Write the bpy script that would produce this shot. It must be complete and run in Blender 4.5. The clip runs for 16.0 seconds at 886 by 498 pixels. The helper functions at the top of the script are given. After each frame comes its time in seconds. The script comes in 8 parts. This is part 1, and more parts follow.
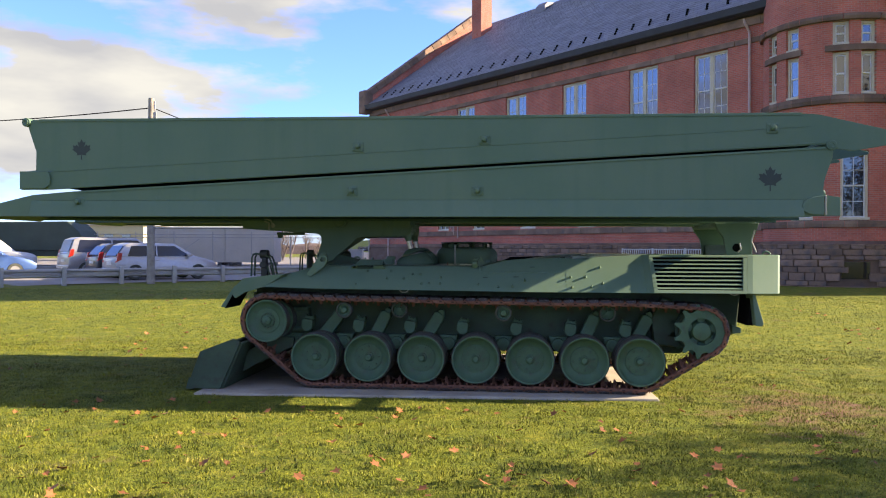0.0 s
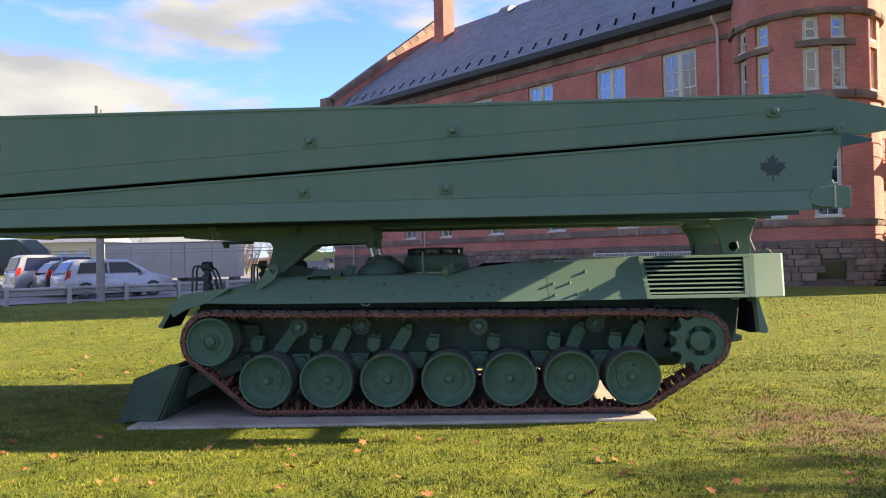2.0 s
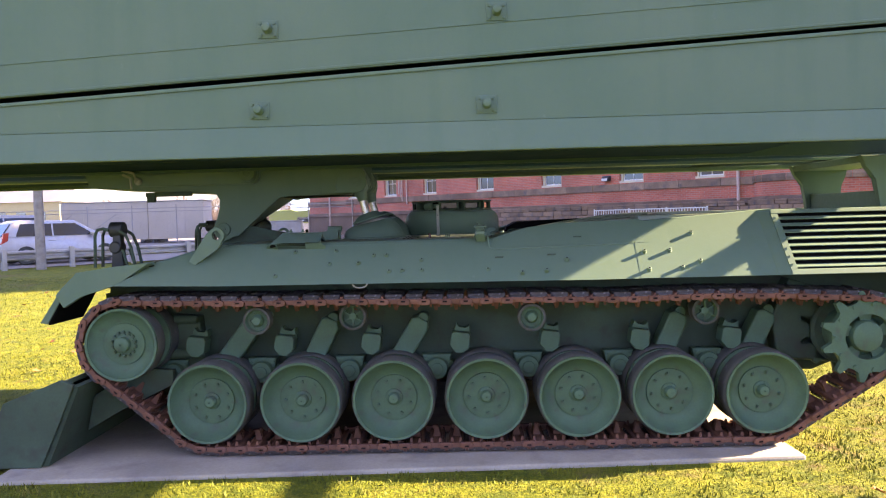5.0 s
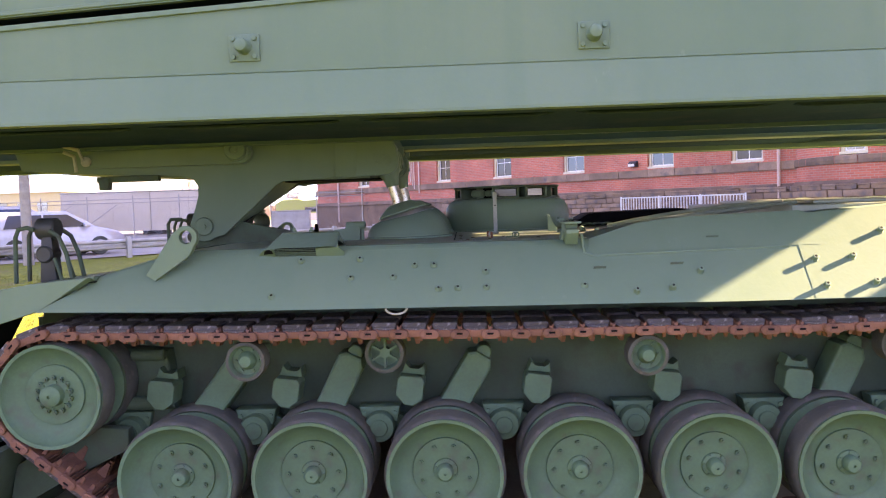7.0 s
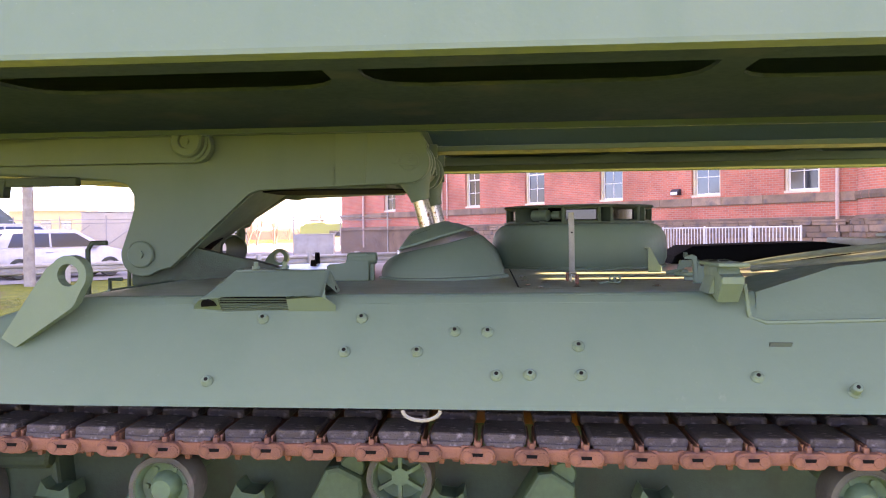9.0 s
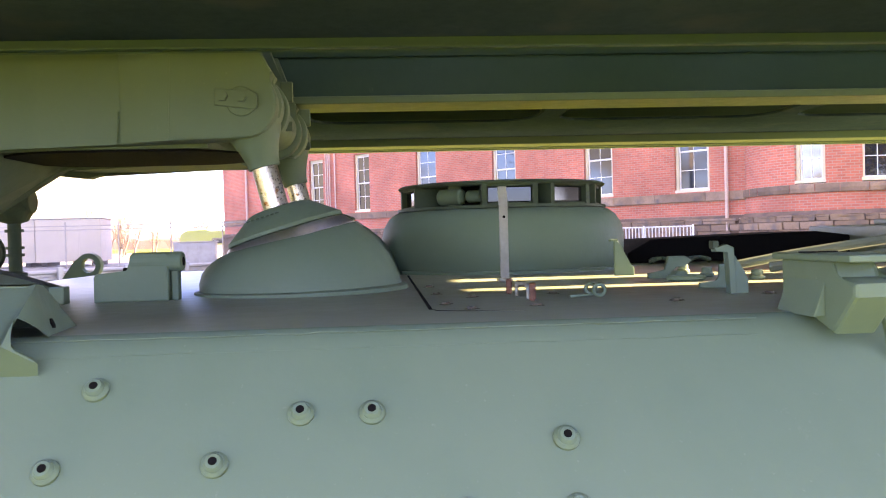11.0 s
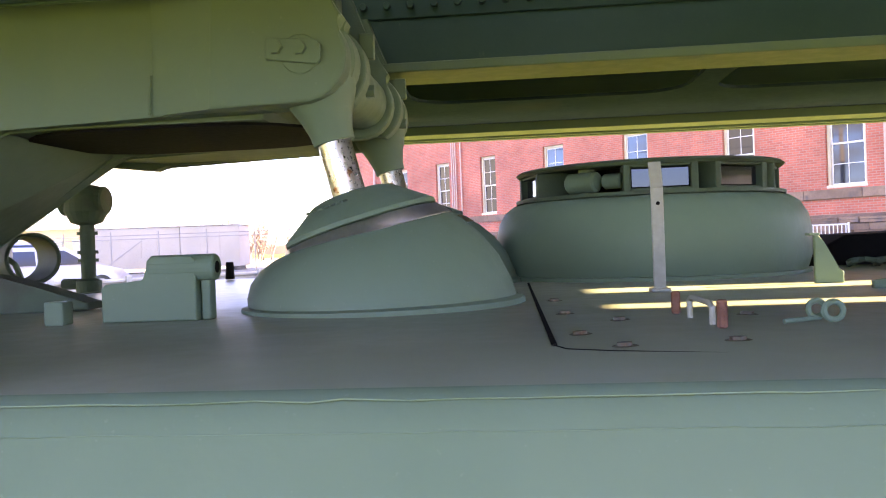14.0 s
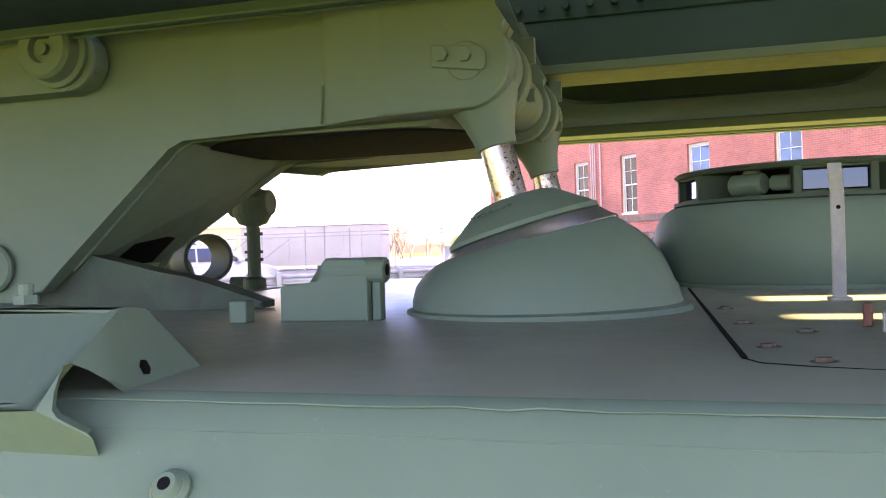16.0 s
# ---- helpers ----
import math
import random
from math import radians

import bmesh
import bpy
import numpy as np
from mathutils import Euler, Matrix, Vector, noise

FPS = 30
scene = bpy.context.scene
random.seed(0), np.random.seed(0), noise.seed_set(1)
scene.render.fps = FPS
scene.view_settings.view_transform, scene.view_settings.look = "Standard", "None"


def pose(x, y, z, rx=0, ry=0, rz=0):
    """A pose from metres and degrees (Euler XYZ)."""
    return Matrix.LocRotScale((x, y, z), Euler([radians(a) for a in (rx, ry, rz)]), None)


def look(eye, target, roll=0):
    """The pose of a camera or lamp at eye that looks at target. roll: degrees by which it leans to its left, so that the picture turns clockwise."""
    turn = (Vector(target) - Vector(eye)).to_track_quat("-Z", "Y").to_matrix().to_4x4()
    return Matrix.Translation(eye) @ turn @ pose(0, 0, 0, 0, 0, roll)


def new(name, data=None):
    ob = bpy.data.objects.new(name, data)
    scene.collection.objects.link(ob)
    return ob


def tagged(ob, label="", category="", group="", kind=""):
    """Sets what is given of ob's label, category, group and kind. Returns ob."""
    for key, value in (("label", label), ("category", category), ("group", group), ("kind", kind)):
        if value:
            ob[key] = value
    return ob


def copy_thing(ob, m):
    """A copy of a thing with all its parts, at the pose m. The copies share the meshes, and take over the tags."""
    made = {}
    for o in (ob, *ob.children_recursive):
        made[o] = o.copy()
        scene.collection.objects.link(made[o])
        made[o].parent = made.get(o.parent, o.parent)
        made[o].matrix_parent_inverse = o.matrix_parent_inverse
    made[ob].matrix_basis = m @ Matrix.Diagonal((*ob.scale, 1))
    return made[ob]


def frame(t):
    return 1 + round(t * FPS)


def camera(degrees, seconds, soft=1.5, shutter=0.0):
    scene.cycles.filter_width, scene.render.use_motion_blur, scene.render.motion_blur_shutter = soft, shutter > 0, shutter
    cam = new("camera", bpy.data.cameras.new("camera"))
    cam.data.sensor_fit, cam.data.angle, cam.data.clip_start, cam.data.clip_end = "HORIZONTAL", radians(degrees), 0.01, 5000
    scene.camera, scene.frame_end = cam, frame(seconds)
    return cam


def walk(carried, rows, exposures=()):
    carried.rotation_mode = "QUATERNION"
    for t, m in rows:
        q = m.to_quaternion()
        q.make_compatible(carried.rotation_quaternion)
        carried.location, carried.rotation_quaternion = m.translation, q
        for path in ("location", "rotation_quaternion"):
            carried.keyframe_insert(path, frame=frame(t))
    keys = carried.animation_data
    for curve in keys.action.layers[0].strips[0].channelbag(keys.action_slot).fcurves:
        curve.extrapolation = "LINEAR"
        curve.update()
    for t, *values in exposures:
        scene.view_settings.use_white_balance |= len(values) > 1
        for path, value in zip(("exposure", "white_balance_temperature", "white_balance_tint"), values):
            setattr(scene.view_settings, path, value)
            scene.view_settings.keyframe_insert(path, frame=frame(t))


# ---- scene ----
cam = camera(57.6, 16.0, soft=1.1)
PATH = [
    (0, (1.246, 0.028, 1.822), (1.047, 2.018, 1.823), 0.2),
    (0.5, (1.318, 0.1, 1.81), (1.112, 2.089, 1.802), 0.0),
    (1, (1.255, 0.359, 1.788), (1.087, 2.352, 1.777), -0.1),
    (1.5, (1.162, 0.728, 1.791), (1.047, 2.725, 1.826), -0.2),
    (2, (1.144, 1.22, 1.782), (1.026, 3.216, 1.806), -1.2),
    (2.5, (1.038, 1.804, 1.749), (0.846, 3.794, 1.804), -2.5),
    (3, (0.954, 2.368, 1.766), (0.765, 4.358, 1.814), -2.5),
    (3.5, (0.906, 2.964, 1.796), (0.719, 4.955, 1.833), -2.7),
    (3.7, (0.859, 3.182, 1.808), (0.678, 5.174, 1.825), -2.4),
    (5.8, (0.361, 5.29, 1.757), (0.342, 7.288, 1.656), -1.7),
    (6, (0.342, 5.517, 1.756), (0.302, 7.514, 1.653), -1.6),
    (6.5, (0.2, 6.055, 1.759), (0.128, 8.051, 1.649), -1.8),
    (7, (0.092, 6.436, 1.804), (0.013, 8.432, 1.696), -1.9),
    (7.5, (0.056, 6.952, 1.793), (-0.032, 8.95, 1.743), -1.3),
    (8, (-0.032, 7.374, 1.752), (-0.137, 9.371, 1.704), -1.4),
    (8.5, (-0.098, 7.795, 1.805), (-0.219, 9.791, 1.754), -1.1),
    (9, (-0.088, 8.223, 1.799), (-0.229, 10.217, 1.758), -0.7),
    (9.5, (-0.124, 8.544, 1.782), (-0.258, 10.54, 1.746), -0.8),
    (10, (-0.155, 8.932, 1.802), (-0.13, 10.932, 1.767), -0.9),
    (10.2, (-0.148, 9.066, 1.787), (-0.076, 11.064, 1.748), -0.7),
    (12.5, (0.009, 10.129, 1.72), (0.16, 12.123, 1.709), -1.9),
    (13, (0.024, 10.156, 1.717), (0.175, 12.15, 1.704), -1.9),
    (13.5, (-0.019, 10.154, 1.724), (0.061, 12.153, 1.706), -2.1),
    (14, (-0.06, 10.154, 1.723), (-0.249, 12.145, 1.709), -2.1),
    (14.5, (-0.064, 10.168, 1.72), (-0.286, 12.156, 1.706), -2.3),
    (15, (-0.086, 10.162, 1.724), (-0.389, 12.139, 1.713), -2.3),
    (15.5, (-0.111, 10.149, 1.733), (-0.576, 12.094, 1.72), -2.0),
    (16, (-0.111, 10.139, 1.734), (-0.631, 12.07, 1.73), -1.7),
]
EXPOSURES = [(0.0, 2.02, 7900, 15), (3.7, 2.3, 7800, 17), (5.8, 3.58, 9800, 33), (6.5, 3.63, 9900, 34), (7.5, 3.86, 10500, 36), (8.0, 3.9, 10900, 37), (8.7, 4.22, 11500, 37), (9.5, 4.27, 11500, 36), (12.5, 4.4, 10700, 27), (16.0, 4.45, 10700, 31)]
walk(cam, [(t, look(eye, target, roll)) for t, eye, target, roll in PATH], EXPOSURES)

# ---- light ----
SUN_AZ, SUN_EL = 8.5, 25.0     # degrees from +x towards +y; height over the horizon
sun_dir = Vector((math.cos(radians(SUN_EL)) * math.cos(radians(SUN_AZ)), math.cos(radians(SUN_EL)) * math.sin(radians(SUN_AZ)), math.sin(radians(SUN_EL))))
sun = new("sun", bpy.data.lights.new("sun", "SUN"))
sun.data.energy, sun.data.angle, sun.data.color = 4.8, radians(0.53), (1.0, 0.9, 0.74)
sun.matrix_world = look(sun_dir * 60, (0, 0, 0))

world = bpy.data.worlds.new("sky")
scene.world = world
world.use_nodes = True
wn, wl = world.node_tree.nodes, world.node_tree.links
wn.clear()
w_out = wn.new("ShaderNodeOutputWorld")
w_bg = wn.new("ShaderNodeBackground")
sky = wn.new("ShaderNodeTexSky")
sky.sky_type, sky.sun_disc = "NISHITA", False
sky.dust_density, sky.ozone_density = 0.3, 2.5
sky.sun_elevation, sky.sun_rotation = radians(SUN_EL), radians(90 - SUN_AZ)
w_co = wn.new("ShaderNodeTexCoord")
w_map = wn.new("ShaderNodeMapping")
w_map.inputs["Scale"].default_value = (1.0, 1.0, 3.2)
w_map.inputs["Location"].default_value = (0.35, 0.1, 0.25)
w_noise = wn.new("ShaderNodeTexNoise")
w_noise.inputs["Scale"].default_value, w_noise.inputs["Detail"].default_value, w_noise.inputs["Roughness"].default_value = 3.4, 9.0, 0.55
w_ramp = wn.new("ShaderNodeValToRGB")
w_ramp.color_ramp.elements[0].position, w_ramp.color_ramp.elements[1].position = 0.455, 0.56
w_noise2 = wn.new("ShaderNodeTexNoise")
w_noise2.inputs["Scale"].default_value, w_noise2.inputs["Detail"].default_value = 5.0, 5.0
w_cloud = wn.new("ShaderNodeValToRGB")
w_cloud.color_ramp.elements[0].position, w_cloud.color_ramp.elements[0].color = 0.35, (0.90, 1.03, 1.22, 1)
w_cloud.color_ramp.elements[1].position, w_cloud.color_ramp.elements[1].color = 0.62, (1.40, 1.54, 1.60, 1)
w_mix = wn.new("ShaderNodeMixRGB")
wl.new(w_co.outputs["Generated"], w_map.inputs["Vector"])
wl.new(w_map.outputs["Vector"], w_noise.inputs["Vector"])
wl.new(w_map.outputs["Vector"], w_noise2.inputs["Vector"])
wl.new(w_noise.outputs["Fac"], w_ramp.inputs["Fac"])
wl.new(w_noise2.outputs["Fac"], w_cloud.inputs["Fac"])
wl.new(w_ramp.outputs["Color"], w_mix.inputs["Fac"])
w_deep = wn.new("ShaderNodeMixRGB")      # clear autumn air: a deeper blue
w_deep.blend_type = "MULTIPLY"
w_deep.inputs["Fac"].default_value, w_deep.inputs["Color2"].default_value = 1.0, (0.27, 0.42, 0.90, 1)
wl.new(sky.outputs["Color"], w_deep.inputs["Color1"])
wl.new(w_deep.outputs["Color"], w_mix.inputs["Color1"])
wl.new(w_cloud.outputs["Color"], w_mix.inputs["Color2"])
wl.new(w_mix.outputs["Color"], w_bg.inputs["Color"])
w_bg.inputs["Strength"].default_value = 0.15
wl.new(w_bg.outputs["Background"], w_out.inputs["Surface"])

# ---- materials ----
def paint(name, color, color2=None, rough=0.5, metal=0.0, scale=3.0, fine=60.0, bump=0.15, bump_scale=None, spec=0.5, stain=None, stain_at=(0.55, 0.72), hue=0.0, island=0.0):
    """A surface with two scales of colour variation, fine relief and uneven gloss."""
    m = bpy.data.materials.new(name)
    m.use_nodes = True
    n, l = m.node_tree.nodes, m.node_tree.links
    b = n["Principled BSDF"]
    co = n.new("ShaderNodeTexCoord")
    big = n.new("ShaderNodeTexNoise")
    big.inputs["Scale"].default_value, big.inputs["Detail"].default_value = scale, 6.0
    small = n.new("ShaderNodeTexNoise")
    small.inputs["Scale"].default_value, small.inputs["Detail"].default_value = fine, 4.0
    for t in (big, small):
        l.new(co.outputs["Object"], t.inputs["Vector"])
    mix = n.new("ShaderNodeMixRGB")
    mix.inputs["Color1"].default_value = (*color, 1)
    mix.inputs["Color2"].default_value = (*(color2 or tuple(c * 0.78 for c in color)), 1)
    ramp = n.new("ShaderNodeMapRange")
    ramp.inputs["From Min"].default_value, ramp.inputs["From Max"].default_value = 0.35, 0.65
    l.new(big.outputs["Fac"], ramp.inputs["Value"])
    l.new(ramp.outputs["Result"], mix.inputs["Fac"])
    mix2 = n.new("ShaderNodeMixRGB")
    mix2.blend_type = "MULTIPLY"
    mix2.inputs["Fac"].default_value = 0.35
    l.new(mix.outputs["Color"], mix2.inputs["Color1"])
    l.new(small.outputs["Fac"], mix2.inputs["Color2"])
    bright = n.new("ShaderNodeBrightContrast")
    bright.inputs["Bright"].default_value = 0.0
    last = mix2.outputs["Color"]
    if stain:
        st = n.new("ShaderNodeTexNoise")
        st.inputs["Scale"].default_value, st.inputs["Detail"].default_value = scale * 2.3, 10.0
        l.new(co.outputs["Object"], st.inputs["Vector"])
        sr = n.new("ShaderNodeMapRange")
        sr.inputs["From Min"].default_value, sr.inputs["From Max"].default_value = stain_at
        l.new(st.outputs["Fac"], sr.inputs["Value"])
        sm = n.new("ShaderNodeMixRGB")
        sm.inputs["Color2"].default_value = (*stain, 1)
        l.new(sr.outputs["Result"], sm.inputs["Fac"])
        l.new(last, sm.inputs["Color1"])
        last = sm.outputs["Color"]
    if hue:
        info = n.new("ShaderNodeObjectInfo")
        hv = n.new("ShaderNodeMapRange")
        hv.inputs["To Min"].default_value, hv.inputs["To Max"].default_value = 1 - hue, 1 + hue
        l.new(info.outputs["Random"], hv.inputs["Value"])
        hs = n.new("ShaderNodeHueSaturation")
        l.new(hv.outputs["Result"], hs.inputs["Value"])
        l.new(last, hs.inputs["Color"])
        last = hs.outputs["Color"]
    if island:
        geo = n.new("ShaderNodeNewGeometry")
        hv = n.new("ShaderNodeMapRange")
        hv.inputs["To Min"].default_value, hv.inputs["To Max"].default_value = 1 - island, 1 + island
        l.new(geo.outputs["Random Per Island"], hv.inputs["Value"])
        hs = n.new("ShaderNodeHueSaturation")
        l.new(hv.outputs["Result"], hs.inputs["Value"])
        l.new(last, hs.inputs["Color"])
        last = hs.outputs["Color"]
    n.remove(bright)
    l.new(last, b.inputs["Base Color"])
    rr = n.new("ShaderNodeMapRange")
    rr.inputs["To Min"].default_value, rr.inputs["To Max"].default_value = max(0.02, rough - 0.12), min(1.0, rough + 0.12)
    l.new(small.outputs["Fac"], rr.inputs["Value"])
    l.new(rr.outputs["Result"], b.inputs["Roughness"])
    b.inputs["Metallic"].default_value = metal
    b.inputs["Specular IOR Level"].default_value = spec
    if bump:
        bt = n.new("ShaderNodeTexNoise")
        bt.inputs["Scale"].default_value, bt.inputs["Detail"].default_value = bump_scale or fine * 1.5, 5.0
        l.new(co.outputs["Object"], bt.inputs["Vector"])
        bn = n.new("ShaderNodeBump")
        bn.inputs["Strength"].default_value, bn.inputs["Distance"].default_value = bump, 0.01
        l.new(bt.outputs["Fac"], bn.inputs["Height"])
        l.new(bn.outputs["Normal"], b.inputs["Normal"])
    return m


def army_paint(name, color, rough=0.6, spec=0.3, scuff=0.5, scuff_color=(0.19, 0.26, 0.20)):
    """Brushed-on matt paint: broad fading, faint runs down the plate, sparse pale scuffs and fine dust specks."""
    m = bpy.data.materials.new(name)
    m.use_nodes = True
    n, l = m.node_tree.nodes, m.node_tree.links
    b = n["Principled BSDF"]
    co = n.new("ShaderNodeTexCoord")

    def nz(scale, detail, stretch=(1, 1, 1), rough_=0.5):
        mp = n.new("ShaderNodeMapping")
        mp.inputs["Scale"].default_value = stretch
        l.new(co.outputs["Object"], mp.inputs["Vector"])
        t = n.new("ShaderNodeTexNoise")
        t.inputs["Scale"].default_value, t.inputs["Detail"].default_value, t.inputs["Roughness"].default_value = scale, detail, rough_
        l.new(mp.outputs["Vector"], t.inputs["Vector"])
        return t.outputs["Fac"]

    def span(fac, lo, hi, a, c):
        r = n.new("ShaderNodeMapRange")
        for key, v in (("From Min", lo), ("From Max", hi), ("To Min", a), ("To Max", c)):
            r.inputs[key].default_value = v
        l.new(fac, r.inputs["Value"])
        return r.outputs["Result"]

    def blend(fac, a, c):
        mx = n.new("ShaderNodeMixRGB")
        l.new(fac, mx.inputs["Fac"])
        for k, v in ((1, a), (2, c)):
            if isinstance(v, tuple):
                mx.inputs[k].default_value = (*v, 1)
            else:
                l.new(v, mx.inputs[k])
        return mx.outputs["Color"]
    faded = tuple(c * f for c, f in zip(color, (1.18, 1.08, 1.08)))
    deep = tuple(c * f for c, f in zip(color, (0.90, 0.93, 0.90)))
    base = blend(span(nz(0.9, 3.0), 0.35, 0.65, 0.0, 1.0), color, faded)
    base = blend(span(nz(5.0, 5.0, (1.0, 1.0, 0.09)), 0.52, 0.75, 0.0, 0.6), base, deep)
    base = blend(span(nz(9.0, 8.0, (1.0, 1.0, 0.55), 0.7), 0.66, 0.74, 0.0, scuff * 0.55), base, scuff_color)
    base = blend(span(nz(120.0, 2.0), 0.70, 0.80, 0.0, scuff * 0.6), base, scuff_color)
    l.new(base, b.inputs["Base Color"])
    l.new(span(nz(22.0, 4.0), 0.3, 0.7, rough - 0.07, rough + 0.07), b.inputs["Roughness"])
    b.inputs["Specular IOR Level"].default_value = spec
    bn = n.new("ShaderNodeBump")
    bn.inputs["Strength"].default_value, bn.inputs["Distance"].default_value = 0.06, 0.01
    l.new(nz(45.0, 3.0), bn.inputs["Height"])
    l.new(bn.outputs["Normal"], b.inputs["Normal"])
    return m


def plain(name, color, rough=0.4, metal=0.0, spec=0.5):
    return paint(name, color, tuple(c * 0.9 for c in color), rough, metal, 8.0, 120.0, 0.03, None, spec)


def brick_material(name, brick, brick2, mortar, width, height, joint):
    """Brickwork too far off to be laid piece by piece: courses in the wall's own plane."""
    m = bpy.data.materials.new(name)
    m.use_nodes = True
    n, l = m.node_tree.nodes, m.node_tree.links
    b = n["Principled BSDF"]
    co = n.new("ShaderNodeUVMap")
    co.uv_map = "metres"
    t = n.new("ShaderNodeTexBrick")
    t.inputs["Scale"].default_value = 1.0
    t.inputs["Brick Width"].default_value, t.inputs["Row Height"].default_value, t.inputs["Mortar Size"].default_value = width, height, joint
    t.inputs["Color1"].default_value, t.inputs["Color2"].default_value, t.inputs["Mortar"].default_value = (*brick, 1), (*brick2, 1), (*mortar, 1)
    t.inputs["Bias"].default_value = -0.1
    l.new(co.outputs["UV"], t.inputs["Vector"])
    big = n.new("ShaderNodeTexNoise")
    big.inputs["Scale"].default_value, big.inputs["Detail"].default_value = 0.5, 8.0
    l.new(co.outputs["UV"], big.inputs["Vector"])
    mr = n.new("ShaderNodeMapRange")
    mr.inputs["From Min"].default_value, mr.inputs["From Max"].default_value = 0.3, 0.7
    mr.inputs["To Min"].default_value, mr.inputs["To Max"].default_value = 0.72, 1.2
    l.new(big.outputs["Fac"], mr.inputs["Value"])
    hs = n.new("ShaderNodeHueSaturation")
    l.new(t.outputs["Color"], hs.inputs["Color"])
    l.new(mr.outputs["Result"], hs.inputs["Value"])
    l.new(hs.outputs["Color"], b.inputs["Base Color"])
    b.inputs["Roughness"].default_value = 0.85
    bn = n.new("ShaderNodeBump")
    bn.inputs["Strength"].default_value, bn.inputs["Distance"].default_value, bn.invert = 0.6, 0.01, True
    l.new(t.outputs["Fac"], bn.inputs["Height"])
    l.new(bn.outputs["Normal"], b.inputs["Normal"])
    return m


M_GREEN = army_paint("faded_green_paint", (0.091, 0.160, 0.110), 0.6, 0.25)
# darker teal copy of the green; shade and sky tint put into colour
M_INNER = army_paint("shaded_teal_green_paint", (0.026, 0.078, 0.066), 0.5, 0.4, 0.3)
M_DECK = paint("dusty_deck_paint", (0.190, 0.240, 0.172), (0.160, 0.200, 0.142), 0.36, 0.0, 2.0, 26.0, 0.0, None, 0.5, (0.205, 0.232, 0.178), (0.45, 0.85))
M_GREEN_WHEEL = paint("wheel_green_paint", (0.074, 0.156, 0.092), (0.060, 0.128, 0.077), 0.62, 0.0, 5.0, 60.0, 0.1, 200.0, 0.3, (0.060, 0.075, 0.055), (0.56, 0.76))
# grime stains on a darker base, which also carries the blade's shade
M_HULL_LOW = paint("shaded_grimy_green_paint", (0.058, 0.105, 0.066), (0.044, 0.078, 0.050), 0.7, 0.0, 3.0, 50.0, 0.15, 150.0, 0.3, (0.042, 0.045, 0.034), (0.52, 0.74))
# dark bluish base puts underside shade into colour and offsets yellow bounce
M_UNDER = paint("shaded_underside_paint", (0.040, 0.074, 0.096), (0.032, 0.061, 0.080), 0.9, 0.0, 1.5, 40.0, 0.1, 150.0, 0.0, (0.052, 0.070, 0.080), (0.55, 0.8))
M_RUST = paint("rusty_track_steel", (0.250, 0.112, 0.074), (0.165, 0.076, 0.052), 0.82, 0.1, 9.0, 90.0, 0.35, 160.0, 0.3, (0.10, 0.045, 0.035), (0.55, 0.75), 0.18)
M_PAD = paint("worn_rubber_pad", (0.085, 0.074, 0.072), (0.048, 0.041, 0.040), 0.75, 0.0, 14.0, 110.0, 0.4, 140.0, 0.4, (0.25, 0.235, 0.235), (0.57, 0.74), 0.2)
M_TYRE = paint("rubber_tyre", (0.078, 0.086, 0.072), (0.052, 0.056, 0.048), 0.75, 0.0, 8.0, 90.0, 0.2, 120.0, 0.3, (0.12, 0.10, 0.095), (0.58, 0.8))
# near-black base; on holes, slots and backings it stands in for their shade
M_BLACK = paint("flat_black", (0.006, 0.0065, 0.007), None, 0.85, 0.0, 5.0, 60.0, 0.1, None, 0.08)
M_LEAF_MARK = paint("dark_green_stencil", (0.030, 0.052, 0.045), None, 0.6, 0.0, 5.0, 60.0, 0.05)
M_CHROME = paint("chromed_rod", (0.74, 0.71, 0.67), (0.6, 0.56, 0.52), 0.3, 1.0, 12.0, 160.0, 0.03, None, 0.5, (0.30, 0.13, 0.06), (0.60, 0.66))
M_STEEL = paint("bare_steel", (0.55, 0.55, 0.53), None, 0.35, 0.9, 8.0, 90.0, 0.05)
M_BOLT = paint("grimy_bolt", (0.115, 0.118, 0.085), (0.085, 0.070, 0.052), 0.75, 0.1, 60.0, 200.0, 0.2, 200.0, 0.3, (0.10, 0.055, 0.038), (0.52, 0.68))
M_PALE = paint("pale_bracket_paint", (0.34, 0.36, 0.30), (0.26, 0.28, 0.23), 0.55, 0.0, 6.0, 80.0, 0.05)
M_CONCRETE = paint("concrete_slab", (0.46, 0.42, 0.34), (0.35, 0.315, 0.255), 0.85, 0.0, 1.6, 50.0, 0.25, 120.0, 0.3, (0.22, 0.19, 0.165), (0.55, 0.8))
M_GLASS_DARK = bpy.data.materials.new("periscope_glass")
M_GLASS_DARK.use_nodes = True
_b = M_GLASS_DARK.node_tree.nodes["Principled BSDF"]
_b.inputs["Base Color"].default_value, _b.inputs["Roughness"].default_value = (0.012, 0.013, 0.015, 1), 0.06
M_WINDOW = bpy.data.materials.new("window_glass")
M_WINDOW.use_nodes = True
_b = M_WINDOW.node_tree.nodes["Principled BSDF"]
_b.inputs["Base Color"].default_value, _b.inputs["Roughness"].default_value, _b.inputs["IOR"].default_value = (0.015, 0.02, 0.026, 1), 0.03, 2.3
# copy with lower IOR stands in for dimmer reflections in the lower panes
M_WINDOW_LOW = M_WINDOW.copy()
M_WINDOW_LOW.name = "shaded_window_glass"
M_WINDOW_LOW.node_tree.nodes["Principled BSDF"].inputs["IOR"].default_value = 1.5
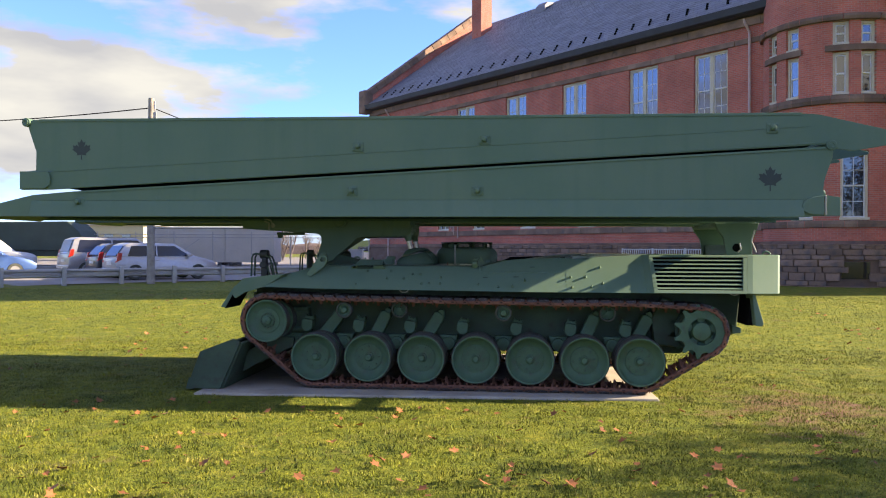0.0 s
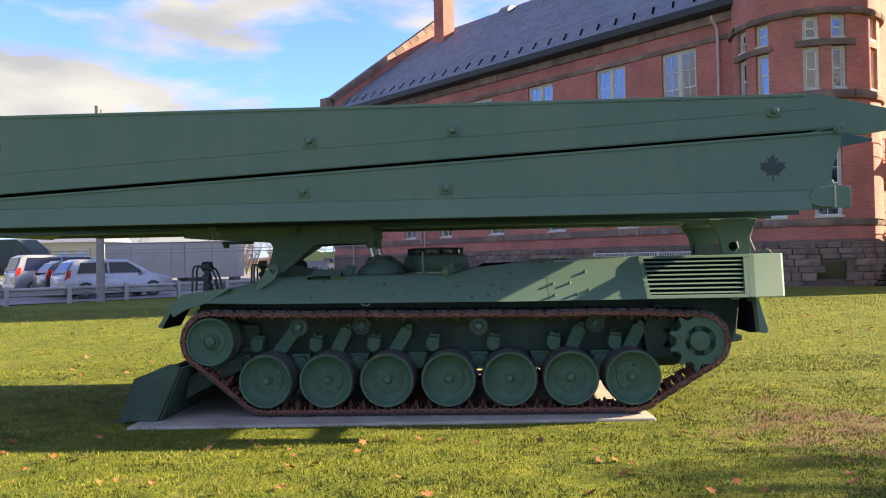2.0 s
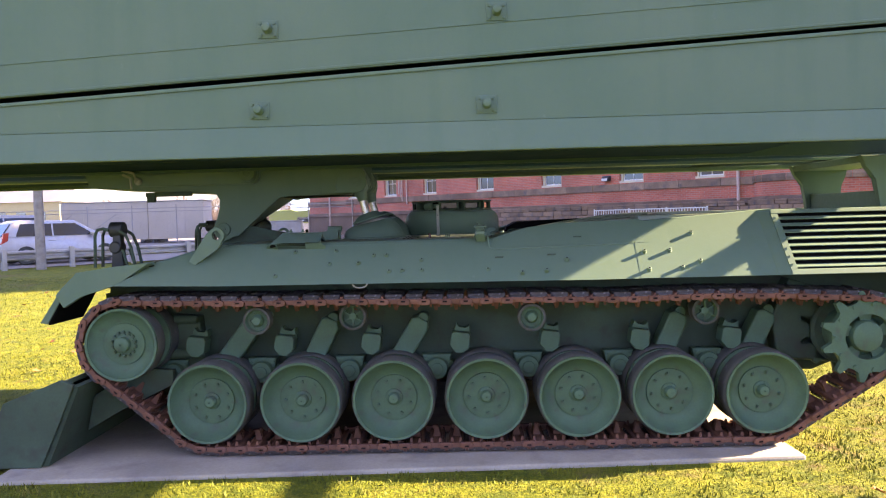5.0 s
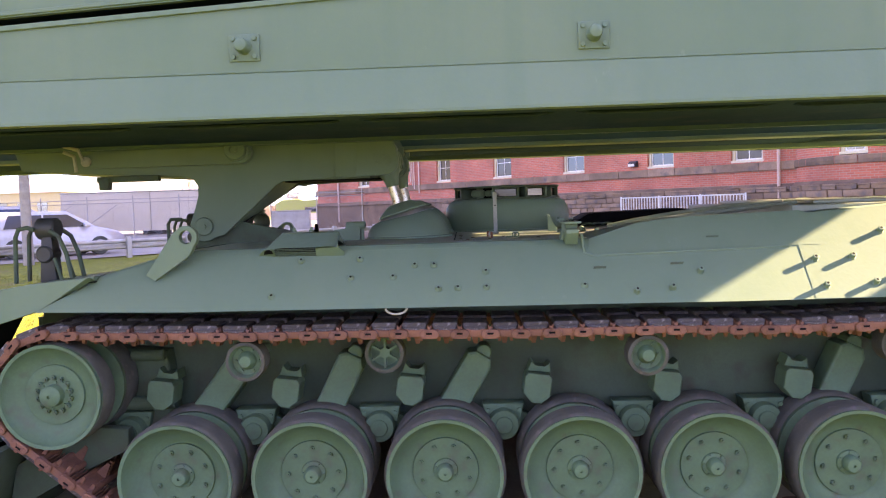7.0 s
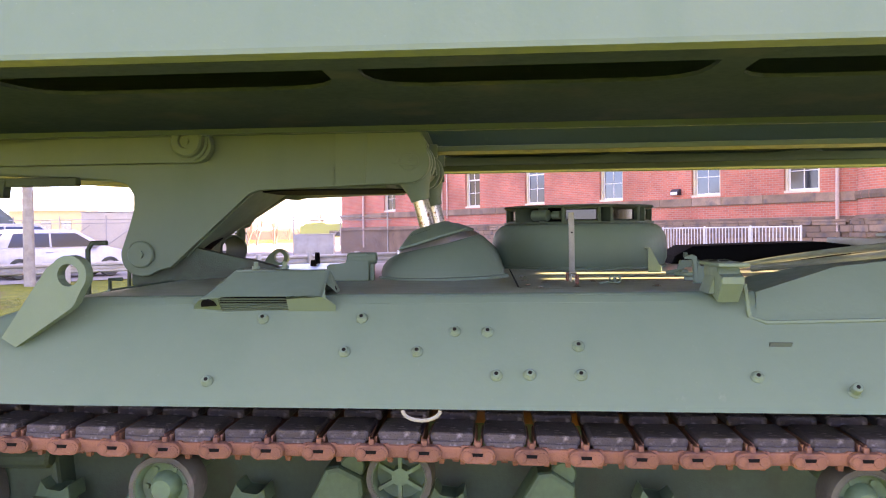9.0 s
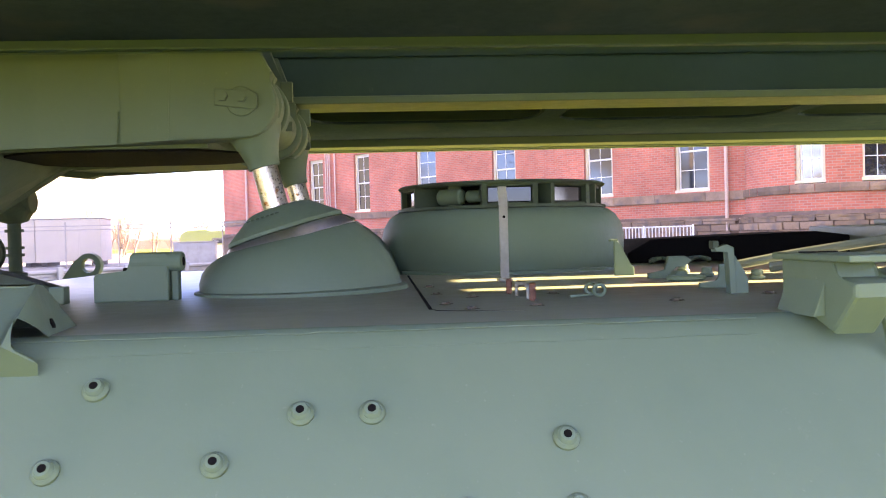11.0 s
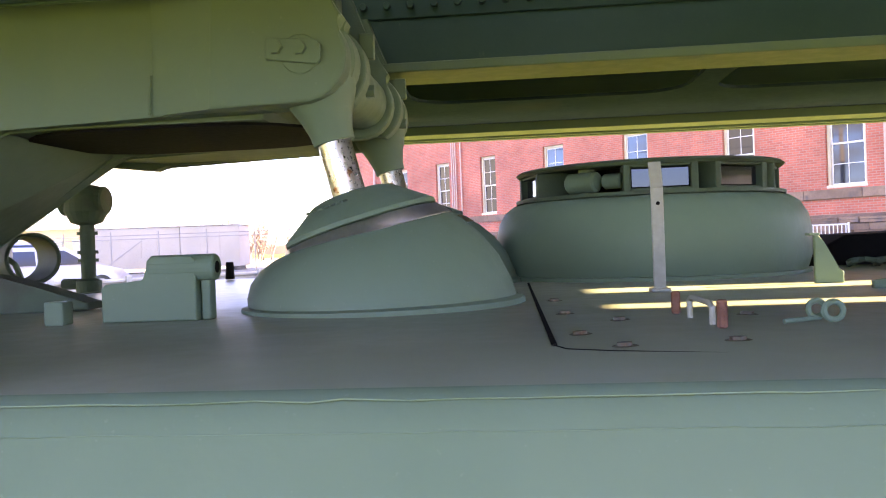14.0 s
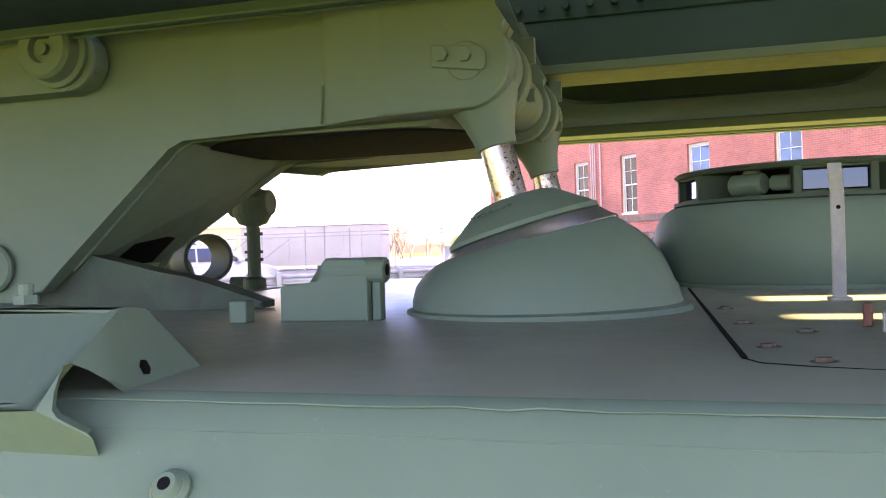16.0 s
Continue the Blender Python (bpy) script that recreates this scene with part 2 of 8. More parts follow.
M_BRICK = brick_material("red_brickwork", (0.52, 0.135, 0.088), (0.40, 0.098, 0.066), (0.37, 0.225, 0.175), 0.22, 0.075, 0.009)
M_STONE = paint("brown_sandstone", (0.285, 0.190, 0.138), (0.175, 0.118, 0.088), 0.9, 0.0, 1.2, 20.0, 0.6, 14.0, 0.2, (0.10, 0.085, 0.08), (0.55, 0.75), 0.22, 0.22)
M_SLATE = paint("slate_roof", (0.195, 0.212, 0.252), (0.160, 0.174, 0.208), 0.6, 0.0, 0.8, 10.0, 0.2, 30.0, 0.4, None, (0.5, 0.7), 0.0, 0.18)
M_GUTTER = paint("dark_gutter_metal", (0.045, 0.055, 0.075), None, 0.5, 0.3, 2.0, 30.0, 0.05)
M_CREAM = paint("cream_window_paint", (0.66, 0.60, 0.44), (0.58, 0.52, 0.38), 0.55, 0.0, 2.0, 40.0, 0.05)
M_WHITE = plain("white_paint", (0.74, 0.74, 0.72), 0.45)
M_PIPE = plain("pinkish_downpipe_paint", (0.60, 0.44, 0.38), 0.5)
M_GALV = paint("galvanised_steel", (0.44, 0.43, 0.41), (0.35, 0.34, 0.32), 0.45, 0.6, 2.0, 40.0, 0.05)
M_WOODPOLE = paint("weathered_pole_wood", (0.36, 0.33, 0.29), (0.27, 0.24, 0.21), 0.9, 0.0, 6.0, 40.0, 0.4, 30.0)
M_ASPHALT = paint("asphalt", (0.27, 0.255, 0.235), (0.22, 0.205, 0.19), 0.9, 0.0, 0.4, 60.0, 0.3, 200.0, 0.3)


# ---- mesh tools ----
def part(name, bm, material, parent=None, label="", smooth=False):
    """Links a bmesh as one mesh object under a thing or a part."""
    me = bpy.data.meshes.new(name)
    bmesh.ops.recalc_face_normals(bm, faces=bm.faces[:])
    bm.to_mesh(me)
    bm.free()
    for mt in (material if isinstance(material, (list, tuple)) else [material]):
        me.materials.append(mt)
    if smooth:
        for p in me.polygons:
            p.use_smooth = True
        try:
            me.set_sharp_from_angle(angle=radians(smooth if smooth > 1 else 35))
        except AttributeError:
            pass
    ob = new(name, me)
    if parent:
        ob.parent = parent
    if label:
        ob["label"] = label
    return ob


def again(name, ob, m, parent=None):
    """Another object on the same mesh."""
    o = new(name, ob.data)
    o.parent = parent
    o.matrix_basis = m
    if "label" in ob:
        o["label"] = ob["label"]
    return o


def thing(name, label, category, group="", m=None):
    e = new(name)
    e.empty_display_size = 0.2
    if m is not None:
        e.matrix_basis = m
    return tagged(e, label, category, group)


def box(bm, x0, x1, y0, y1, z0, z1, bevel=0.0, mat=0):
    vs = [bm.verts.new((x, y, z)) for z in (z0, z1) for y in (y0, y1) for x in (x0, x1)]
    fs = [bm.faces.new([vs[i] for i in q]) for q in ((0, 2, 3, 1), (4, 5, 7, 6), (0, 1, 5, 4), (2, 6, 7, 3), (0, 4, 6, 2), (1, 3, 7, 5))]
    for f in fs:
        f.material_index = mat
    if bevel:
        es = list({e for f in fs for e in f.edges})
        bmesh.ops.bevel(bm, geom=es, offset=bevel, segments=2, profile=0.5, affect="EDGES", clamp_overlap=True)
    return vs


AX = {"x": (1, 2, 0), "y": (0, 2, 1), "z": (0, 1, 2)}


def prism(bm, outline, axis, a0, a1, bevel=0.0, taper=None, mat=0):
    """An outline (pairs of the two other axes, in order) drawn out along an axis."""
    i, j, k = AX[axis]
    ends = []
    for a, pts in ((a0, outline), (a1, taper or outline)):
        ring = []
        for p in pts:
            c = [0, 0, 0]
            c[i], c[j], c[k] = p[0], p[1], a
            ring.append(bm.verts.new(c))
        ends.append(ring)
    n = len(outline)
    fs = [bm.faces.new(ends[0]), bm.faces.new(ends[1][::-1])]
    for q in range(n):
        fs.append(bm.faces.new([ends[0][q], ends[1][q], ends[1][(q + 1) % n], ends[0][(q + 1) % n]]))
    for f in fs:
        f.material_index = mat
    if bevel:
        es = list({e for f in fs[:2] for e in f.edges})
        bmesh.ops.bevel(bm, geom=es, offset=bevel, segments=2, profile=0.5, affect="EDGES", clamp_overlap=True)
    return fs


def lathe(bm, prof, axis, centre, seg=32, closed=False, mat=0, a0=0.0, a1=2 * math.pi, caps=False):
    """Turns a profile of (radius, height along the axis) about an axis through centre."""
    i, j, k = AX[axis]
    full = abs(a1 - a0 - 2 * math.pi) < 1e-6
    rings = []
    for q in range(seg if full else seg + 1):
        a = a0 + (a1 - a0) * q / seg
        ring = []
        for r, h in prof:
            c = list(centre)
            c[i] += r * math.cos(a)
            c[j] += r * math.sin(a)
            c[k] += h
            ring.append(bm.verts.new(c))
        rings.append(ring)
    m = len(prof)
    for q in range(seg):
        A, B = rings[q], rings[(q + 1) % len(rings)]
        for p in range(m - 1 if not closed else m):
            f = bm.faces.new([A[p], A[(p + 1) % m], B[(p + 1) % m], B[p]])
            f.material_index = mat
    if full and not closed:
        for p in (0, m - 1):
            if caps and prof[p][0] > 1e-4:
                f = bm.faces.new([r[p] for r in rings])
                f.material_index = mat
        bmesh.ops.remove_doubles(bm, verts=[v for r in rings for v in (r[0], r[-1])], dist=1e-6)
    return rings


def cyl(bm, centre, axis, r, h, seg=24, bevel=0.0, mat=0, r2=None):
    """A cylinder from centre along the axis by h."""
    r2 = r if r2 is None else r2
    b = min(bevel, r * 0.5, abs(h) * 0.4)
    s = 1 if h > 0 else -1
    prof = [(r - b, 0), (r, b * s), (r2, h - b * s), (r2 - b, h)] if b else [(r, 0), (r2, h)]
    lathe(bm, prof, axis, centre, seg, mat=mat, caps=True)


def tube(bm, pts, r, seg=10, closed=False, mat=0):
    """A round bar along a line of points."""
    pts = [Vector(p) for p in pts]
    rings, up = [], None
    for q, p in enumerate(pts):
        a = pts[q - 1] if q or closed else p
        b = pts[(q + 1) % len(pts)] if q < len(pts) - 1 or closed else p
        d = (b - a).normalized()
        if up is None:
            up = d.orthogonal().normalized()
        up = (up - d * up.dot(d)).normalized()
        side = d.cross(up)
        rings.append([bm.verts.new(p + up * (r * math.cos(2 * math.pi * s / seg)) + side * (r * math.sin(2 * math.pi * s / seg))) for s in range(seg)])
    n = len(rings)
    for q in range(n if closed else n - 1):
        A, B = rings[q], rings[(q + 1) % n]
        for s in range(seg):
            f = bm.faces.new([A[s], A[(s + 1) % seg], B[(s + 1) % seg], B[s]])
            f.material_index = mat
    if not closed:
        bm.faces.new(rings[0][::-1]).material_index = mat
        bm.faces.new(rings[-1]).material_index = mat


def arc(cx, cz, r, a0, a1, n):
    return [(cx + r * math.cos(radians(a0 + (a1 - a0) * q / n)), cz + r * math.sin(radians(a0 + (a1 - a0) * q / n))) for q in range(n + 1)]


def hexbolt(bm, centre, axis, r, h, mat=0):
    cyl(bm, centre, axis, r, h, 6, mat=mat)


def spin(bm, angle, axis, about):
    bmesh.ops.rotate(bm, verts=bm.verts[:], cent=about, matrix=Matrix.Rotation(angle, 3, axis))


# ---- ground, road, slab ----
def step01(v):
    v = min(1.0, max(0.0, v))
    return v * v * (3 - 2 * v)


RAIL_A, RAIL_DIR = Vector((-16.4, 25.7)), Vector((0.69, 0.724))     # the crash barrier beside the road
RAIL_N = Vector((-0.724, 0.69))                                     # from the lawn towards the road


def ground_z(x, y):
    rise = -0.078 + 0.57 * step01((y - 13.5) / 13.0)
    return rise + 0.025 * noise.noise((x * 0.35, y * 0.35, 3.0)) * (1.0 if y > 11 else 0.6)


def ground_material():
    m = bpy.data.materials.new("lawn")
    m.use_nodes = True
    n, l = m.node_tree.nodes, m.node_tree.links
    b = n["Principled BSDF"]
    co = n.new("ShaderNodeTexCoord")

    def nz(scale, detail=6.0, rough=0.6):
        t = n.new("ShaderNodeTexNoise")
        t.inputs["Scale"].default_value, t.inputs["Detail"].default_value, t.inputs["Roughness"].default_value = scale, detail, rough
        l.new(co.outputs["Object"], t.inputs["Vector"])
        return t.outputs["Fac"]

    def mixed(fac, lo, hi, a, c):
        r = n.new("ShaderNodeMapRange")
        r.inputs["From Min"].default_value, r.inputs["From Max"].default_value = lo, hi
        l.new(fac, r.inputs["Value"])
        mx = n.new("ShaderNodeMixRGB")
        l.new(r.outputs["Result"], mx.inputs["Fac"])
        for k, v in ((1, a), (2, c)):
            if isinstance(v, tuple):
                mx.inputs[k].default_value = (*v, 1)
            else:
                l.new(v, mx.inputs[k])
        return mx.outputs["Color"]
    fine = mixed(nz(55.0, 5.0), 0.35, 0.68, (0.052, 0.076, 0.007), (0.212, 0.228, 0.018))
    mid = mixed(nz(1.7), 0.50, 0.72, fine, (0.208, 0.208, 0.020))
    # darker green patches by noise, painted in as dappled shade
    shady = mixed(nz(0.9, 5.0, 0.65), 0.56, 0.76, mid, (0.120, 0.146, 0.014))
    tuft = mixed(nz(6.0, 8.0, 0.75), 0.48, 0.60, shady, (0.060, 0.090, 0.009))
    tuft = mixed(nz(3.1, 8.0, 0.75), 0.57, 0.68, tuft, (0.235, 0.225, 0.030))
    dry = mixed(nz(0.55, 8.0, 0.7), 0.58, 0.74, tuft, (0.135, 0.092, 0.046))
    # trodden bare earth off the end of the slab
    gap = n.new("ShaderNodeVectorMath")
    gap.operation = "DISTANCE"
    gap.inputs[1].default_value = (4.7, 10.0, 0.0)
    l.new(co.outputs["Object"], gap.inputs[0])
    near = n.new("ShaderNodeMapRange")
    near.inputs["From Min"].default_value, near.inputs["From Max"].default_value, near.inputs["To Min"].default_value, near.inputs["To Max"].default_value = 0.3, 2.4, 0.22, 0.0
    l.new(gap.outputs["Value"], near.inputs["Value"])
    worn = n.new("ShaderNodeMath")
    l.new(nz(2.2, 8.0, 0.65), worn.inputs[0])
    l.new(near.outputs["Result"], worn.inputs[1])
    dry = mixed(worn.outputs["Value"], 0.60, 0.78, dry, (0.15, 0.085, 0.05))
    l.new(dry, b.inputs["Base Color"])
    b.inputs["Roughness"].default_value = 0.9
    b.inputs["Specular IOR Level"].default_value = 0.2
    bn = n.new("ShaderNodeBump")
    bn.inputs["Strength"].default_value, bn.inputs["Distance"].default_value = 0.9, 0.04
    l.new(nz(38.0, 6.0), bn.inputs["Height"])
    l.new(bn.outputs["Normal"], b.inputs["Normal"])
    return m


M_LAWN = ground_material()


def axis_steps(lo, hi, fine_lo, fine_hi, fine, coarse):
    out, v = [], lo
    while v < hi:
        out.append(v)
        v += fine if fine_lo <= v < fine_hi else min(coarse, max(fine, 0.25 * max(fine_lo - v, v - fine_hi)))
    return out + [hi]


gx, gy = axis_steps(-700, 700, -26, 24, 1.0, 60.0), axis_steps(-120, 900, -4, 40, 1.0, 60.0)
bm = bmesh.new()
rows = [[bm.verts.new((x, y, ground_z(x, y))) for x in gx] for y in gy]
for q in range(len(gy) - 1):
    for p in range(len(gx) - 1):
        bm.faces.new([rows[q][p], rows[q][p + 1], rows[q + 1][p + 1], rows[q + 1][p]])
tagged(part("ground", bm, M_LAWN, None, smooth=180), "mown autumn lawn with dry patches around the vehicle", "lawn", kind="structure")

# road and yard beyond the barrier
bm = bmesh.new()
e0, e1 = RAIL_A + RAIL_N * 0.5 - RAIL_DIR * 60, RAIL_A + RAIL_N * 0.5 + RAIL_DIR * 90
far0, far1 = e0 + RAIL_N * 75, e1 + RAIL_N * 75
cols = 24
va = [bm.verts.new((*(e0.lerp(e1, q / cols)), ground_z(*e0.lerp(e1, q / cols)) + 0.035)) for q in range(cols + 1)]
vb = [bm.verts.new((*(far0.lerp(far1, q / cols)), 0.56)) for q in range(cols + 1)]
for q in range(cols):
    bm.faces.new([va[q], va[q + 1], vb[q + 1], vb[q]])
tagged(part("road", bm, M_ASPHALT), "grey asphalt road and yard behind the crash barrier", "road", kind="structure")

# concrete slab under the vehicle
bm = bmesh.new()
box(bm, -3.02, 2.96, 10.26, 14.5, -0.19, -0.050, 0.02)
spin(bm, radians(2.6), "Z", (0.0, 10.26, 0.0))
tagged(part("pavement", bm, M_CONCRETE), "weathered concrete slab flush with the lawn", "concrete slab", kind="structure")

# ---- the brick building ----
BUILD = pose(10.13, 34.94, 0, 0, 0, -47.0)
building = thing("brick_building", "two-storey red brick building with stone bands and round corner tower", "building", m=BUILD)
LEFT, RIGHT, EAVE, BASE = -28.8, 5.6, 11.5, 0.2
LOW = [(-24.4, -23.3), (-20.85, -19.75), (-17.42, -16.35), (-13.3, -12.1), (-9.0, -7.82), (-4.68, -3.5), (-1.15, 0.06)]
HIGH = [(-27.8, -26.1), (-23.4, -21.7), (-19.0, -17.3), (-14.54, -12.86), (-10.14, -8.46), (-5.74, -4.05), (-2.11, -0.42)]
LOW_Z, HIGH_Z = (2.96, 5.66), (7.2, 10.38)


def metres_uv(ob, centre=None, radius=1.0):
    me = ob.data
    uv = me.uv_layers.new(name="metres")
    for p in me.polygons:
        for li in p.loop_indices:
            c = me.vertices[me.loops[li].vertex_index].co
            if centre is not None:
                u = math.atan2(c.y - centre[1], c.x - centre[0])
                mid = math.atan2(p.center.y - centre[1], p.center.x - centre[0])
                if u - mid > math.pi:
                    u -= 2 * math.pi
                if u - mid < -math.pi:
                    u += 2 * math.pi
                uv.data[li].uv = (u * radius, c.z)
            else:
                uv.data[li].uv = (c.y if abs(p.normal.x) > 0.7 else c.x, c.z)


def filled(bm, xs, zs, holes, y0, y1):
    """A wall of blocks between the grid lines, with holes left out."""
    xs, zs = sorted(set(xs)), sorted(set(zs))
    for a, b in zip(xs, xs[1:]):
        z_from = None
        for c, d in zip(zs, zs[1:]):
            mx, mz = (a + b) / 2, (c + d) / 2
            hole = any(h[0] < mx < h[1] and h[2] < mz < h[3] for h in holes)
            if not hole and z_from is None:
                z_from = c
            if z_from is not None and (hole or d == zs[-1]):
                box(bm, a, b, y0, y1, z_from, c if hole else d)
                z_from = None


holes = [(a, b, *LOW_Z) for a, b in LOW] + [(a, b, *HIGH_Z) for a, b in HIGH]
bm = bmesh.new()
filled(bm, [LEFT, 2.2] + [v for h in holes for v in h[:2]], [2.05, EAVE] + [v for h in holes for v in h[2:]], holes, 0.0, 0.45)
metres_uv(part("wall", bm, M_BRICK, building))
bm = bmesh.new()     # end walls and back, with an unseen block added for its shadow
box(bm, LEFT, LEFT + 0.45, 0.46, 19.0, BASE, EAVE)
prism(bm, [(0.0, EAVE), (19.0, EAVE), (9.5, 19.0)], "x", LEFT, LEFT + 0.45)
box(bm, LEFT + 0.46, RIGHT, 18.6, 19.0, BASE, EAVE)
box(bm, RIGHT - 0.4, RIGHT, 1.5, 18.59, BASE, 16.0)
# unseen tall block, added only to cast shade on the far lawn
box(bm, 9.0, 13.5, 2.5, 5.0, BASE, 18.0)
metres_uv(part("wall", bm, M_BRICK, building))
bm = bmesh.new()     # black sheet behind the panes; its colour stands in for unlit rooms
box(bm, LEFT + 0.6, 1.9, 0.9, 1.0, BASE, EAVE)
part("dark_room_sheet", bm, M_BLACK, building)

# stone bands
for z0, z1, y0, name in ((2.64, 2.93, -0.07, "sill_stone"), (10.40, 10.62, -0.05, "lintel_stone"), (11.12, 11.48, -0.10, "cornice_stone")):
    s = LEFT
    rnd = random.Random(name)
    while s < 1.6:
        w = min(rnd.uniform(1.1, 1.9), 1.6 - s)
        bm = bmesh.new()
        box(bm, s + 0.006, s + w - 0.006, y0 - rnd.uniform(0, 0.015), 0.02, z0, z1, 0.015)
        part(name, bm, M_STONE, building)
        s += w
bm = bmesh.new()
prism(bm, [(-0.22, 1.98), (0.02, 1.98), (0.02, 2.16), (-0.06, 2.16)], "x", LEFT, 1.5)
part("water_table", bm, M_STONE, building)
bm = bmesh.new()
box(bm, LEFT + 0.05, 1.5, -0.12, 0.4, BASE, 2.0)
part("stone_base", bm, M_STONE, building)


def rock_block(w, h):
    bm = bmesh.new()
    vs = box(bm, 0.0, w, -0.05, 0.05, 0.0, h, 0.012)
    r = random.Random(w * 100 + h)
    for v in bm.verts:
        if v.co.y < 0:
            v.co.y -= r.uniform(0, 0.05)
    return bm


COURSES = (0.24, 0.18, 0.30, 0.22, 0.26, 0.17, 0.22, 0.19)
proto = {}
rnd = random.Random(5)
z = BASE + 0.1
for h in COURSES:
    s = -17.0 + rnd.uniform(0, 0.2)
    while s < 1.3:
        w = rnd.choice((0.34, 0.48, 0.62, 0.85, 1.1))
        if s + w > 1.45:
            break
        if (w, h) not in proto:
            proto[(w, h)] = part("stone_block", rock_block(w - 0.012, h - 0.012), M_STONE, building)
            proto[(w, h)].matrix_basis = pose(s, -0.13, z)
        else:
            again("stone_block", proto[(w, h)], pose(s, -0.13, z), building)
        s += w
    z += h


def window(parent, s0, s1, z0, z1, cols, m=None, y=0.10, sill=True, rows_=2, pair=False, glass=None):
    """A double-hung sash window in its opening; frame with sashes, bars and two panes a light."""
    bm = bmesh.new()
    t = 0.10
    box(bm, s0, s0 + t, y, y + 0.14, z0, z1, 0.008)
    box(bm, s1 - t, s1, y, y + 0.14, z0, z1, 0.008)
    box(bm, s0 + t, s1 - t, y, y + 0.14, z1 - t, z1, 0.008)
    box(bm, s0 - 0.02, s1 + 0.02, y - 0.1, y + 0.14, z0, z0 + 0.09, 0.008)
    lights = [(s0 + t, s1 - t)]
    if pair:
        c = (s0 + s1) / 2
        box(bm, c - 0.09, c + 0.09, y, y + 0.14, z0 + 0.09, z1 - t, 0.008)
        lights = [(s0 + t, c - 0.09), (c + 0.09, s1 - t)]
    frame_ob = part("window", bm, M_CREAM, parent, "cream painted sash window")
    if m is not None:
        frame_ob.matrix_basis = m
    zm = (z0 + z1) / 2
    for a, b in lights:
        bm = bmesh.new()
        for (c, d, yy) in ((z0 + 0.09, zm + 0.02, y + 0.075), (zm - 0.02, z1 - t, y + 0.045)):
            box(bm, a, a + 0.045, yy, yy + 0.03, c, d)
            box(bm, b - 0.045, b, yy, yy + 0.03, c, d)
            box(bm, a + 0.045, b - 0.045, yy, yy + 0.03, c, c + 0.05)
            box(bm, a + 0.045, b - 0.045, yy, yy + 0.03, d - 0.05, d)
            for k in range(1, cols):
                x = a + (b - a) * k / cols
                box(bm, x - 0.012, x + 0.012, yy + 0.004, yy + 0.026, c + 0.05, d - 0.05)
            for k in range(1, rows_):
                zz = c + (d - c) * k / rows_
                box(bm, a + 0.045, b - 0.045, yy + 0.005, yy + 0.025, zz - 0.012, zz + 0.012)
        part("sash", bm, M_WHITE, frame_ob)
        for c, d, yy in ((z0 + 0.09, zm, y + 0.09), (zm, z1 - t, y + 0.06)):
            bm = bmesh.new()
            box(bm, a + 0.02, b - 0.02, yy, yy + 0.006, c + 0.02, d - 0.02)
            part("pane", bm, glass or M_WINDOW, frame_ob)
    return frame_ob


for a, b in LOW:
    window(building, a, b, *LOW_Z, 2, glass=M_WINDOW_LOW)
for a, b in HIGH:
    window(building, a, b, *HIGH_Z, 2, pair=True)
bm = bmesh.new()
box(bm, 0.3, 0.95, -0.21, -0.19, 0.75, 1.42, 0.01)
part("basement_window", bm, M_GLASS_DARK, building, "dark basement window")

# roof
bm = bmesh.new()
TOPZ, TOPD, EZ, ED = 18.95, 9.5, 11.85, -0.55
prism(bm, [(ED, EZ), (TOPD, TOPZ), (19.6, EZ), (19.6, EZ - 0.12), (TOPD, TOPZ - 0.12), (ED, EZ - 0.12)], "x", LEFT + 0.35, RIGHT + 3)
roof = part("roof", bm, M_GUTTER, building)
# slates, row by row, laid over the near slope
slope = Vector((0, TOPD - ED, TOPZ - EZ))
slope_len = slope.length
sd, snrm = slope.normalized(), Vector((0, -(TOPZ - EZ), TOPD - ED)).normalized()
verts, faces = [], []
rnd = random.Random(11)
row_h, sl_w = 0.30, 0.42
for r_ in range(int(slope_len / row_h)):
    s = LEFT + 0.35 - (0.21 if r_ % 2 else 0)
    while s < 2.6:
        a, b = max(s, LEFT + 0.35) + 0.006, s + sl_w - 0.006
        lift = rnd.uniform(0.012, 0.02)
        p0 = Vector((0, ED, EZ)) + sd * (r_ * row_h) + snrm * lift
        p1 = Vector((0, ED, EZ)) + sd * min(slope_len, (r_ + 1) * row_h + 0.05) + snrm * 0.002
        k = len(verts)
        for x, p in ((a, p0), (b, p0), (b, p1), (a, p1)):
            verts.append((x, p.y, p.z))
        low = p0 - snrm * lift
        verts.append((a, low.y, low.z))
        verts.append((b, low.y, low.z))
        faces += [(k, k + 1, k + 2, k + 3), (k + 4, k + 5, k + 1, k)]
        s += sl_w
me = bpy.data.meshes.new("slate")
me.from_pydata(verts, [], faces)
me.materials.append(M_SLATE)
slates = new("slate", me)
slates.parent = building
tagged(slates, kind="stuff")
# snow guards in slanting rows of three above the eave
bm = bmesh.new()
box(bm, -0.045, 0.045, -0.03, 0.05, -0.01, 0.10, 0.006)
guard = None
for k in range(30):
    for q in range(3):
        s = LEFT + 1.2 + k * 1.03 + q * 0.17
        if s > 1.5:
            continue
        p = Vector((s, ED, EZ)) + sd * (0.75 + 0.33 * (2 - q))
        if guard is None:
            guard = part("snow_guard", bm, M_BLACK, building)
            guard.matrix_basis = Matrix.Translation(p)
        else:
            again("snow_guard", guard, Matrix.Translation(p), building)
# gutter, soffit
bm = bmesh.new()
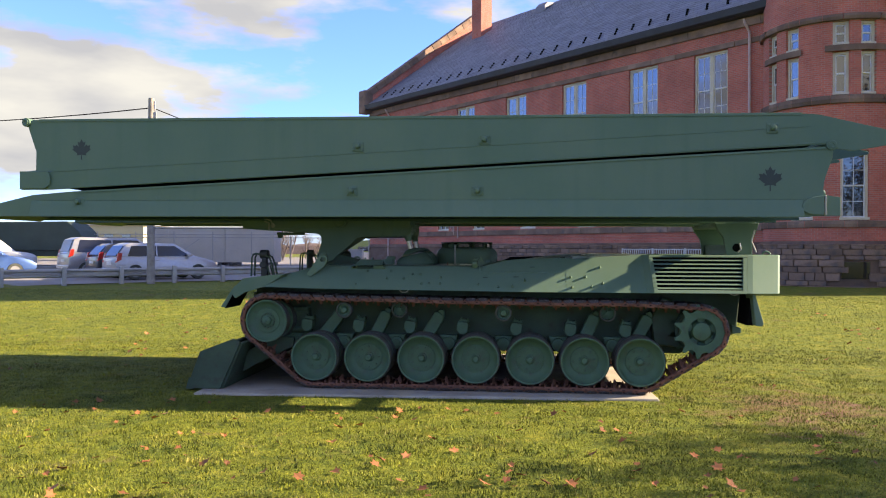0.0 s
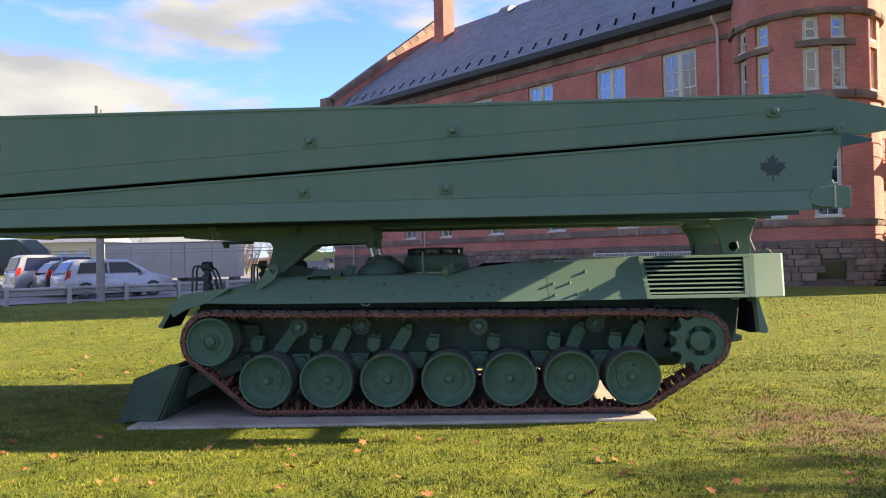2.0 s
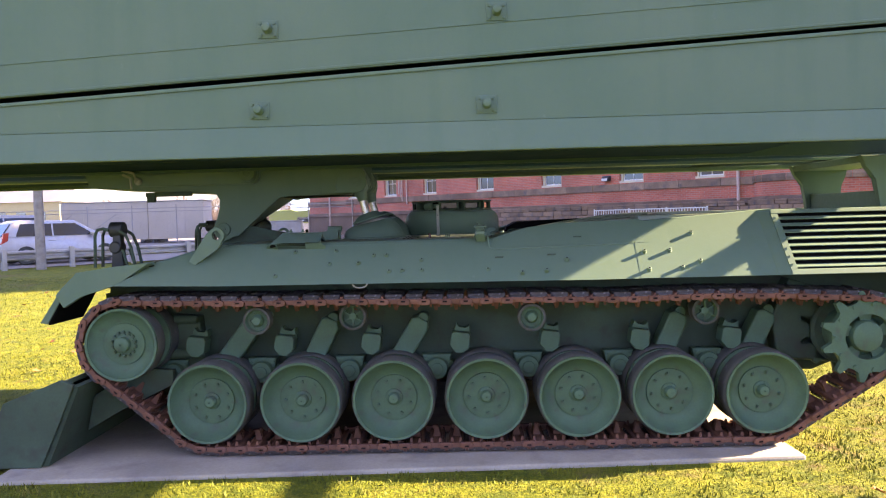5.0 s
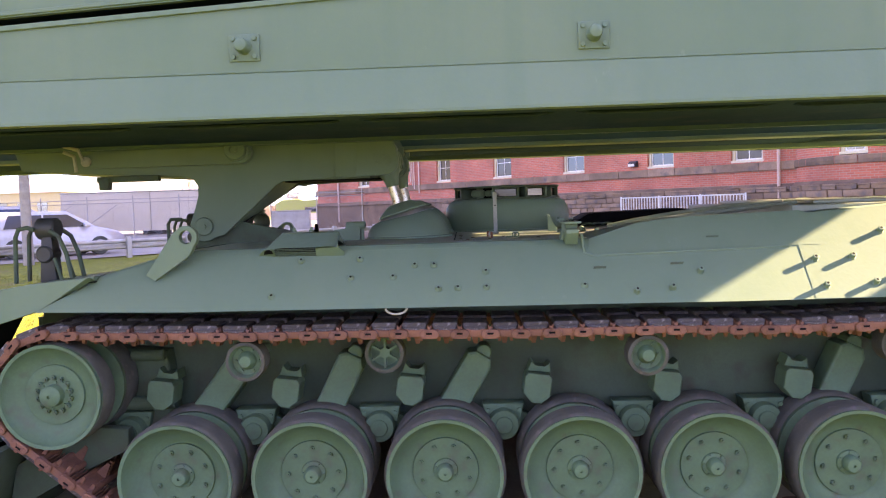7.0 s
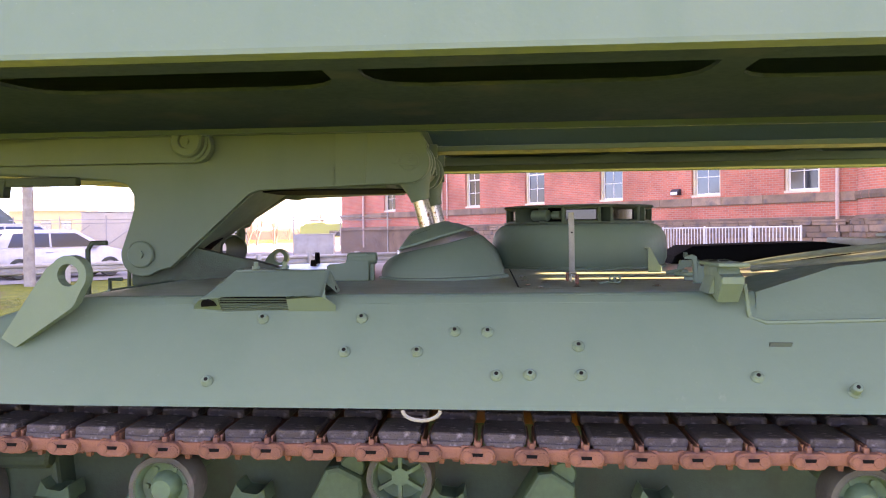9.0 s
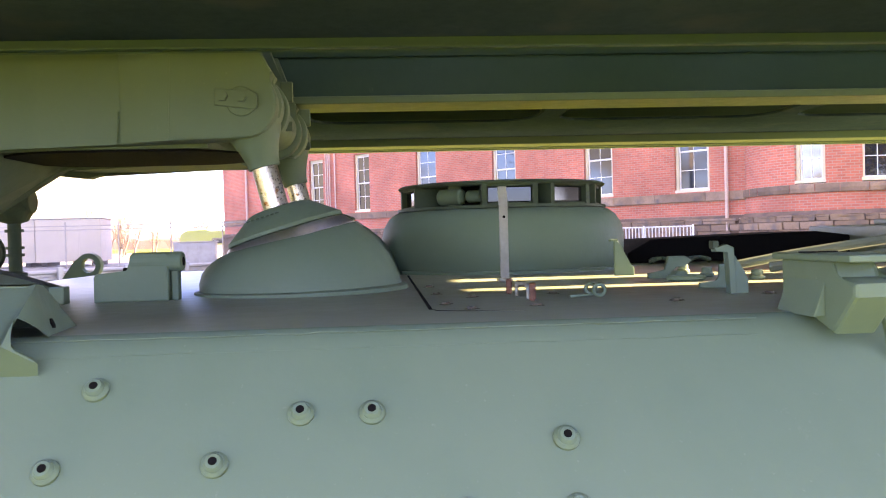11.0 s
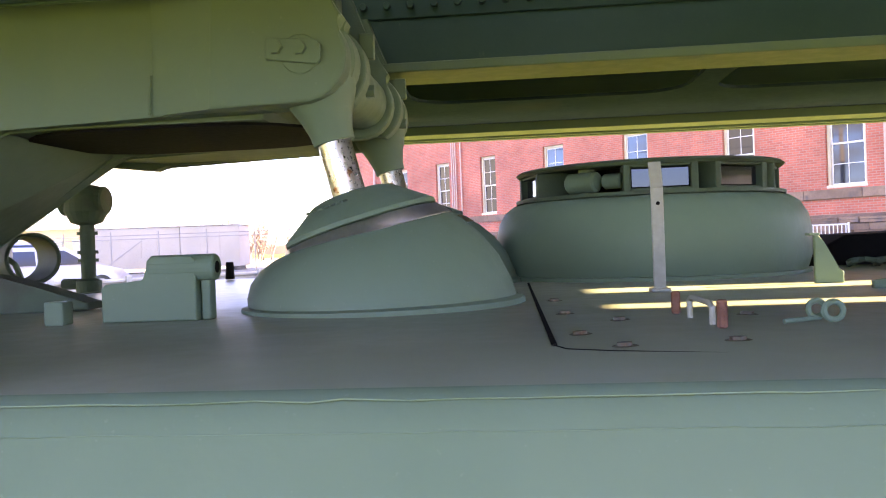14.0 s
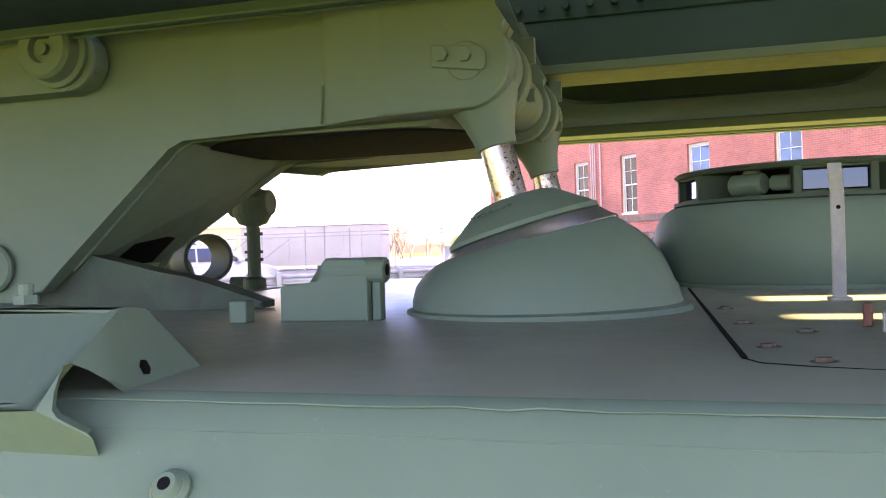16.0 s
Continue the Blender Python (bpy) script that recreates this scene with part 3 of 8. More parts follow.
prism(bm, [(ED - 0.12, EZ - 0.30), (ED + 0.05, EZ - 0.36), (0.0, EZ - 0.36), (0.0, EZ - 0.14), (ED + 0.02, EZ - 0.14), (ED - 0.15, EZ - 0.02), (ED - 0.20, EZ - 0.02)], "x", LEFT + 0.36, 1.9)
part("gutter", bm, M_GUTTER, building)
# gable coping with stepped stones
L = Vector((9.8, 19.72 - 12.55)).length
dirv = Vector((9.8, 19.72 - 12.55)).normalized()
for k in range(14):
    bm = bmesh.new()
    a, b = L * k / 14, L * (k + 1) / 14 - 0.02
    p, q = Vector((-0.3, 12.45)) + dirv * a, Vector((-0.3, 12.45)) + dirv * b
    nrm = Vector((-dirv.y, dirv.x)) * 0.42
    prism(bm, [(p.x, p.y), (q.x, q.y), (q.x + nrm.x, q.y + nrm.y), (p.x + nrm.x, p.y + nrm.y)], "x", LEFT - 0.25, LEFT + 0.42, 0.02)
    part("coping_stone", bm, M_STONE, building)
bm = bmesh.new()
box(bm, LEFT - 0.4, LEFT + 0.42, -0.75, -0.05, 11.3, 12.9, 0.06)
part("kneeler_stone", bm, M_STONE, building)
bm = bmesh.new()
prism(bm, [(-0.3, 11.5), (9.5, 18.6), (9.5, 19.6), (-0.3, 12.5)], "x", LEFT + 0.0, LEFT + 0.34)
metres_uv(part("gable_parapet", bm, M_BRICK, building))
# chimney
bm = bmesh.new()
box(bm, -26.0, -24.95, 6.9, 7.9, 15.6, 20.9)
ch = part("chimney", bm, M_BRICK, building)
metres_uv(ch)
bm = bmesh.new()
for z0, z1, o in ((20.3, 20.42, 0.05), (20.9, 21.05, 0.10), (21.05, 21.2, 0.18), (21.2, 21.3, 0.10)):
    box(bm, -26.0 - o, -24.95 + o, 6.9 - o, 7.9 + o, z0, z1, 0.02)
part("cap", bm, M_STONE, ch)
bm = bmesh.new()
cyl(bm, (-25.8, 7.4, 21.3), "z", 0.14, 0.35, 12)
part("flue", bm, M_GUTTER, ch)
# roof vents
for s, d in ((-20.2, 8.6), (-16.0, 8.4), (-11.5, 8.3), (-7.5, 8.2)):
    bm = bmesh.new()
    z = EZ + (d - ED) * (TOPZ - EZ) / (TOPD - ED)
    prism(bm, [(d - 0.5, z - 0.33), (d + 0.5, z + 0.42), (d - 0.2, z + 0.35), (d - 0.45, z + 0.1)], "x", s - 0.45, s + 0.45, 0.04)
    part("roof_vent", bm, M_SLATE, building)

# round tower
TC, TR = (3.55, 1.17), 2.6
TWIN = [-120.0, -97.0, -58.5, -37.5, 0.0]
tower_holes = [(ang - 6.1, ang + 6.1, z0, z1) for ang in TWIN for z0, z1 in ((7.50, 9.10), (9.32, 10.20))]
tower_holes += [(-58.7, -37.3, 2.93, 5.47), (-97.0, -79.0, 2.93, 5.47)]
cuts = sorted(set([-190.0 + 10 * k for k in range(27)] + [v for h in tower_holes for v in h[:2]]))
levels = sorted(set([2.0, 16.5] + [v for h in tower_holes for v in h[2:]]))
bm = bmesh.new()
for a, b in zip(cuts, cuts[1:]):
    z_from = None
    for c, d in zip(levels, levels[1:]):
        hole = any(h[0] < (a + b) / 2 < h[1] and h[2] < (c + d) / 2 < h[3] for h in tower_holes)
        if not hole and z_from is None:
            z_from = c
        if z_from is not None and (hole or d == levels[-1]):
            top = c if hole else d
            o = [(TC[0] + r_ * math.cos(radians(t_)), TC[1] + r_ * math.sin(radians(t_))) for r_, ts in ((TR, [a + (b - a) * q / 3 for q in range(4)]), (TR - 0.4, [b + (a - b) * q / 3 for q in range(4)])) for t_ in ts]
            prism(bm, o, "z", z_from, top)
            z_from = None
bmesh.ops.remove_doubles(bm, verts=bm.verts[:], dist=1e-4)
tower = part("tower_wall", bm, M_BRICK, building)
metres_uv(tower, TC, TR)
# black drum in place of the unlit tower rooms
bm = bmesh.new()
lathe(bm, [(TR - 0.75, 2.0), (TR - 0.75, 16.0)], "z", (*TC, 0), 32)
part("dark_room_sheet", bm, M_BLACK, building)
bm = bmesh.new()
lathe(bm, [(TR - 0.2, BASE), (TR + 0.16, BASE), (TR + 0.16, 1.98), (TR + 0.24, 2.0), (TR + 0.05, 2.18), (TR - 0.2, 2.18)], "z", (*TC, 0), 72, closed=True)
part("tower_base", bm, M_STONE, building, smooth=30)
for z0, z1, o in ((2.66, 2.93, 0.07), (7.18, 7.50, 0.14), (10.20, 10.45, 0.16)):
    rnd = random.Random(z0)
    a = -200.0
    while a < 60:
        bm = bmesh.new()
        w = rnd.uniform(9, 17)
        oo = o + rnd.uniform(-0.02, 0.03)
        lathe(bm, [(TR - 0.05, z0), (TR + oo * 0.8, z0 + 0.02), (TR + oo, (z0 + z1) / 2), (TR + oo * 0.8, z1 - 0.02), (TR - 0.05, z1)], "z", (*TC, 0), 6, a0=radians(a + 0.15), a1=radians(a + w - 0.15))
        part("band_stone", bm, M_STONE, building)
        a += w
bm = bmesh.new()
for a0, a1 in ((-132, -88), (-70, -24)):
    lathe(bm, [(TR - 0.05, 9.1), (TR + 0.07, 9.1), (TR + 0.07, 9.32), (TR - 0.05, 9.32)], "z", (*TC, 0), 12, a0=radians(a0), a1=radians(a1))
part("tower_transom", bm, M_STONE, building)


def tower_window(angle, w, z0, z1, cols, rows_):
    """A sash window set in the curve of the tower, with brick reveals in dark shadow."""
    m = Matrix.Translation((*TC, 0)) @ Matrix.Rotation(radians(angle + 90), 4, "Z") @ Matrix.Translation((0, -TR, 0))
    window(building, -w / 2, w / 2, z0, z1, cols, m, y=0.13, rows_=rows_)


for ang in TWIN:
    tower_window(ang, 0.55, 7.52, 9.09, 1, 1)
    tower_window(ang, 0.55, 9.33, 10.19, 1, 1)
tower_window(-48.0, 0.98, 2.95, 5.45, 2, 2)
tower_window(-88.0, 0.80, 2.95, 5.45, 2, 2)
bm = bmesh.new()
for ang in (-48.0,):
    a0, a1 = radians(ang - 10), radians(ang + 10)
    lathe(bm, [(TR + 0.165, 0.80), (TR + 0.172, 0.80), (TR + 0.172, 1.42), (TR + 0.165, 1.42)], "z", (*TC, 0), 8, closed=True, a0=a0, a1=a1)
part("basement_window", bm, M_GLASS_DARK, building, "dark basement window")
# rock-faced stones round the foot of the tower
z = BASE + 0.1
rnd = random.Random(6)
for h in COURSES:
    ang = -172.0 + rnd.uniform(0, 6)
    while ang < 20:
        w = rnd.choice((0.34, 0.48, 0.62, 0.85))
        half_w = math.degrees(w / 2 / (TR + 0.16))
        if not (0.5 < z + h / 2 < 1.5 and -62 < ang + half_w < -34):
            m = Matrix.Translation((*TC, z)) @ Matrix.Rotation(radians(ang + half_w + 90), 4, "Z") @ Matrix.Translation((-w / 2 + 0.01, -TR - 0.145, 0))
            again("stone_block", proto[(w, h)], m, building)
        ang += 2 * half_w
    z += h
# downpipes, cables, lamp
bm = bmesh.new()
tube(bm, [(0.62, -0.45, 11.35), (0.62, -0.42, 11.2), (0.68, -0.16, 10.85), (0.68, -0.14, 10.5), (0.68, -0.14, 1.3)], 0.06, 10)
part("downpipe", bm, M_PIPE, building)
bm = bmesh.new()
tube(bm, [(-26.3, -0.4, 11.3), (-26.3, -0.12, 10.9), (-26.3, -0.12, 1.0)], 0.06, 8)
part("downpipe", bm, M_PIPE, building)
bm = bmesh.new()
for k, (s, r) in enumerate(((-19.45, 0.03), (-19.3, 0.03), (-19.15, 0.03), (-18.75, 0.035))):
    tube(bm, [(s, -0.08, 7.4), (s, -0.08, 3.1 - 0.2 * k)], r, 6)
tube(bm, [(-19.6, -0.1, 7.1), (-19.0, -0.15, 6.9), (-18.6, -0.1, 7.2)], 0.025, 6)
part("conduit", bm, M_PIPE, building)
bm = bmesh.new()
prism(bm, [(-0.24, 3.08), (-0.02, 3.08), (-0.02, 3.30), (-0.12, 3.30), (-0.24, 3.20)], "x", -5.45, -5.10, 0.01)
part("wall_lamp", bm, M_GUTTER, building, "dark wall pack lamp with a pale lens")
bm = bmesh.new()
box(bm, -5.42, -5.13, -0.262, -0.244, 3.09, 3.19, 0.005)
part("lamp_lens", bm, M_WHITE, building)

# white railing along the basement stair
railing = thing("metal_railing", "white painted steel railing by the basement stair", "railing", m=BUILD)
bm = bmesh.new()
for z in (1.85, 1.05):
    tube(bm, [(-5.0, -1.3, z), (0.1, -1.3, z)], 0.022, 8)
part("rail", bm, M_WHITE, railing)
bm = bmesh.new()
box(bm, -0.012, 0.012, -1.312, -1.288, 1.05, 1.85)
bal = None
for k in range(42):
    s = -4.9 + k * 0.12
    if bal is None:
        bal = part("baluster", bm, M_WHITE, railing)
        bal.matrix_basis = pose(s, 0, 0)
    else:
        again("baluster", bal, pose(s, 0, 0), railing)
bm = bmesh.new()
box(bm, -0.025, 0.025, -1.325, -1.275, 0.25, 1.9, 0.005)
post = part("post", bm, M_WHITE, railing)
post.matrix_basis = pose(-5.0, 0, 0)
for s in (-3.3, -1.6, 0.1):
    again("post", post, pose(s, 0, 0), railing)

# black fire escape beyond the tower
escape = thing("fire_escape", "black iron fire escape stair on the brick wall", "fire escape", m=BUILD @ pose(6.0, 3.0, 0))
bm = bmesh.new()
for z in (2.6, 5.4):
    box(bm, 0.05, 1.3, -0.6, 3.0, z, z + 0.06)
part("landing", bm, M_BLACK, escape)
bm = bmesh.new()
for x in (0.2, 1.2):
    for yy in (-0.6, 1.2, 3.0):
        tube(bm, [(x, yy, 0.3), (x, yy, 6.5)], 0.035, 6)
    for z in (3.2, 3.7, 6.0, 6.5):
        tube(bm, [(x, -0.6, z), (x, 3.0, z)], 0.02, 6)
part("frame", bm, M_BLACK, escape)
bm = bmesh.new()
for k in range(14):
    z = 0.5 + k * 0.17
    box(bm, 0.3, 1.2, -2.6 + k * 0.15, -2.35 + k * 0.15, z, z + 0.03)
for x in (0.28, 1.22):
    tube(bm, [(x, -2.6, 0.5), (x, -0.5, 2.8)], 0.03, 6)
part("stair", bm, M_BLACK, escape)

# ---- the bridge-laying tank ----
YC = 12.2                    # its middle line
tank = thing("bridge_laying_tank", "green painted tracked bridge-laying tank with rusty tracks on a concrete slab", "tank")


def far(y):
    return 2 * YC - y


# lower hull between the tracks
bm = bmesh.new()
prism(bm, [(-2.58, 0.92), (-2.15, 0.42), (3.35, 0.42), (4.10, 0.72), (4.16, 1.27), (-2.55, 1.27)], "y", 11.22, far(11.22), 0.02)
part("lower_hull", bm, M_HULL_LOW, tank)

# upper hull: sections along its length (x, bottom z, deck z)
SIDE = [(-2.22, 1.31, 1.315), (-1.97, 1.305, 1.475), (-1.56, 1.295, 1.592), (-1.42, 1.292, 1.600), (-0.6, 1.287, 1.602), (0.66, 1.278, 1.602), (1.4, 1.272, 1.602), (2.2, 1.272, 1.605), (4.02, 1.27, 1.61)]


def side_y(z):
    """Where the sloping side plate stands at a height."""
    return 10.545 + (z - 1.28) * 0.84


bm = bmesh.new()
rings = []
for x, zb, zt in SIDE:
    yt = side_y(zt)
    h = max(zt - zb, 0.02)
    pts = [(side_y(zb), zb), (yt - 0.022, zt - 0.028 * min(1, h / 0.2)), (yt - 0.002, zt - 0.007), (yt + 0.016, zt)]
    pts = pts + [(far(a), b) for a, b in pts[::-1]] + [(far(11.2), zb + 0.006), (11.2, zb + 0.006)]
    rings.append([bm.verts.new((x, a, b)) for a, b in pts])
for A, B in zip(rings, rings[1:]):
    n = len(A)
    for q in range(n):
        f = bm.faces.new([A[q], B[q], B[(q + 1) % n], A[(q + 1) % n]])
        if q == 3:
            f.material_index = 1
bm.faces.new(rings[0])
bm.faces.new(rings[-1][::-1])
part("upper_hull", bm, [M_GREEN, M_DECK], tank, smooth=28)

# weld beads along the upper edge of the side plate
for x0, x1, z, seed in ((-1.40, 0.50, 1.596, 3), (-1.40, 0.50, 1.573, 4)):
    r_ = random.Random(seed)
    bm = bmesh.new()
    pts, x = [], x0
    while x < x1:
        zz = z + r_.gauss(0, 0.0004)
        pts.append((x, side_y(zz) + (0.0002 if seed == 4 else -0.0002), zz))
        x += r_.uniform(0.02, 0.06)
    tube(bm, pts, 0.0009 if seed == 3 else 0.0006, 6)
    for v in bm.verts:
        v.co += Vector((0, 0.0010 * noise.noise(v.co * 45), 0.0008 * noise.noise(v.co * 70)))
    part("weld_bead", bm, M_GREEN, tank, smooth=60)

# front mudguards with their flaps
for mirror in (False, True):
    bm = bmesh.new()
    top = [(-2.86, 1.03), (-2.68, 1.30), (-2.53, 1.42), (-2.30, 1.452), (-1.95, 1.485), (-1.95, 1.465), (-2.30, 1.43), (-2.51, 1.395), (-2.65, 1.28), (-2.80, 1.02)]
    prism(bm, top, "y", 10.66, 11.24, 0.004)
    prism(bm, [(-2.70, 1.25), (-2.53, 1.42), (-2.30, 1.452), (-1.95, 1.485), (-2.22, 1.315), (-2.50, 1.24), (-2.64, 1.15)], "y", 10.60, 10.665, 0.004, [(-2.70, 1.25), (-2.53, 1.40), (-2.30, 1.44), (-1.95, 1.47), (-2.22, 1.315), (-2.50, 1.24), (-2.64, 1.15)])
    if mirror:
        for v in bm.verts:
            v.co.y = far(v.co.y)
    guard_ = part("front_mudguard", bm, M_GREEN, tank)
    # black sheet added below the guard in place of its shadow
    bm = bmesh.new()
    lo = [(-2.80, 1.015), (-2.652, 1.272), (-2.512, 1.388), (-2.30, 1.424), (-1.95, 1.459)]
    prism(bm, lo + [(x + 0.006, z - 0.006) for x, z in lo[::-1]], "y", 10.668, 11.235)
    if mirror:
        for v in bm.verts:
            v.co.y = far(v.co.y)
    part("shade_sheet", bm, M_BLACK, guard_, "black sheet standing in for the shade under the mudguard")
bm = bmesh.new()
prism(bm, [(-2.60, 0.94), (-2.45, 1.26), (-2.0, 1.47), (-1.6, 1.595), (-1.6, 1.3), (-2.6, 1.2)], "y", 11.25, far(11.25), 0.01)
part("glacis", bm, M_GREEN, tank)

# rear side: bulged cover, flared plate, cooling louvres, corner boxes
for mirror in (False, True):
    def lean(bm):
        """Leans the front of an upright part back to the slope of the side plate; things further in spread with it."""
        for v in bm.verts:
            if v.co.y < 10.95:
                y1 = v.co.y + 0.035 + (v.co.z - 1.28) * 0.84
                k = (y1 - 0.03) / (v.co.y - 0.03)
                v.co.x, v.co.y = 1.25 + (v.co.x - 1.25) * k, y1

    def put(name, bm, mat, label=""):
        if mirror:
            for v in bm.verts:
                v.co.y = far(v.co.y)
        return part(name, bm, mat, tank, label)
    bm = bmesh.new()
    outer = [(x, side_y(z) - 0.003, z) for x, z in ((0.70, 1.55), (0.71, 1.60), (0.98, 1.675), (1.25, 1.70), (1.86, 1.715), (1.90, 1.70), (1.92, 1.56))]
    low = [bm.verts.new((x, side_y(1.535) - 0.003, 1.535)) for x in (0.70, 1.92)]
    va = [bm.verts.new(p) for p in outer]
    vb = [bm.verts.new((x, 11.15, max(z - 0.01, 1.615))) for x, y, z in outer]
    bm.faces.new([low[0]] + va + [low[1]])
    for q in range(len(va) - 1):
        bm.faces.new([va[q], va[q + 1], vb[q + 1], vb[q]])
    bm.faces.new([vb[0]] + [bm.verts.new((0.70, 11.15, 1.60)), bm.verts.new((1.92, 11.15, 1.60))] + vb[::-1][:-1])
    put("bulged_cover", bm, M_GREEN)
    # raised bead round the cover
    bm = bmesh.new()
    tube(bm, [(0.66, 10.755, 1.63), (0.675, side_y(1.53) - 0.001, 1.53), (0.72, side_y(1.512) - 0.001, 1.512), (1.2, side_y(1.52) - 0.001, 1.52), (1.75, side_y(1.53) - 0.001, 1.53)], 0.007, 6)
    put("bead", bm, M_GREEN)
    bm = bmesh.new()     # side plate that climbs to the louvres and flares out in front of them
    v = [bm.verts.new(p) for p in ((1.80, side_y(1.275) - 0.0015, 1.275), (2.82, side_y(1.275) - 0.0015, 1.275), (2.91, 10.478, 1.275), (2.90, 10.89, 1.768), (2.80, side_y(1.757) - 0.0015, 1.757), (1.90, side_y(1.70) - 0.0015, 1.70), (1.80, side_y(1.60) - 0.0015, 1.60), (2.89, 11.15, 1.768), (2.80, 11.15, 1.757), (1.90, 11.15, 1.70), (1.80, 11.15, 1.60))]
    for q in ((0, 1, 4, 5, 6), (1, 2, 3, 4), (4, 3, 7, 8), (5, 4, 8, 9), (6, 5, 9, 10)):
        bm.faces.new([v[k] for k in q])
    put("flared_plate", bm, M_GREEN)
    bm = bmesh.new()     # louvre box
    y0 = 10.44
    box(bm, 2.84, 4.03, y0 + 0.07, 11.3, 1.28, 1.755, 0.008)
    box(bm, 2.82, 4.03, y0, y0 + 0.069, 1.728, 1.76, 0.006)
    box(bm, 2.89, 4.03, y0, y0 + 0.069, 1.275, 1.315, 0.006)
    prism(bm, [(2.82, 1.727), (2.87, 1.727), (2.94, 1.316), (2.89, 1.316)], "y", y0, y0 + 0.069)
    box(bm, 3.985, 4.03, y0, y0 + 0.069, 1.316, 1.727)
    lean(bm)
    lb = put("louvre_box", bm, M_GREEN)
    # black sheet puts the shade between the louvres into colour
    bm = bmesh.new()
    prism(bm, [(2.86, 1.73), (3.99, 1.73), (3.99, 1.31), (2.93, 1.31)], "y", y0 + 0.052, y0 + 0.066)
    lean(bm)
    if mirror:
        for w in bm.verts:
            w.co.y = far(w.co.y)
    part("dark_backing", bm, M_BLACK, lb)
    for k in range(8):
        zc = 1.338 + k * 0.0505
        bm = bmesh.new()
        x0 = 2.90 - (zc - 1.31) * 0.09
        prism(bm, [(y0 + 0.002, zc - 0.006), (y0 + 0.008, zc - 0.012), (y0 + 0.036, zc + 0.006), (y0 + 0.030, zc + 0.012)], "x", x0, 3.986)
        lean(bm)
        if mirror:
            for w in bm.verts:
                w.co.y = far(w.co.y)
        part("louvre", bm, M_GREEN, lb)
    bm = bmesh.new()     # chamfered corner box
    prism(bm, [(4.032, 10.44), (4.10, 10.44), (4.42, 10.50), (4.46, 10.56), (4.48, 11.3), (4.032, 11.3)], "z", 1.275, 1.765, 0.01)
    lean(bm)
    put("corner_box", bm, M_GREEN)
    bm = bmesh.new()
    prism(bm, [(4.13, 1.262), (4.165, 1.262), (4.27, 0.90), (4.25, 0.86), (4.17, 0.87)], "y", 10.56, 10.90, 0.008)
    put("rear_flap", bm, M_GREEN, "bent green rear mudguard flap")
    bm = bmesh.new()
    prism(bm, [(4.14, 1.25), (4.20, 1.25), (4.24, 1.1), (4.22, 0.86), (4.10, 0.86)], "y", 10.70, 11.2, 0.01)
    put("mudflap", bm, M_BLACK)
bm = bmesh.new()
box(bm, 1.9, 4.36, 11.1, far(11.1), 1.60, 1.742, 0.01)
box(bm, 2.1, 2.9, 11.3, far(11.3), 1.742, 1.765, 0.006)
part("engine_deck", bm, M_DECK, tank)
bm = bmesh.new()
prism(bm, [(4.03, 1.27), (4.38, 1.27), (4.38, 1.74), (4.03, 1.74)], "y", 11.31, far(11.31), 0.01)
part("rear_plate", bm, M_GREEN, tank)
# rim line bolts on the louvre edge
bm = bmesh.new()
for k in range(7):
    z = 1.70 - k * 0.058
    hexbolt(bm, (2.845 + (1.75 - z) * 0.17, 10.437, z), "y", 0.009, -0.008)
lean(bm)
tagged(part("louvre_bolt", bm, M_GREEN, tank), kind="stuff")

# stub fittings on the side plates
STUBS = [(-0.981, 1.355), (-0.528, 1.529), (-0.847, 1.529), (-0.570, 1.434), (-0.345, 1.434), (-0.231, 1.490), (-0.129, 1.488), (-0.103, 1.370), (-0.003, 1.372), (0.146, 1.448), (0.147, 1.371), (0.655, 1.366), (0.916, 1.329), (1.10, 1.341), (1.26, 1.417), (1.87, 1.330), (1.858, 1.460), (2.05, 1.465), (2.12, 1.340), (2.263, 1.381), (2.244, 1.591)]
nrm = Vector((0, -0.766, 0.643))
rot = nrm.to_track_quat("Z", "Y").to_matrix().to_4x4()
protos = {}
for k, (x, z) in enumerate(STUBS):
    kind = "long" if k >= 12 else "short"
    yy = side_y(z)
    m = Matrix.Translation((x, yy, z)) @ rot
    if kind not in protos:
        bm = bmesh.new()
        h = 0.032 if kind == "long" else 0.0150
        cyl(bm, (0, 0, -0.01), "z", 0.0190, 0.0182, 24, 0.004)
        if kind == "long":
            lathe(bm, [(0.0155, 0.006), (0.0155, h - 0.003), (0.0125, h), (0.0, h)], "z", (0, 0, 0), 14)
        else:
            lathe(bm, [(0.0150, 0.006), (0.0125, h - 0.002), (0.0105, h), (0.0, h)], "z", (0, 0, 0), 18)
        cyl(bm, (0, 0, h - 0.001), "z", 0.0062, 0.0016, 12, mat=1)
        protos[kind] = part("side_stub", bm, [M_GREEN, M_BLACK], tank, smooth=True)
        protos[kind].matrix_basis = m
    else:
        again("side_stub", protos[kind], m, tank)
# slots and pad marks on the plate
for x, z in ((0.745, 1.452), (1.148, 1.462), (1.363, 1.590)):
    bm = bmesh.new()
    prism(bm, [(x - 0.035, z - 0.006), (x + 0.03, z - 0.006), (x + 0.035, z + 0.006), (x - 0.03, z + 0.006)], "y", side_y(z) - 0.006, side_y(z) + 0.01)
    part("slot_lug", bm, M_HULL_LOW, tank)
# lifting loop under the plate edge
bm = bmesh.new()
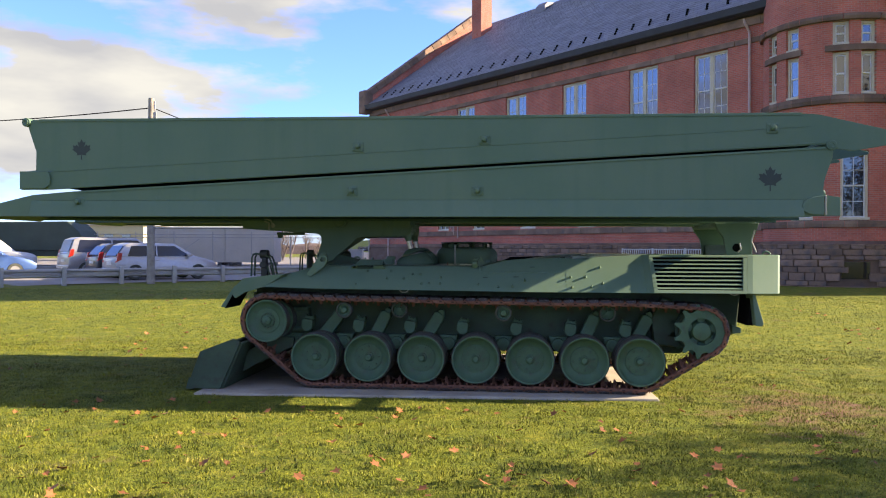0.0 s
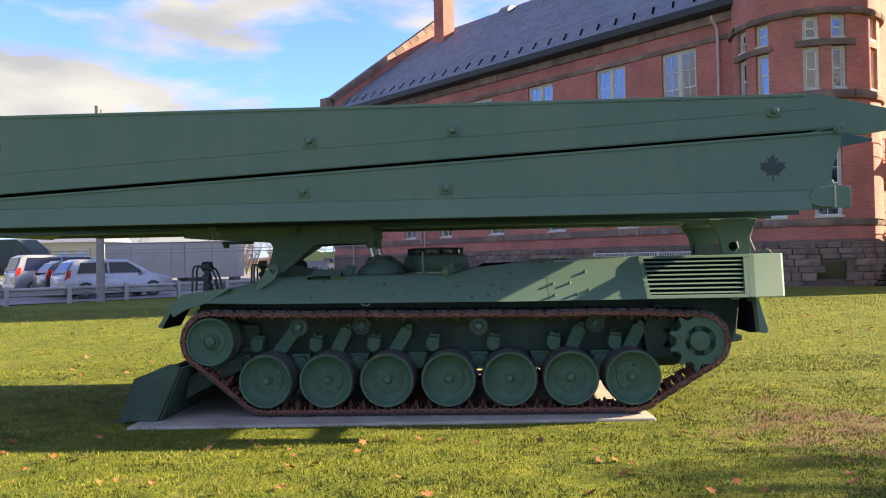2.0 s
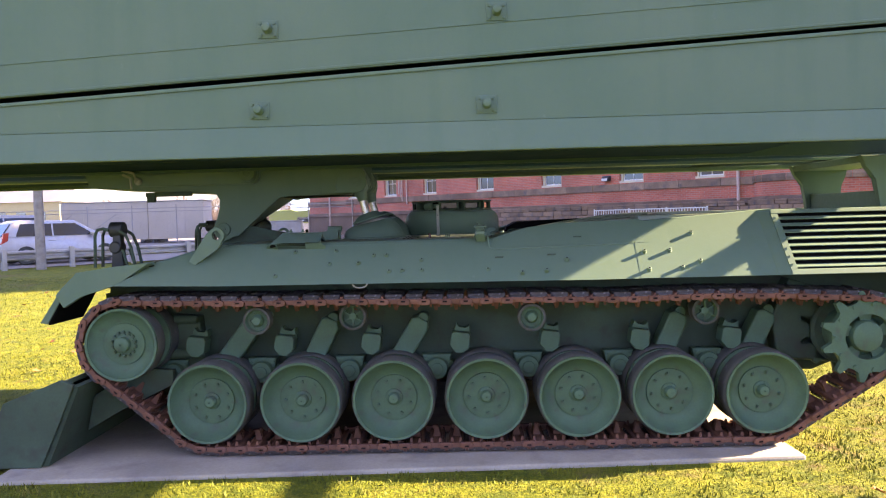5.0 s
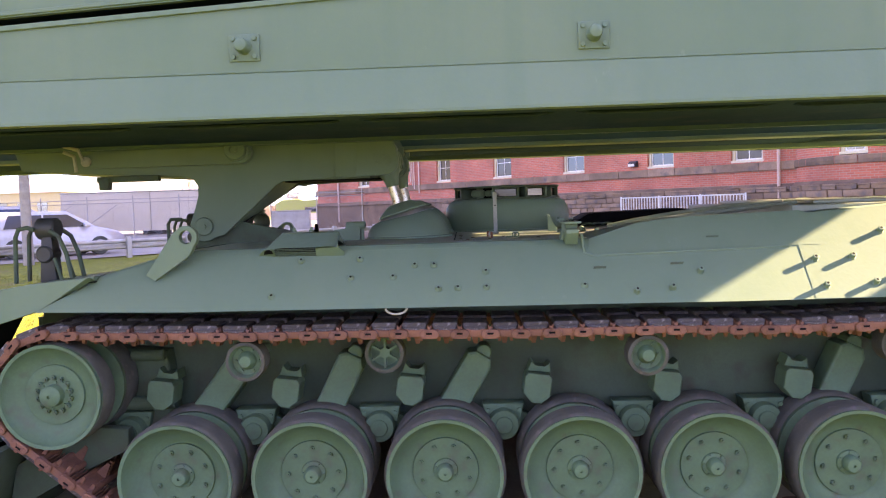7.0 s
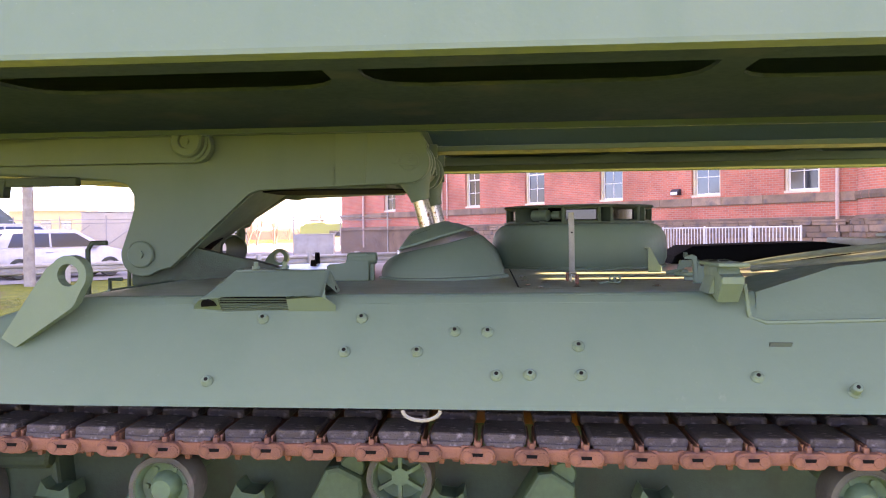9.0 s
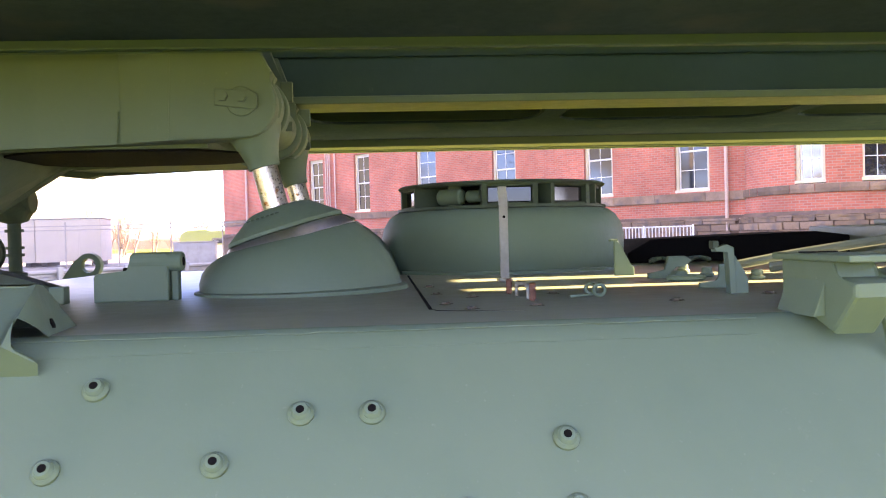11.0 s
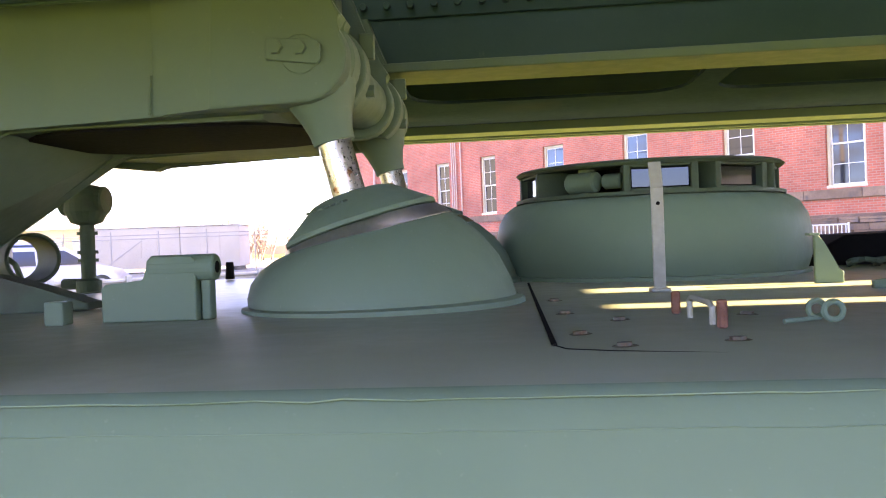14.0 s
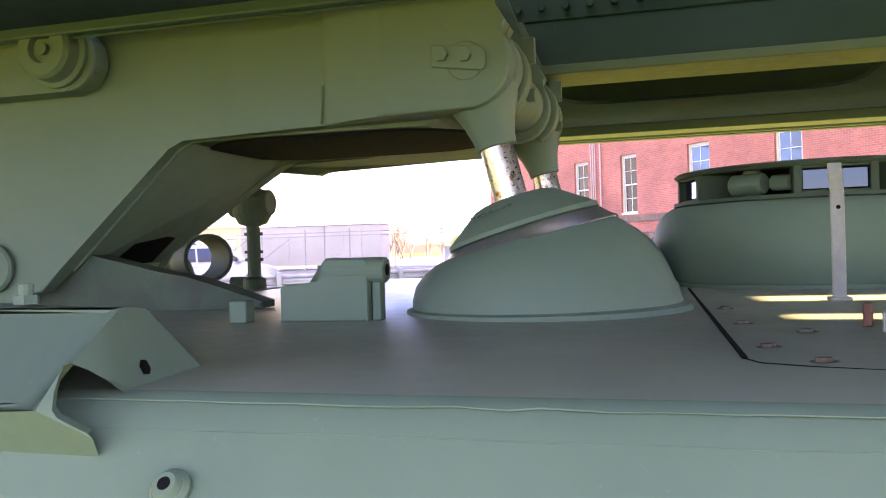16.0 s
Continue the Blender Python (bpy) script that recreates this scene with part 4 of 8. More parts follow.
for x in (-0.32, 3.9):
    tube(bm, [(x + 0.055 * math.cos(a), 10.535, 1.285 + 0.030 * math.sin(a)) for a in [math.pi + math.pi * q / 10 for q in range(11)]], 0.006, 6)
part("loop", bm, M_PALE, tank)

# towing lug with its eye, both sides
for mirror in (False, True):
    bm = bmesh.new()
    ring = arc(-1.483, 1.679, 0.062, 140, -45, 14)
    hole = arc(-1.483, 1.679, 0.036, 0, 360, 18)[:-1]
    outl = [(-1.665, 1.452), (-1.712, 1.482), (-1.556, 1.700)] + ring + [(-1.462, 1.590), (-1.478, 1.572)]
    y0 = 10.665
    rings = []
    for yy in (y0, y0 + 0.045):
        rings.append(([bm.verts.new((-0.1 + (a + 0.1) * 0.972, yy, b)) for a, b in outl], [bm.verts.new((-0.1 + (a + 0.1) * 0.972, yy, b)) for a, b in hole]))
    for (o, h_), flip in ((rings[0], False), (rings[1], True)):
        es = [bm.edges.new((o[q], o[(q + 1) % len(o)])) for q in range(len(o))] + [bm.edges.new((h_[q], h_[(q + 1) % len(h_)])) for q in range(len(h_))]
        bmesh.ops.triangle_fill(bm, use_beauty=True, edges=es)
    for k in (0, 1):
        A, B = rings[0][k], rings[1][k]
        for q in range(len(A)):
            bm.faces.new([A[q], A[(q + 1) % len(A)], B[(q + 1) % len(B)], B[q]])
    if mirror:
        for v in bm.verts:
            v.co = (v.co.x - 0.165, far(v.co.y), v.co.z - 0.04)
    part("towing_lug", bm, M_GREEN, tank)

# air intake hood: sloping roof with a brow, bars below it, an arch at one end and a mouth in the chamfer at the other
bm = bmesh.new()
P = {k: bm.verts.new(v) for k, v in dict(bl=(-1.020, 10.668, 1.600), bg=(-0.962, 10.667, 1.610), bh=(-0.745, 10.667, 1.609), br=(-0.642, 10.672, 1.606), rl=(-0.940, 10.795, 1.687), rr=(-0.640, 10.805, 1.686), kl=(-0.935, 10.90, 1.688), kr=(-0.650, 10.86, 1.680), c=(-0.6105, 10.782, 1.6085), c2=(-0.627, 10.930, 1.6085), e=(-0.597, 10.700, 1.5776), lb=(-1.060, 10.728, 1.566), gb=(-0.965, 10.722, 1.560), hb=(-0.750, 10.720, 1.552), eb=(-0.604, 10.720, 1.550), k1=(-0.935, 10.90, 1.60), k2=(-0.627, 10.935, 1.600), c3=(-0.6105, 10.785, 1.600)).items()}
for f in ("bl bg bh br rr rl", "rl rr kr kl", "bh br e eb hb", "bl lb gb bg", "bl rl lb", "rl kl k1 lb", "kl kr k2 k1", "rr kr c2 c", "kr k2 c2", "c c2 k2 c3"):
    bm.faces.new([P[k] for k in f.split()])
mouth = [(-0.6255, 10.684, 1.605), (-0.6299, 10.70, 1.6327), (-0.6289, 10.715, 1.6414), (-0.6100, 10.738, 1.6230), (-0.6028, 10.755, 1.6075), (-0.600, 10.698, 1.582), (-0.614, 10.687, 1.594)]
mouth = [p for q in range(7) for p in (Vector(mouth[q]), (9 * Vector(mouth[q]) + 9 * Vector(mouth[(q + 1) % 7]) - Vector(mouth[q - 1]) - Vector(mouth[(q + 2) % 7])) / 16)]
for q in (7, 11):       # straight ends of the cut
    mouth[q] = (mouth[q - 1] + mouth[(q + 1) % 14]) / 2
H = [bm.verts.new(v) for v in mouth]
mid_ = sum((Vector(p) for p in mouth), Vector()) / len(mouth)
D = [bm.verts.new((x - 0.004, y + 0.010, z + 0.002)) for x, y, z in mouth]
O = [P[k] for k in ("br", "rr", "c", "e")]
link = [(0, 0), (0, 1), (1, 2), (2, 3), (2, 4), (3, 5), (3, 6)]
for q in (0, 1, 2, 3, 4, 5, 6, 7, 10, 11, 12, 13):      # the end stays open towards the hull between lip and end plate
    o1, o2 = link[q // 2][0], link[(q + 1) // 2 % 7][0]
    h1, h2 = H[q], H[(q + 1) % 14]
    bm.faces.new([O[o1], h2, h1] if o1 == o2 else [O[o1], O[o2], h2, h1])
    bm.faces.new([h1, h2, D[(q + 1) % 14], D[q]])
SET_BACK = Matrix.Translation((0, 0.06, 0)) @ Matrix.Translation((-0.155, 10.70, 1.80)) @ Matrix.Diagonal((1.034, 1.0, 1.034, 1)) @ Matrix.Translation((0.155, -10.70, -1.80))
bmesh.ops.bevel(bm, geom=[e for e in bm.edges if all(v in (P["br"], P["rr"], P["rl"], P["bl"], P["bh"], P["bg"], P["c"]) for v in e.verts)], offset=0.011, segments=3, profile=0.5, affect="EDGES")
for v in [v for v in bm.verts if not v.link_faces]:
    bm.verts.remove(v)
vb = part("intake_hood", bm, M_GREEN, tank, smooth=50)
vb.matrix_basis = SET_BACK
# black plate in place of the shade behind the grille bars
bm = bmesh.new()
box(bm, -0.975, -0.74, 10.735, 10.745, 1.548, 1.62)
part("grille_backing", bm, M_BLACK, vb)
for k in range(6):
    bm = bmesh.new()
    f = (k + 0.5) / 6
    tube(bm, [(-0.962, 10.672 + 0.05 * f, 1.606 - 0.047 * f), (-0.747, 10.672 + 0.049 * f, 1.605 - 0.052 * f)], 0.0022, 6)
    part("grille_bar", bm, M_HULL_LOW, vb)
# solid black block coloured as the unlit inside of the arch
bm = bmesh.new()
arch_pts = [(-1.020, 1.576), (-1.014, 1.590), (-1.003, 1.600), (-0.990, 1.602), (-0.977, 1.596), (-0.972, 1.580)]
vs = [bm.verts.new((x, 10.652 + (1.605 - z) * 1.35, z)) for x, z in arch_pts]
ws = [bm.verts.new((x, 10.690 + (1.605 - z) * 1.35, z)) for x, z in arch_pts]
bm.faces.new(vs)
bm.faces.new(ws)
for q in range(6):
    bm.faces.new([vs[q], vs[(q + 1) % 6], ws[(q + 1) % 6], ws[q]])
part("arch_opening", bm, M_BLACK, vb)
bm = bmesh.new()
tube(bm, [(-1.075, 10.725, 1.562), (-0.96, 10.716, 1.556), (-0.75, 10.714, 1.548), (-0.612, 10.714, 1.544), (-0.600, 10.722, 1.550), (-0.594, 10.726, 1.562)], 0.005, 8)
part("weld_bead", bm, M_GREEN, vb, smooth=60)
bm = bmesh.new()
HOLE = Vector((-0.6189, 10.8098, 1.6238))
e_n = (Vector((-0.627, 10.930, 1.6085)) - Vector((-0.640, 10.805, 1.686))).cross(Vector((-0.6105, 10.782, 1.6085)) - Vector((-0.640, 10.805, 1.686))).normalized()
hexa = [Vector((0.0085 * math.cos(q), 0.0085 * math.sin(q), 0)) for q in (0.3, 1.3, 2.2, 3.4, 4.3, 5.4)]
turn_ = e_n.to_track_quat("Z", "Y").to_matrix()
ring_a, ring_b = ([bm.verts.new(HOLE + turn_ @ p + e_n * d) for p in hexa] for d in (-0.002, 0.002))
bm.faces.new(ring_a)
bm.faces.new(ring_b)
for q in range(6):
    bm.faces.new([ring_a[q], ring_a[(q + 1) % 6], ring_b[(q + 1) % 6], ring_b[q]])
part("small_hole", bm, M_BLACK, vb)
for x, y in ((-0.885, 10.83), (-0.795, 10.85)):
    bm = bmesh.new()
    hexbolt(bm, (x, y, 1.687), "z", 0.014, 0.010)
    cyl(bm, (x, y, 1.695), "z", 0.008, 0.016, 10, 0.002)
    part("bolt", bm, M_GREEN, vb)

# bracket with a lamp seat on the plate edge
bm = bmesh.new()
prism(bm, [(10.64, 1.635), (10.64, 1.655), (10.69, 1.662), (10.70, 1.69), (10.86, 1.69), (10.86, 1.61), (10.76, 1.605), (10.70, 1.575)], "x", 0.572, 0.640, 0.006)
box(bm, 0.560, 0.652, 10.632, 10.87, 1.686, 1.697, 0.003)
prism(bm, [(0.552, 1.60), (0.572, 1.60), (0.572, 1.655)], "y", 10.72, 10.84, 0.002)
part("step_bracket", bm, M_GREEN, tank).matrix_basis = Matrix.Translation((0, 0.04, 0))
bm = bmesh.new()
for x in (0.588, 0.622):
    cyl(bm, (x, 10.80, 1.691), "z", 0.015, 0.008, 10)
part("bracket_hole", bm, M_BLACK, tank).matrix_basis = Matrix.Translation((0, 0.04, 0))

# ---- running gear ----
WHEELS = [-1.548, -0.822, -0.103, 0.620, 1.334, 2.042, 2.752]
WZ, WR = 0.372, 0.326


def make_wheel(name, radius, rim, hub_r, bolts, bolt_r, dish):
    """A twin disc wheel: two rubber tyres, dished discs, hub with bolts. Its outer face looks to -y; the origin lies on the axle at the outer face."""
    e = None
    bm = bmesh.new()
    t = radius - rim
    d = dish + 0.03
    lathe(bm, [(rim + 0.008, 0.0), (rim - 0.010, 0.003), (rim - 0.015, 0.016), (rim * 0.90, d * 0.45), (rim * 0.78, d * 0.80), (rim * 0.64, d), (rim * 0.595, d + 0.002), (rim * 0.585, d - 0.010), (rim * 0.52, d - 0.011), (rim * 0.30, d - 0.007), (0.0, d - 0.004)], "y", (0, 0, 0), 44)
    lathe(bm, [(rim + 0.008, 0.002), (rim + 0.006, 0.03), (rim, 0.19), (rim * 0.5, 0.20), (rim * 0.5, 0.30), (rim, 0.31), (rim, 0.50), (0.05, 0.50)], "y", (0, 0, 0), 40)
    e = part(name, bm, M_GREEN_WHEEL, tank, smooth=40)
    for y0 in (0.004, 0.315):
        bm = bmesh.new()
        lathe(bm, [(rim + 0.004, y0 + 0.016), (radius - 0.011, y0 + 0.024), (radius, y0 + 0.046), (radius, y0 + 0.165), (radius - 0.014, y0 + 0.18), (rim, y0 + 0.18)], "y", (0, 0, 0), 48)
        part("tyre", bm, M_TYRE, e, "worn rubber tyre", smooth=40)
    bm = bmesh.new()
    lathe(bm, [(hub_r * 1.5, 0.03 + dish), (hub_r * 1.4, 0.012 + dish), (hub_r, 0.008 + dish), (hub_r * 0.95, -0.035 + dish), (hub_r * 0.75, -0.046 + dish), (hub_r * 0.16, -0.048 + dish), (hub_r * 0.13, -0.036 + dish), (0, -0.036 + dish)], "y", (0, 0, 0), 24)
    for q in range(6):
        a = 2 * math.pi * (q + 0.3) / 6
        cyl(bm, (hub_r * 1.22 * math.cos(a), 0.012 + dish, hub_r * 1.22 * math.sin(a)), "y", hub_r * 0.13, -0.012, 6)
    part("hub", bm, M_GREEN_WHEEL, e, smooth=40)
    bolt = None
    for q in range(bolts):
        a = 2 * math.pi * (q + 0.5) / bolts
        m = Matrix.Translation((bolt_r * math.cos(a), 0.021 + dish, bolt_r * math.sin(a)))
        if bolt is None:
            bm = bmesh.new()
            cyl(bm, (0, 0, 0), "y", 0.0145, -0.020, 6)
            cyl(bm, (0, -0.019, 0), "y", 0.008, -0.010, 8)
            bolt = part("bolt", bm, M_GREEN_WHEEL, e)
            bolt.matrix_basis = m
        else:
            again("bolt", bolt, m, e)
    return e


FACE = 10.60
wheel = make_wheel("road_wheel", WR, 0.302, 0.046, 8, 0.138, 0.105)
for k, x in enumerate(WHEELS):
    for mirror in (False, True):
        m = Matrix.Translation((x, far(FACE) if mirror else FACE, WZ)) @ Matrix.Rotation(math.pi if mirror else 0, 4, "Z") @ Matrix.Rotation(0.37 * k, 4, "Y")
        if k == 0 and not mirror:
            wheel.matrix_basis = m
        else:
            copy_thing(wheel, m)
idler = make_wheel("idler_wheel", 0.288, 0.276, 0.060, 14, 0.094, 0.05)
idler.matrix_basis = pose(-2.205, 10.60, 0.850)
copy_thing(idler, pose(-2.205, far(10.60), 0.850, 0, 0, 180))


def make_roller(spoked):
    bm = bmesh.new()
    prof = [(0.090, 0.0), (0.082, 0.012), (0.078, 0.045), (0.05, 0.05), (0.045, 0.03), (0.036, 0.008), (0.030, 0.0), (0.0, 0.0)] if not spoked else [(0.090, 0.0), (0.082, 0.015), (0.08, 0.07), (0.03, 0.08), (0.028, 0.03), (0, 0.03)]
    lathe(bm, prof, "y", (0, 0, 0), 28)
    lathe(bm, [(0.090, 0.001), (0.09, 0.12), (0.03, 0.12), (0.03, 0.45)], "y", (0, 0, 0), 28)
    e = part("return_roller", bm, M_GREEN_WHEEL, tank, smooth=40)
    bm = bmesh.new()
    lathe(bm, [(0.086, 0.002), (0.106, 0.004), (0.108, 0.012), (0.108, 0.115), (0.09, 0.118)], "y", (0, 0, 0), 32)
    part("tyre", bm, M_TYRE, e, smooth=40)
    for q in range(6):
        bm = bmesh.new()
        a = 2 * math.pi * q / 6
        if spoked:
            box(bm, -0.006, 0.006, 0.03, 0.05, 0.02, 0.085)
            bmesh.ops.rotate(bm, verts=bm.verts[:], cent=(0, 0, 0), matrix=Matrix.Rotation(a, 3, "Y"))
        else:
            cyl(bm, (0.062 * math.cos(a), 0.05, 0.062 * math.sin(a)), "y", 0.009, -0.014, 6)
        part("spoke" if spoked else "bolt", bm, M_GREEN_WHEEL, e)
    return e


for spoked, places in ((False, ((-1.155, 10.66, 1.003), (0.985, 10.66, 0.982))), (True, ((-0.42, 10.78, 1.005), (2.35, 10.78, 0.985)))):
    ro = make_roller(spoked)
    for k, (x, y, z) in enumerate(places):
        for mirror in (False, True):
            m = pose(x, far(y) if mirror else y, z, 0, 0, 180 if mirror else 0)
            if k == 0 and not mirror:
                ro.matrix_basis = m
            else:
                copy_thing(ro, m)

# drive sprocket
bm = bmesh.new()
TEETH = 11
outl = []
for q in range(TEETH):
    for da, r in ((-0.42, 0.272), (-0.24, 0.280), (-0.085, 0.352), (0.085, 0.352), (0.24, 0.280), (0.42, 0.272)):
        a = 2 * math.pi * (q + da) / TEETH
        outl.append((r * math.cos(a), r * math.sin(a)))
inner = [(0.174 * math.cos(2 * math.pi * q / 66), 0.174 * math.sin(2 * math.pi * q / 66)) for q in range(66)]
sprocket = None
for y0 in (0.0, 0.42):
    bm = bmesh.new()
    A = [[bm.verts.new((a, yy, b)) for a, b in p] for yy in (y0, y0 + 0.05) for p in (outl, inner)]
    n = len(outl)
    for q in range(n):
        j = (q + 1) % n
        bm.faces.new([A[0][q], A[0][j], A[1][j], A[1][q]])
        bm.faces.new([A[2][j], A[2][q], A[3][q], A[3][j]])
        bm.faces.new([A[0][q], A[2][q], A[2][j], A[0][j]])
        bm.faces.new([A[1][q], A[1][j], A[3][j], A[3][q]])
    if sprocket is None:
        sprocket = part("drive_sprocket", bm, M_GREEN_WHEEL, tank)
    else:
        part("inner_ring", bm, M_GREEN_WHEEL, sprocket)
bm = bmesh.new()
lathe(bm, [(0.215, 0.052), (0.215, 0.09), (0.16, 0.12), (0.128, 0.10), (0.122, 0.030), (0.112, 0.008), (0.095, 0.0), (0, -0.004)], "y", (0, 0, 0), 36)
lathe(bm, [(0.19, 0.10), (0.19, 0.42), (0.1, 0.5)], "y", (0, 0, 0), 36)
part("hub", bm, M_GREEN_WHEEL, sprocket, smooth=40)
for q in range(5):
    bm = bmesh.new()
    prism(bm, [(-0.034, 0.112), (0.034, 0.112), (0.056, 0.180), (-0.056, 0.180)], "y", 0.052, 0.075)
    bmesh.ops.rotate(bm, verts=bm.verts[-8:], cent=(0, 0, 0), matrix=Matrix.Rotation(2 * math.pi * q / 5, 3, "Y"))
    part("spoke", bm, M_GREEN_WHEEL, sprocket)
bm = bmesh.new()
for q in range(TEETH):
    bm = bmesh.new()
    a = 2 * math.pi * (q + 0.5) / TEETH
    cyl(bm, (0.250 * math.cos(a), 0.0, 0.250 * math.sin(a)), "y", 0.016, -0.014, 6)
    part("bolt", bm, M_GREEN_WHEEL, sprocket)
sprocket.matrix_basis = pose(3.525, 10.63, 0.776)
copy_thing(sprocket, pose(3.525, far(10.63), 0.776, 0, 0, 180))

# dampers, bump stops, swing-arm hubs on the hull side
bm = bmesh.new()
prism(bm, [(-0.082, -0.20), (0.082, -0.20), (0.082, 0.12), (0.050, 0.17), (-0.045, 0.17), (-0.082, 0.14)], "y", -0.08, 0.10, 0.018)
cyl(bm, (0.0, -0.05, 0.18), "y", 0.045, 0.14, 16, 0.006)
damper = None
for x, z, t in ((-1.385, 0.80, 38), (-0.70, 0.81, 27), (0.03, 0.80, 32), (2.14, 0.79, 25), (2.84, 0.79, 27)):
    for mirror in (False, True):
        m = pose(x, far(11.08) if mirror else 11.08, z, 0, t, 0)
        if damper is None:
            damper = part("shock_absorber", bm, M_GREEN_WHEEL, tank)
            damper.matrix_basis = m
        else:
            again("shock_absorber", damper, m, tank)
bm = bmesh.new()
prism(bm, [(-0.075, 0.05), (-0.06, 0.07), (0.06, 0.075), (0.08, 0.05), (0.08, -0.05), (0.035, -0.095), (-0.02, -0.095), (-0.075, -0.045)], "y", -0.10, 0.06, 0.008)
prism(bm, [(-0.06, 0.07), (0.075, 0.075), (0.06, 0.13), (0.035, 0.10), (-0.02, 0.10), (-0.045, 0.13)], "y", -0.02, 0.10, 0.004)
stop = None
for k, x in enumerate((-1.744, -1.017, -0.303, 0.421, 1.148, 1.871, 2.598)):
    for mirror in (False, True):
        m = pose(x, far(11.05) if mirror else 11.05, 0.777 - 0.004 * k, 0, 9, 180 if mirror else 0)
        if stop is None:
            stop = part("bump_stop", bm, M_GREEN_WHEEL, tank)
            stop.matrix_basis = m
        else:
            again("bump_stop", stop, m, tank)
bm = bmesh.new()
lathe(bm, [(0.0, 0.0), (0.082, 0.0), (0.09, 0.02), (0.09, 0.18), (0.05, 0.2)], "y", (0, 0, 0), 24)
cyl(bm, (0, 0.0, 0), "y", 0.05, -0.015, 20, 0.004)
prism(bm, [(-0.1, 0.02), (0.1, 0.02), (0.12, 0.11), (-0.12, 0.11)], "y", 0.06, 0.18, 0.01)
for q in range(4):
    hexbolt(bm, (-0.09 + q * 0.06, 0.05, 0.075), "y", 0.014, -0.012)
hub = None
for k, x in enumerate((-1.959, -1.221, -0.491, 0.229, 0.976, 1.715, 2.435)):
    for mirror in (False, True):
        m = pose(x, far(11.0) if mirror else 11.0, 0.536, 0, 0, 180 if mirror else 0)
        if hub is None:
            hub = part("swing_arm_hub", bm, M_GREEN_WHEEL, tank, smooth=30)
            hub.matrix_basis = m
        else:
            again("swing_arm_hub", hub, m, tank)
bm = bmesh.new()
for x in WHEELS:
    bm = bmesh.new()
    prism(bm, [(x - 0.42, 0.53), (x - 0.36, 0.62), (x + 0.03, 0.45), (x + 0.03, 0.36), (x - 0.03, 0.35)], "y", 11.12, 11.2, 0.01)
    part("swing_arm", bm, M_GREEN_WHEEL, tank)
bm = bmesh.new()      # final drive housing behind the sprocket
cyl(bm, (3.525, 11.0, 0.776), "y", 0.27, 0.3, 32, 0.02)
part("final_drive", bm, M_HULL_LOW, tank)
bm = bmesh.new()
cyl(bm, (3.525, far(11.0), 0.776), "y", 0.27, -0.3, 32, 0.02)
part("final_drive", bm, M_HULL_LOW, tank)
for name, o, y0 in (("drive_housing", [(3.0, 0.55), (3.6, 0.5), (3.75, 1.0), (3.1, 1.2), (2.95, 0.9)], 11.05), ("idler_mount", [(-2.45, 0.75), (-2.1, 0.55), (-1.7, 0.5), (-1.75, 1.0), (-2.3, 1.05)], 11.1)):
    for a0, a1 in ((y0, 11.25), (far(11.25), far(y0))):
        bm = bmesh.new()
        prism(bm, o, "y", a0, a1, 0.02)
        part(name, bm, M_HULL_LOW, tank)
# track tensioners behind the idlers
for x, y, z, r_, h_ in ((-2.05, 11.06, 0.70, 0.04, 0.36), (-1.95, 11.08, 0.98, 0.035, 0.2)):
    for yy in (y, far(y)):
        bm = bmesh.new()
        cyl(bm, (x, yy, z), "x", r_, h_, 16, 0.01)
        part("track_tensioner", bm, M_HULL_LOW, tank)


# ---- tracks ----
def track_line():
    """The track's middle line round idler, rollers, sprocket and road wheels: points and headings, evenly spaced."""
    th = 0.038
    pts = []
    c = (-2.205, 0.850)
    pts += arc(c[0], c[1], 0.288 + th, 222, 88, 24)
    pts += [(-1.155, 1.003 + 0.108 + th), (-0.42, 1.002 + 0.108 + th - 0.004), (0.3, 1.128), (0.985, 0.982 + 0.108 + th), (1.7, 1.112), (2.35, 0.985 + 0.108 + th - 0.01), (2.9, 1.108)]
    pts += arc(3.525, 0.776, 0.300, 84, -52, 24)
    pts += arc(WHEELS[6], WZ, WR + th, -48, -90, 6)
    pts += [(x, WZ - WR - th) for x in WHEELS[5:0:-1]]
    pts += arc(WHEELS[0], WZ, WR + th, -90, -130, 6)
    pts.append(pts[0])
    seg = [math.dist(a, b) for a, b in zip(pts, pts[1:])]
    total = sum(seg)
    n = round(total / 0.1605)
    out, q, run = [], 0, 0.0
    for k in range(n):
        d = total * k / n
        while run + seg[q] < d:
            run += seg[q]
            q += 1
        f = (d - run) / seg[q]
        out.append((pts[q][0] + (pts[q + 1][0] - pts[q][0]) * f, pts[q][1] + (pts[q + 1][1] - pts[q][1]) * f))
    return out


# one link: local x runs along the track, +z is the ground side
bm = bmesh.new()
for x in (-0.04, 0.04):
    cyl(bm, (x, 0.012, 0.0), "y", 0.021, 0.526, 10)
box(bm, -0.052, 0.052, 0.03, 0.52, -0.012, 0.020, 0.004)
box(bm, -0.060, 0.060, 0.010, 0.029, -0.022, 0.016, 0.004)     # rusty body edge below the rubber
for x in (-0.0735, 0.0675):          # side plates flanking the gap between the pads
    box(bm, x, x + 0.006, 0.022, 0.21, -0.010, 0.038, 0.002)
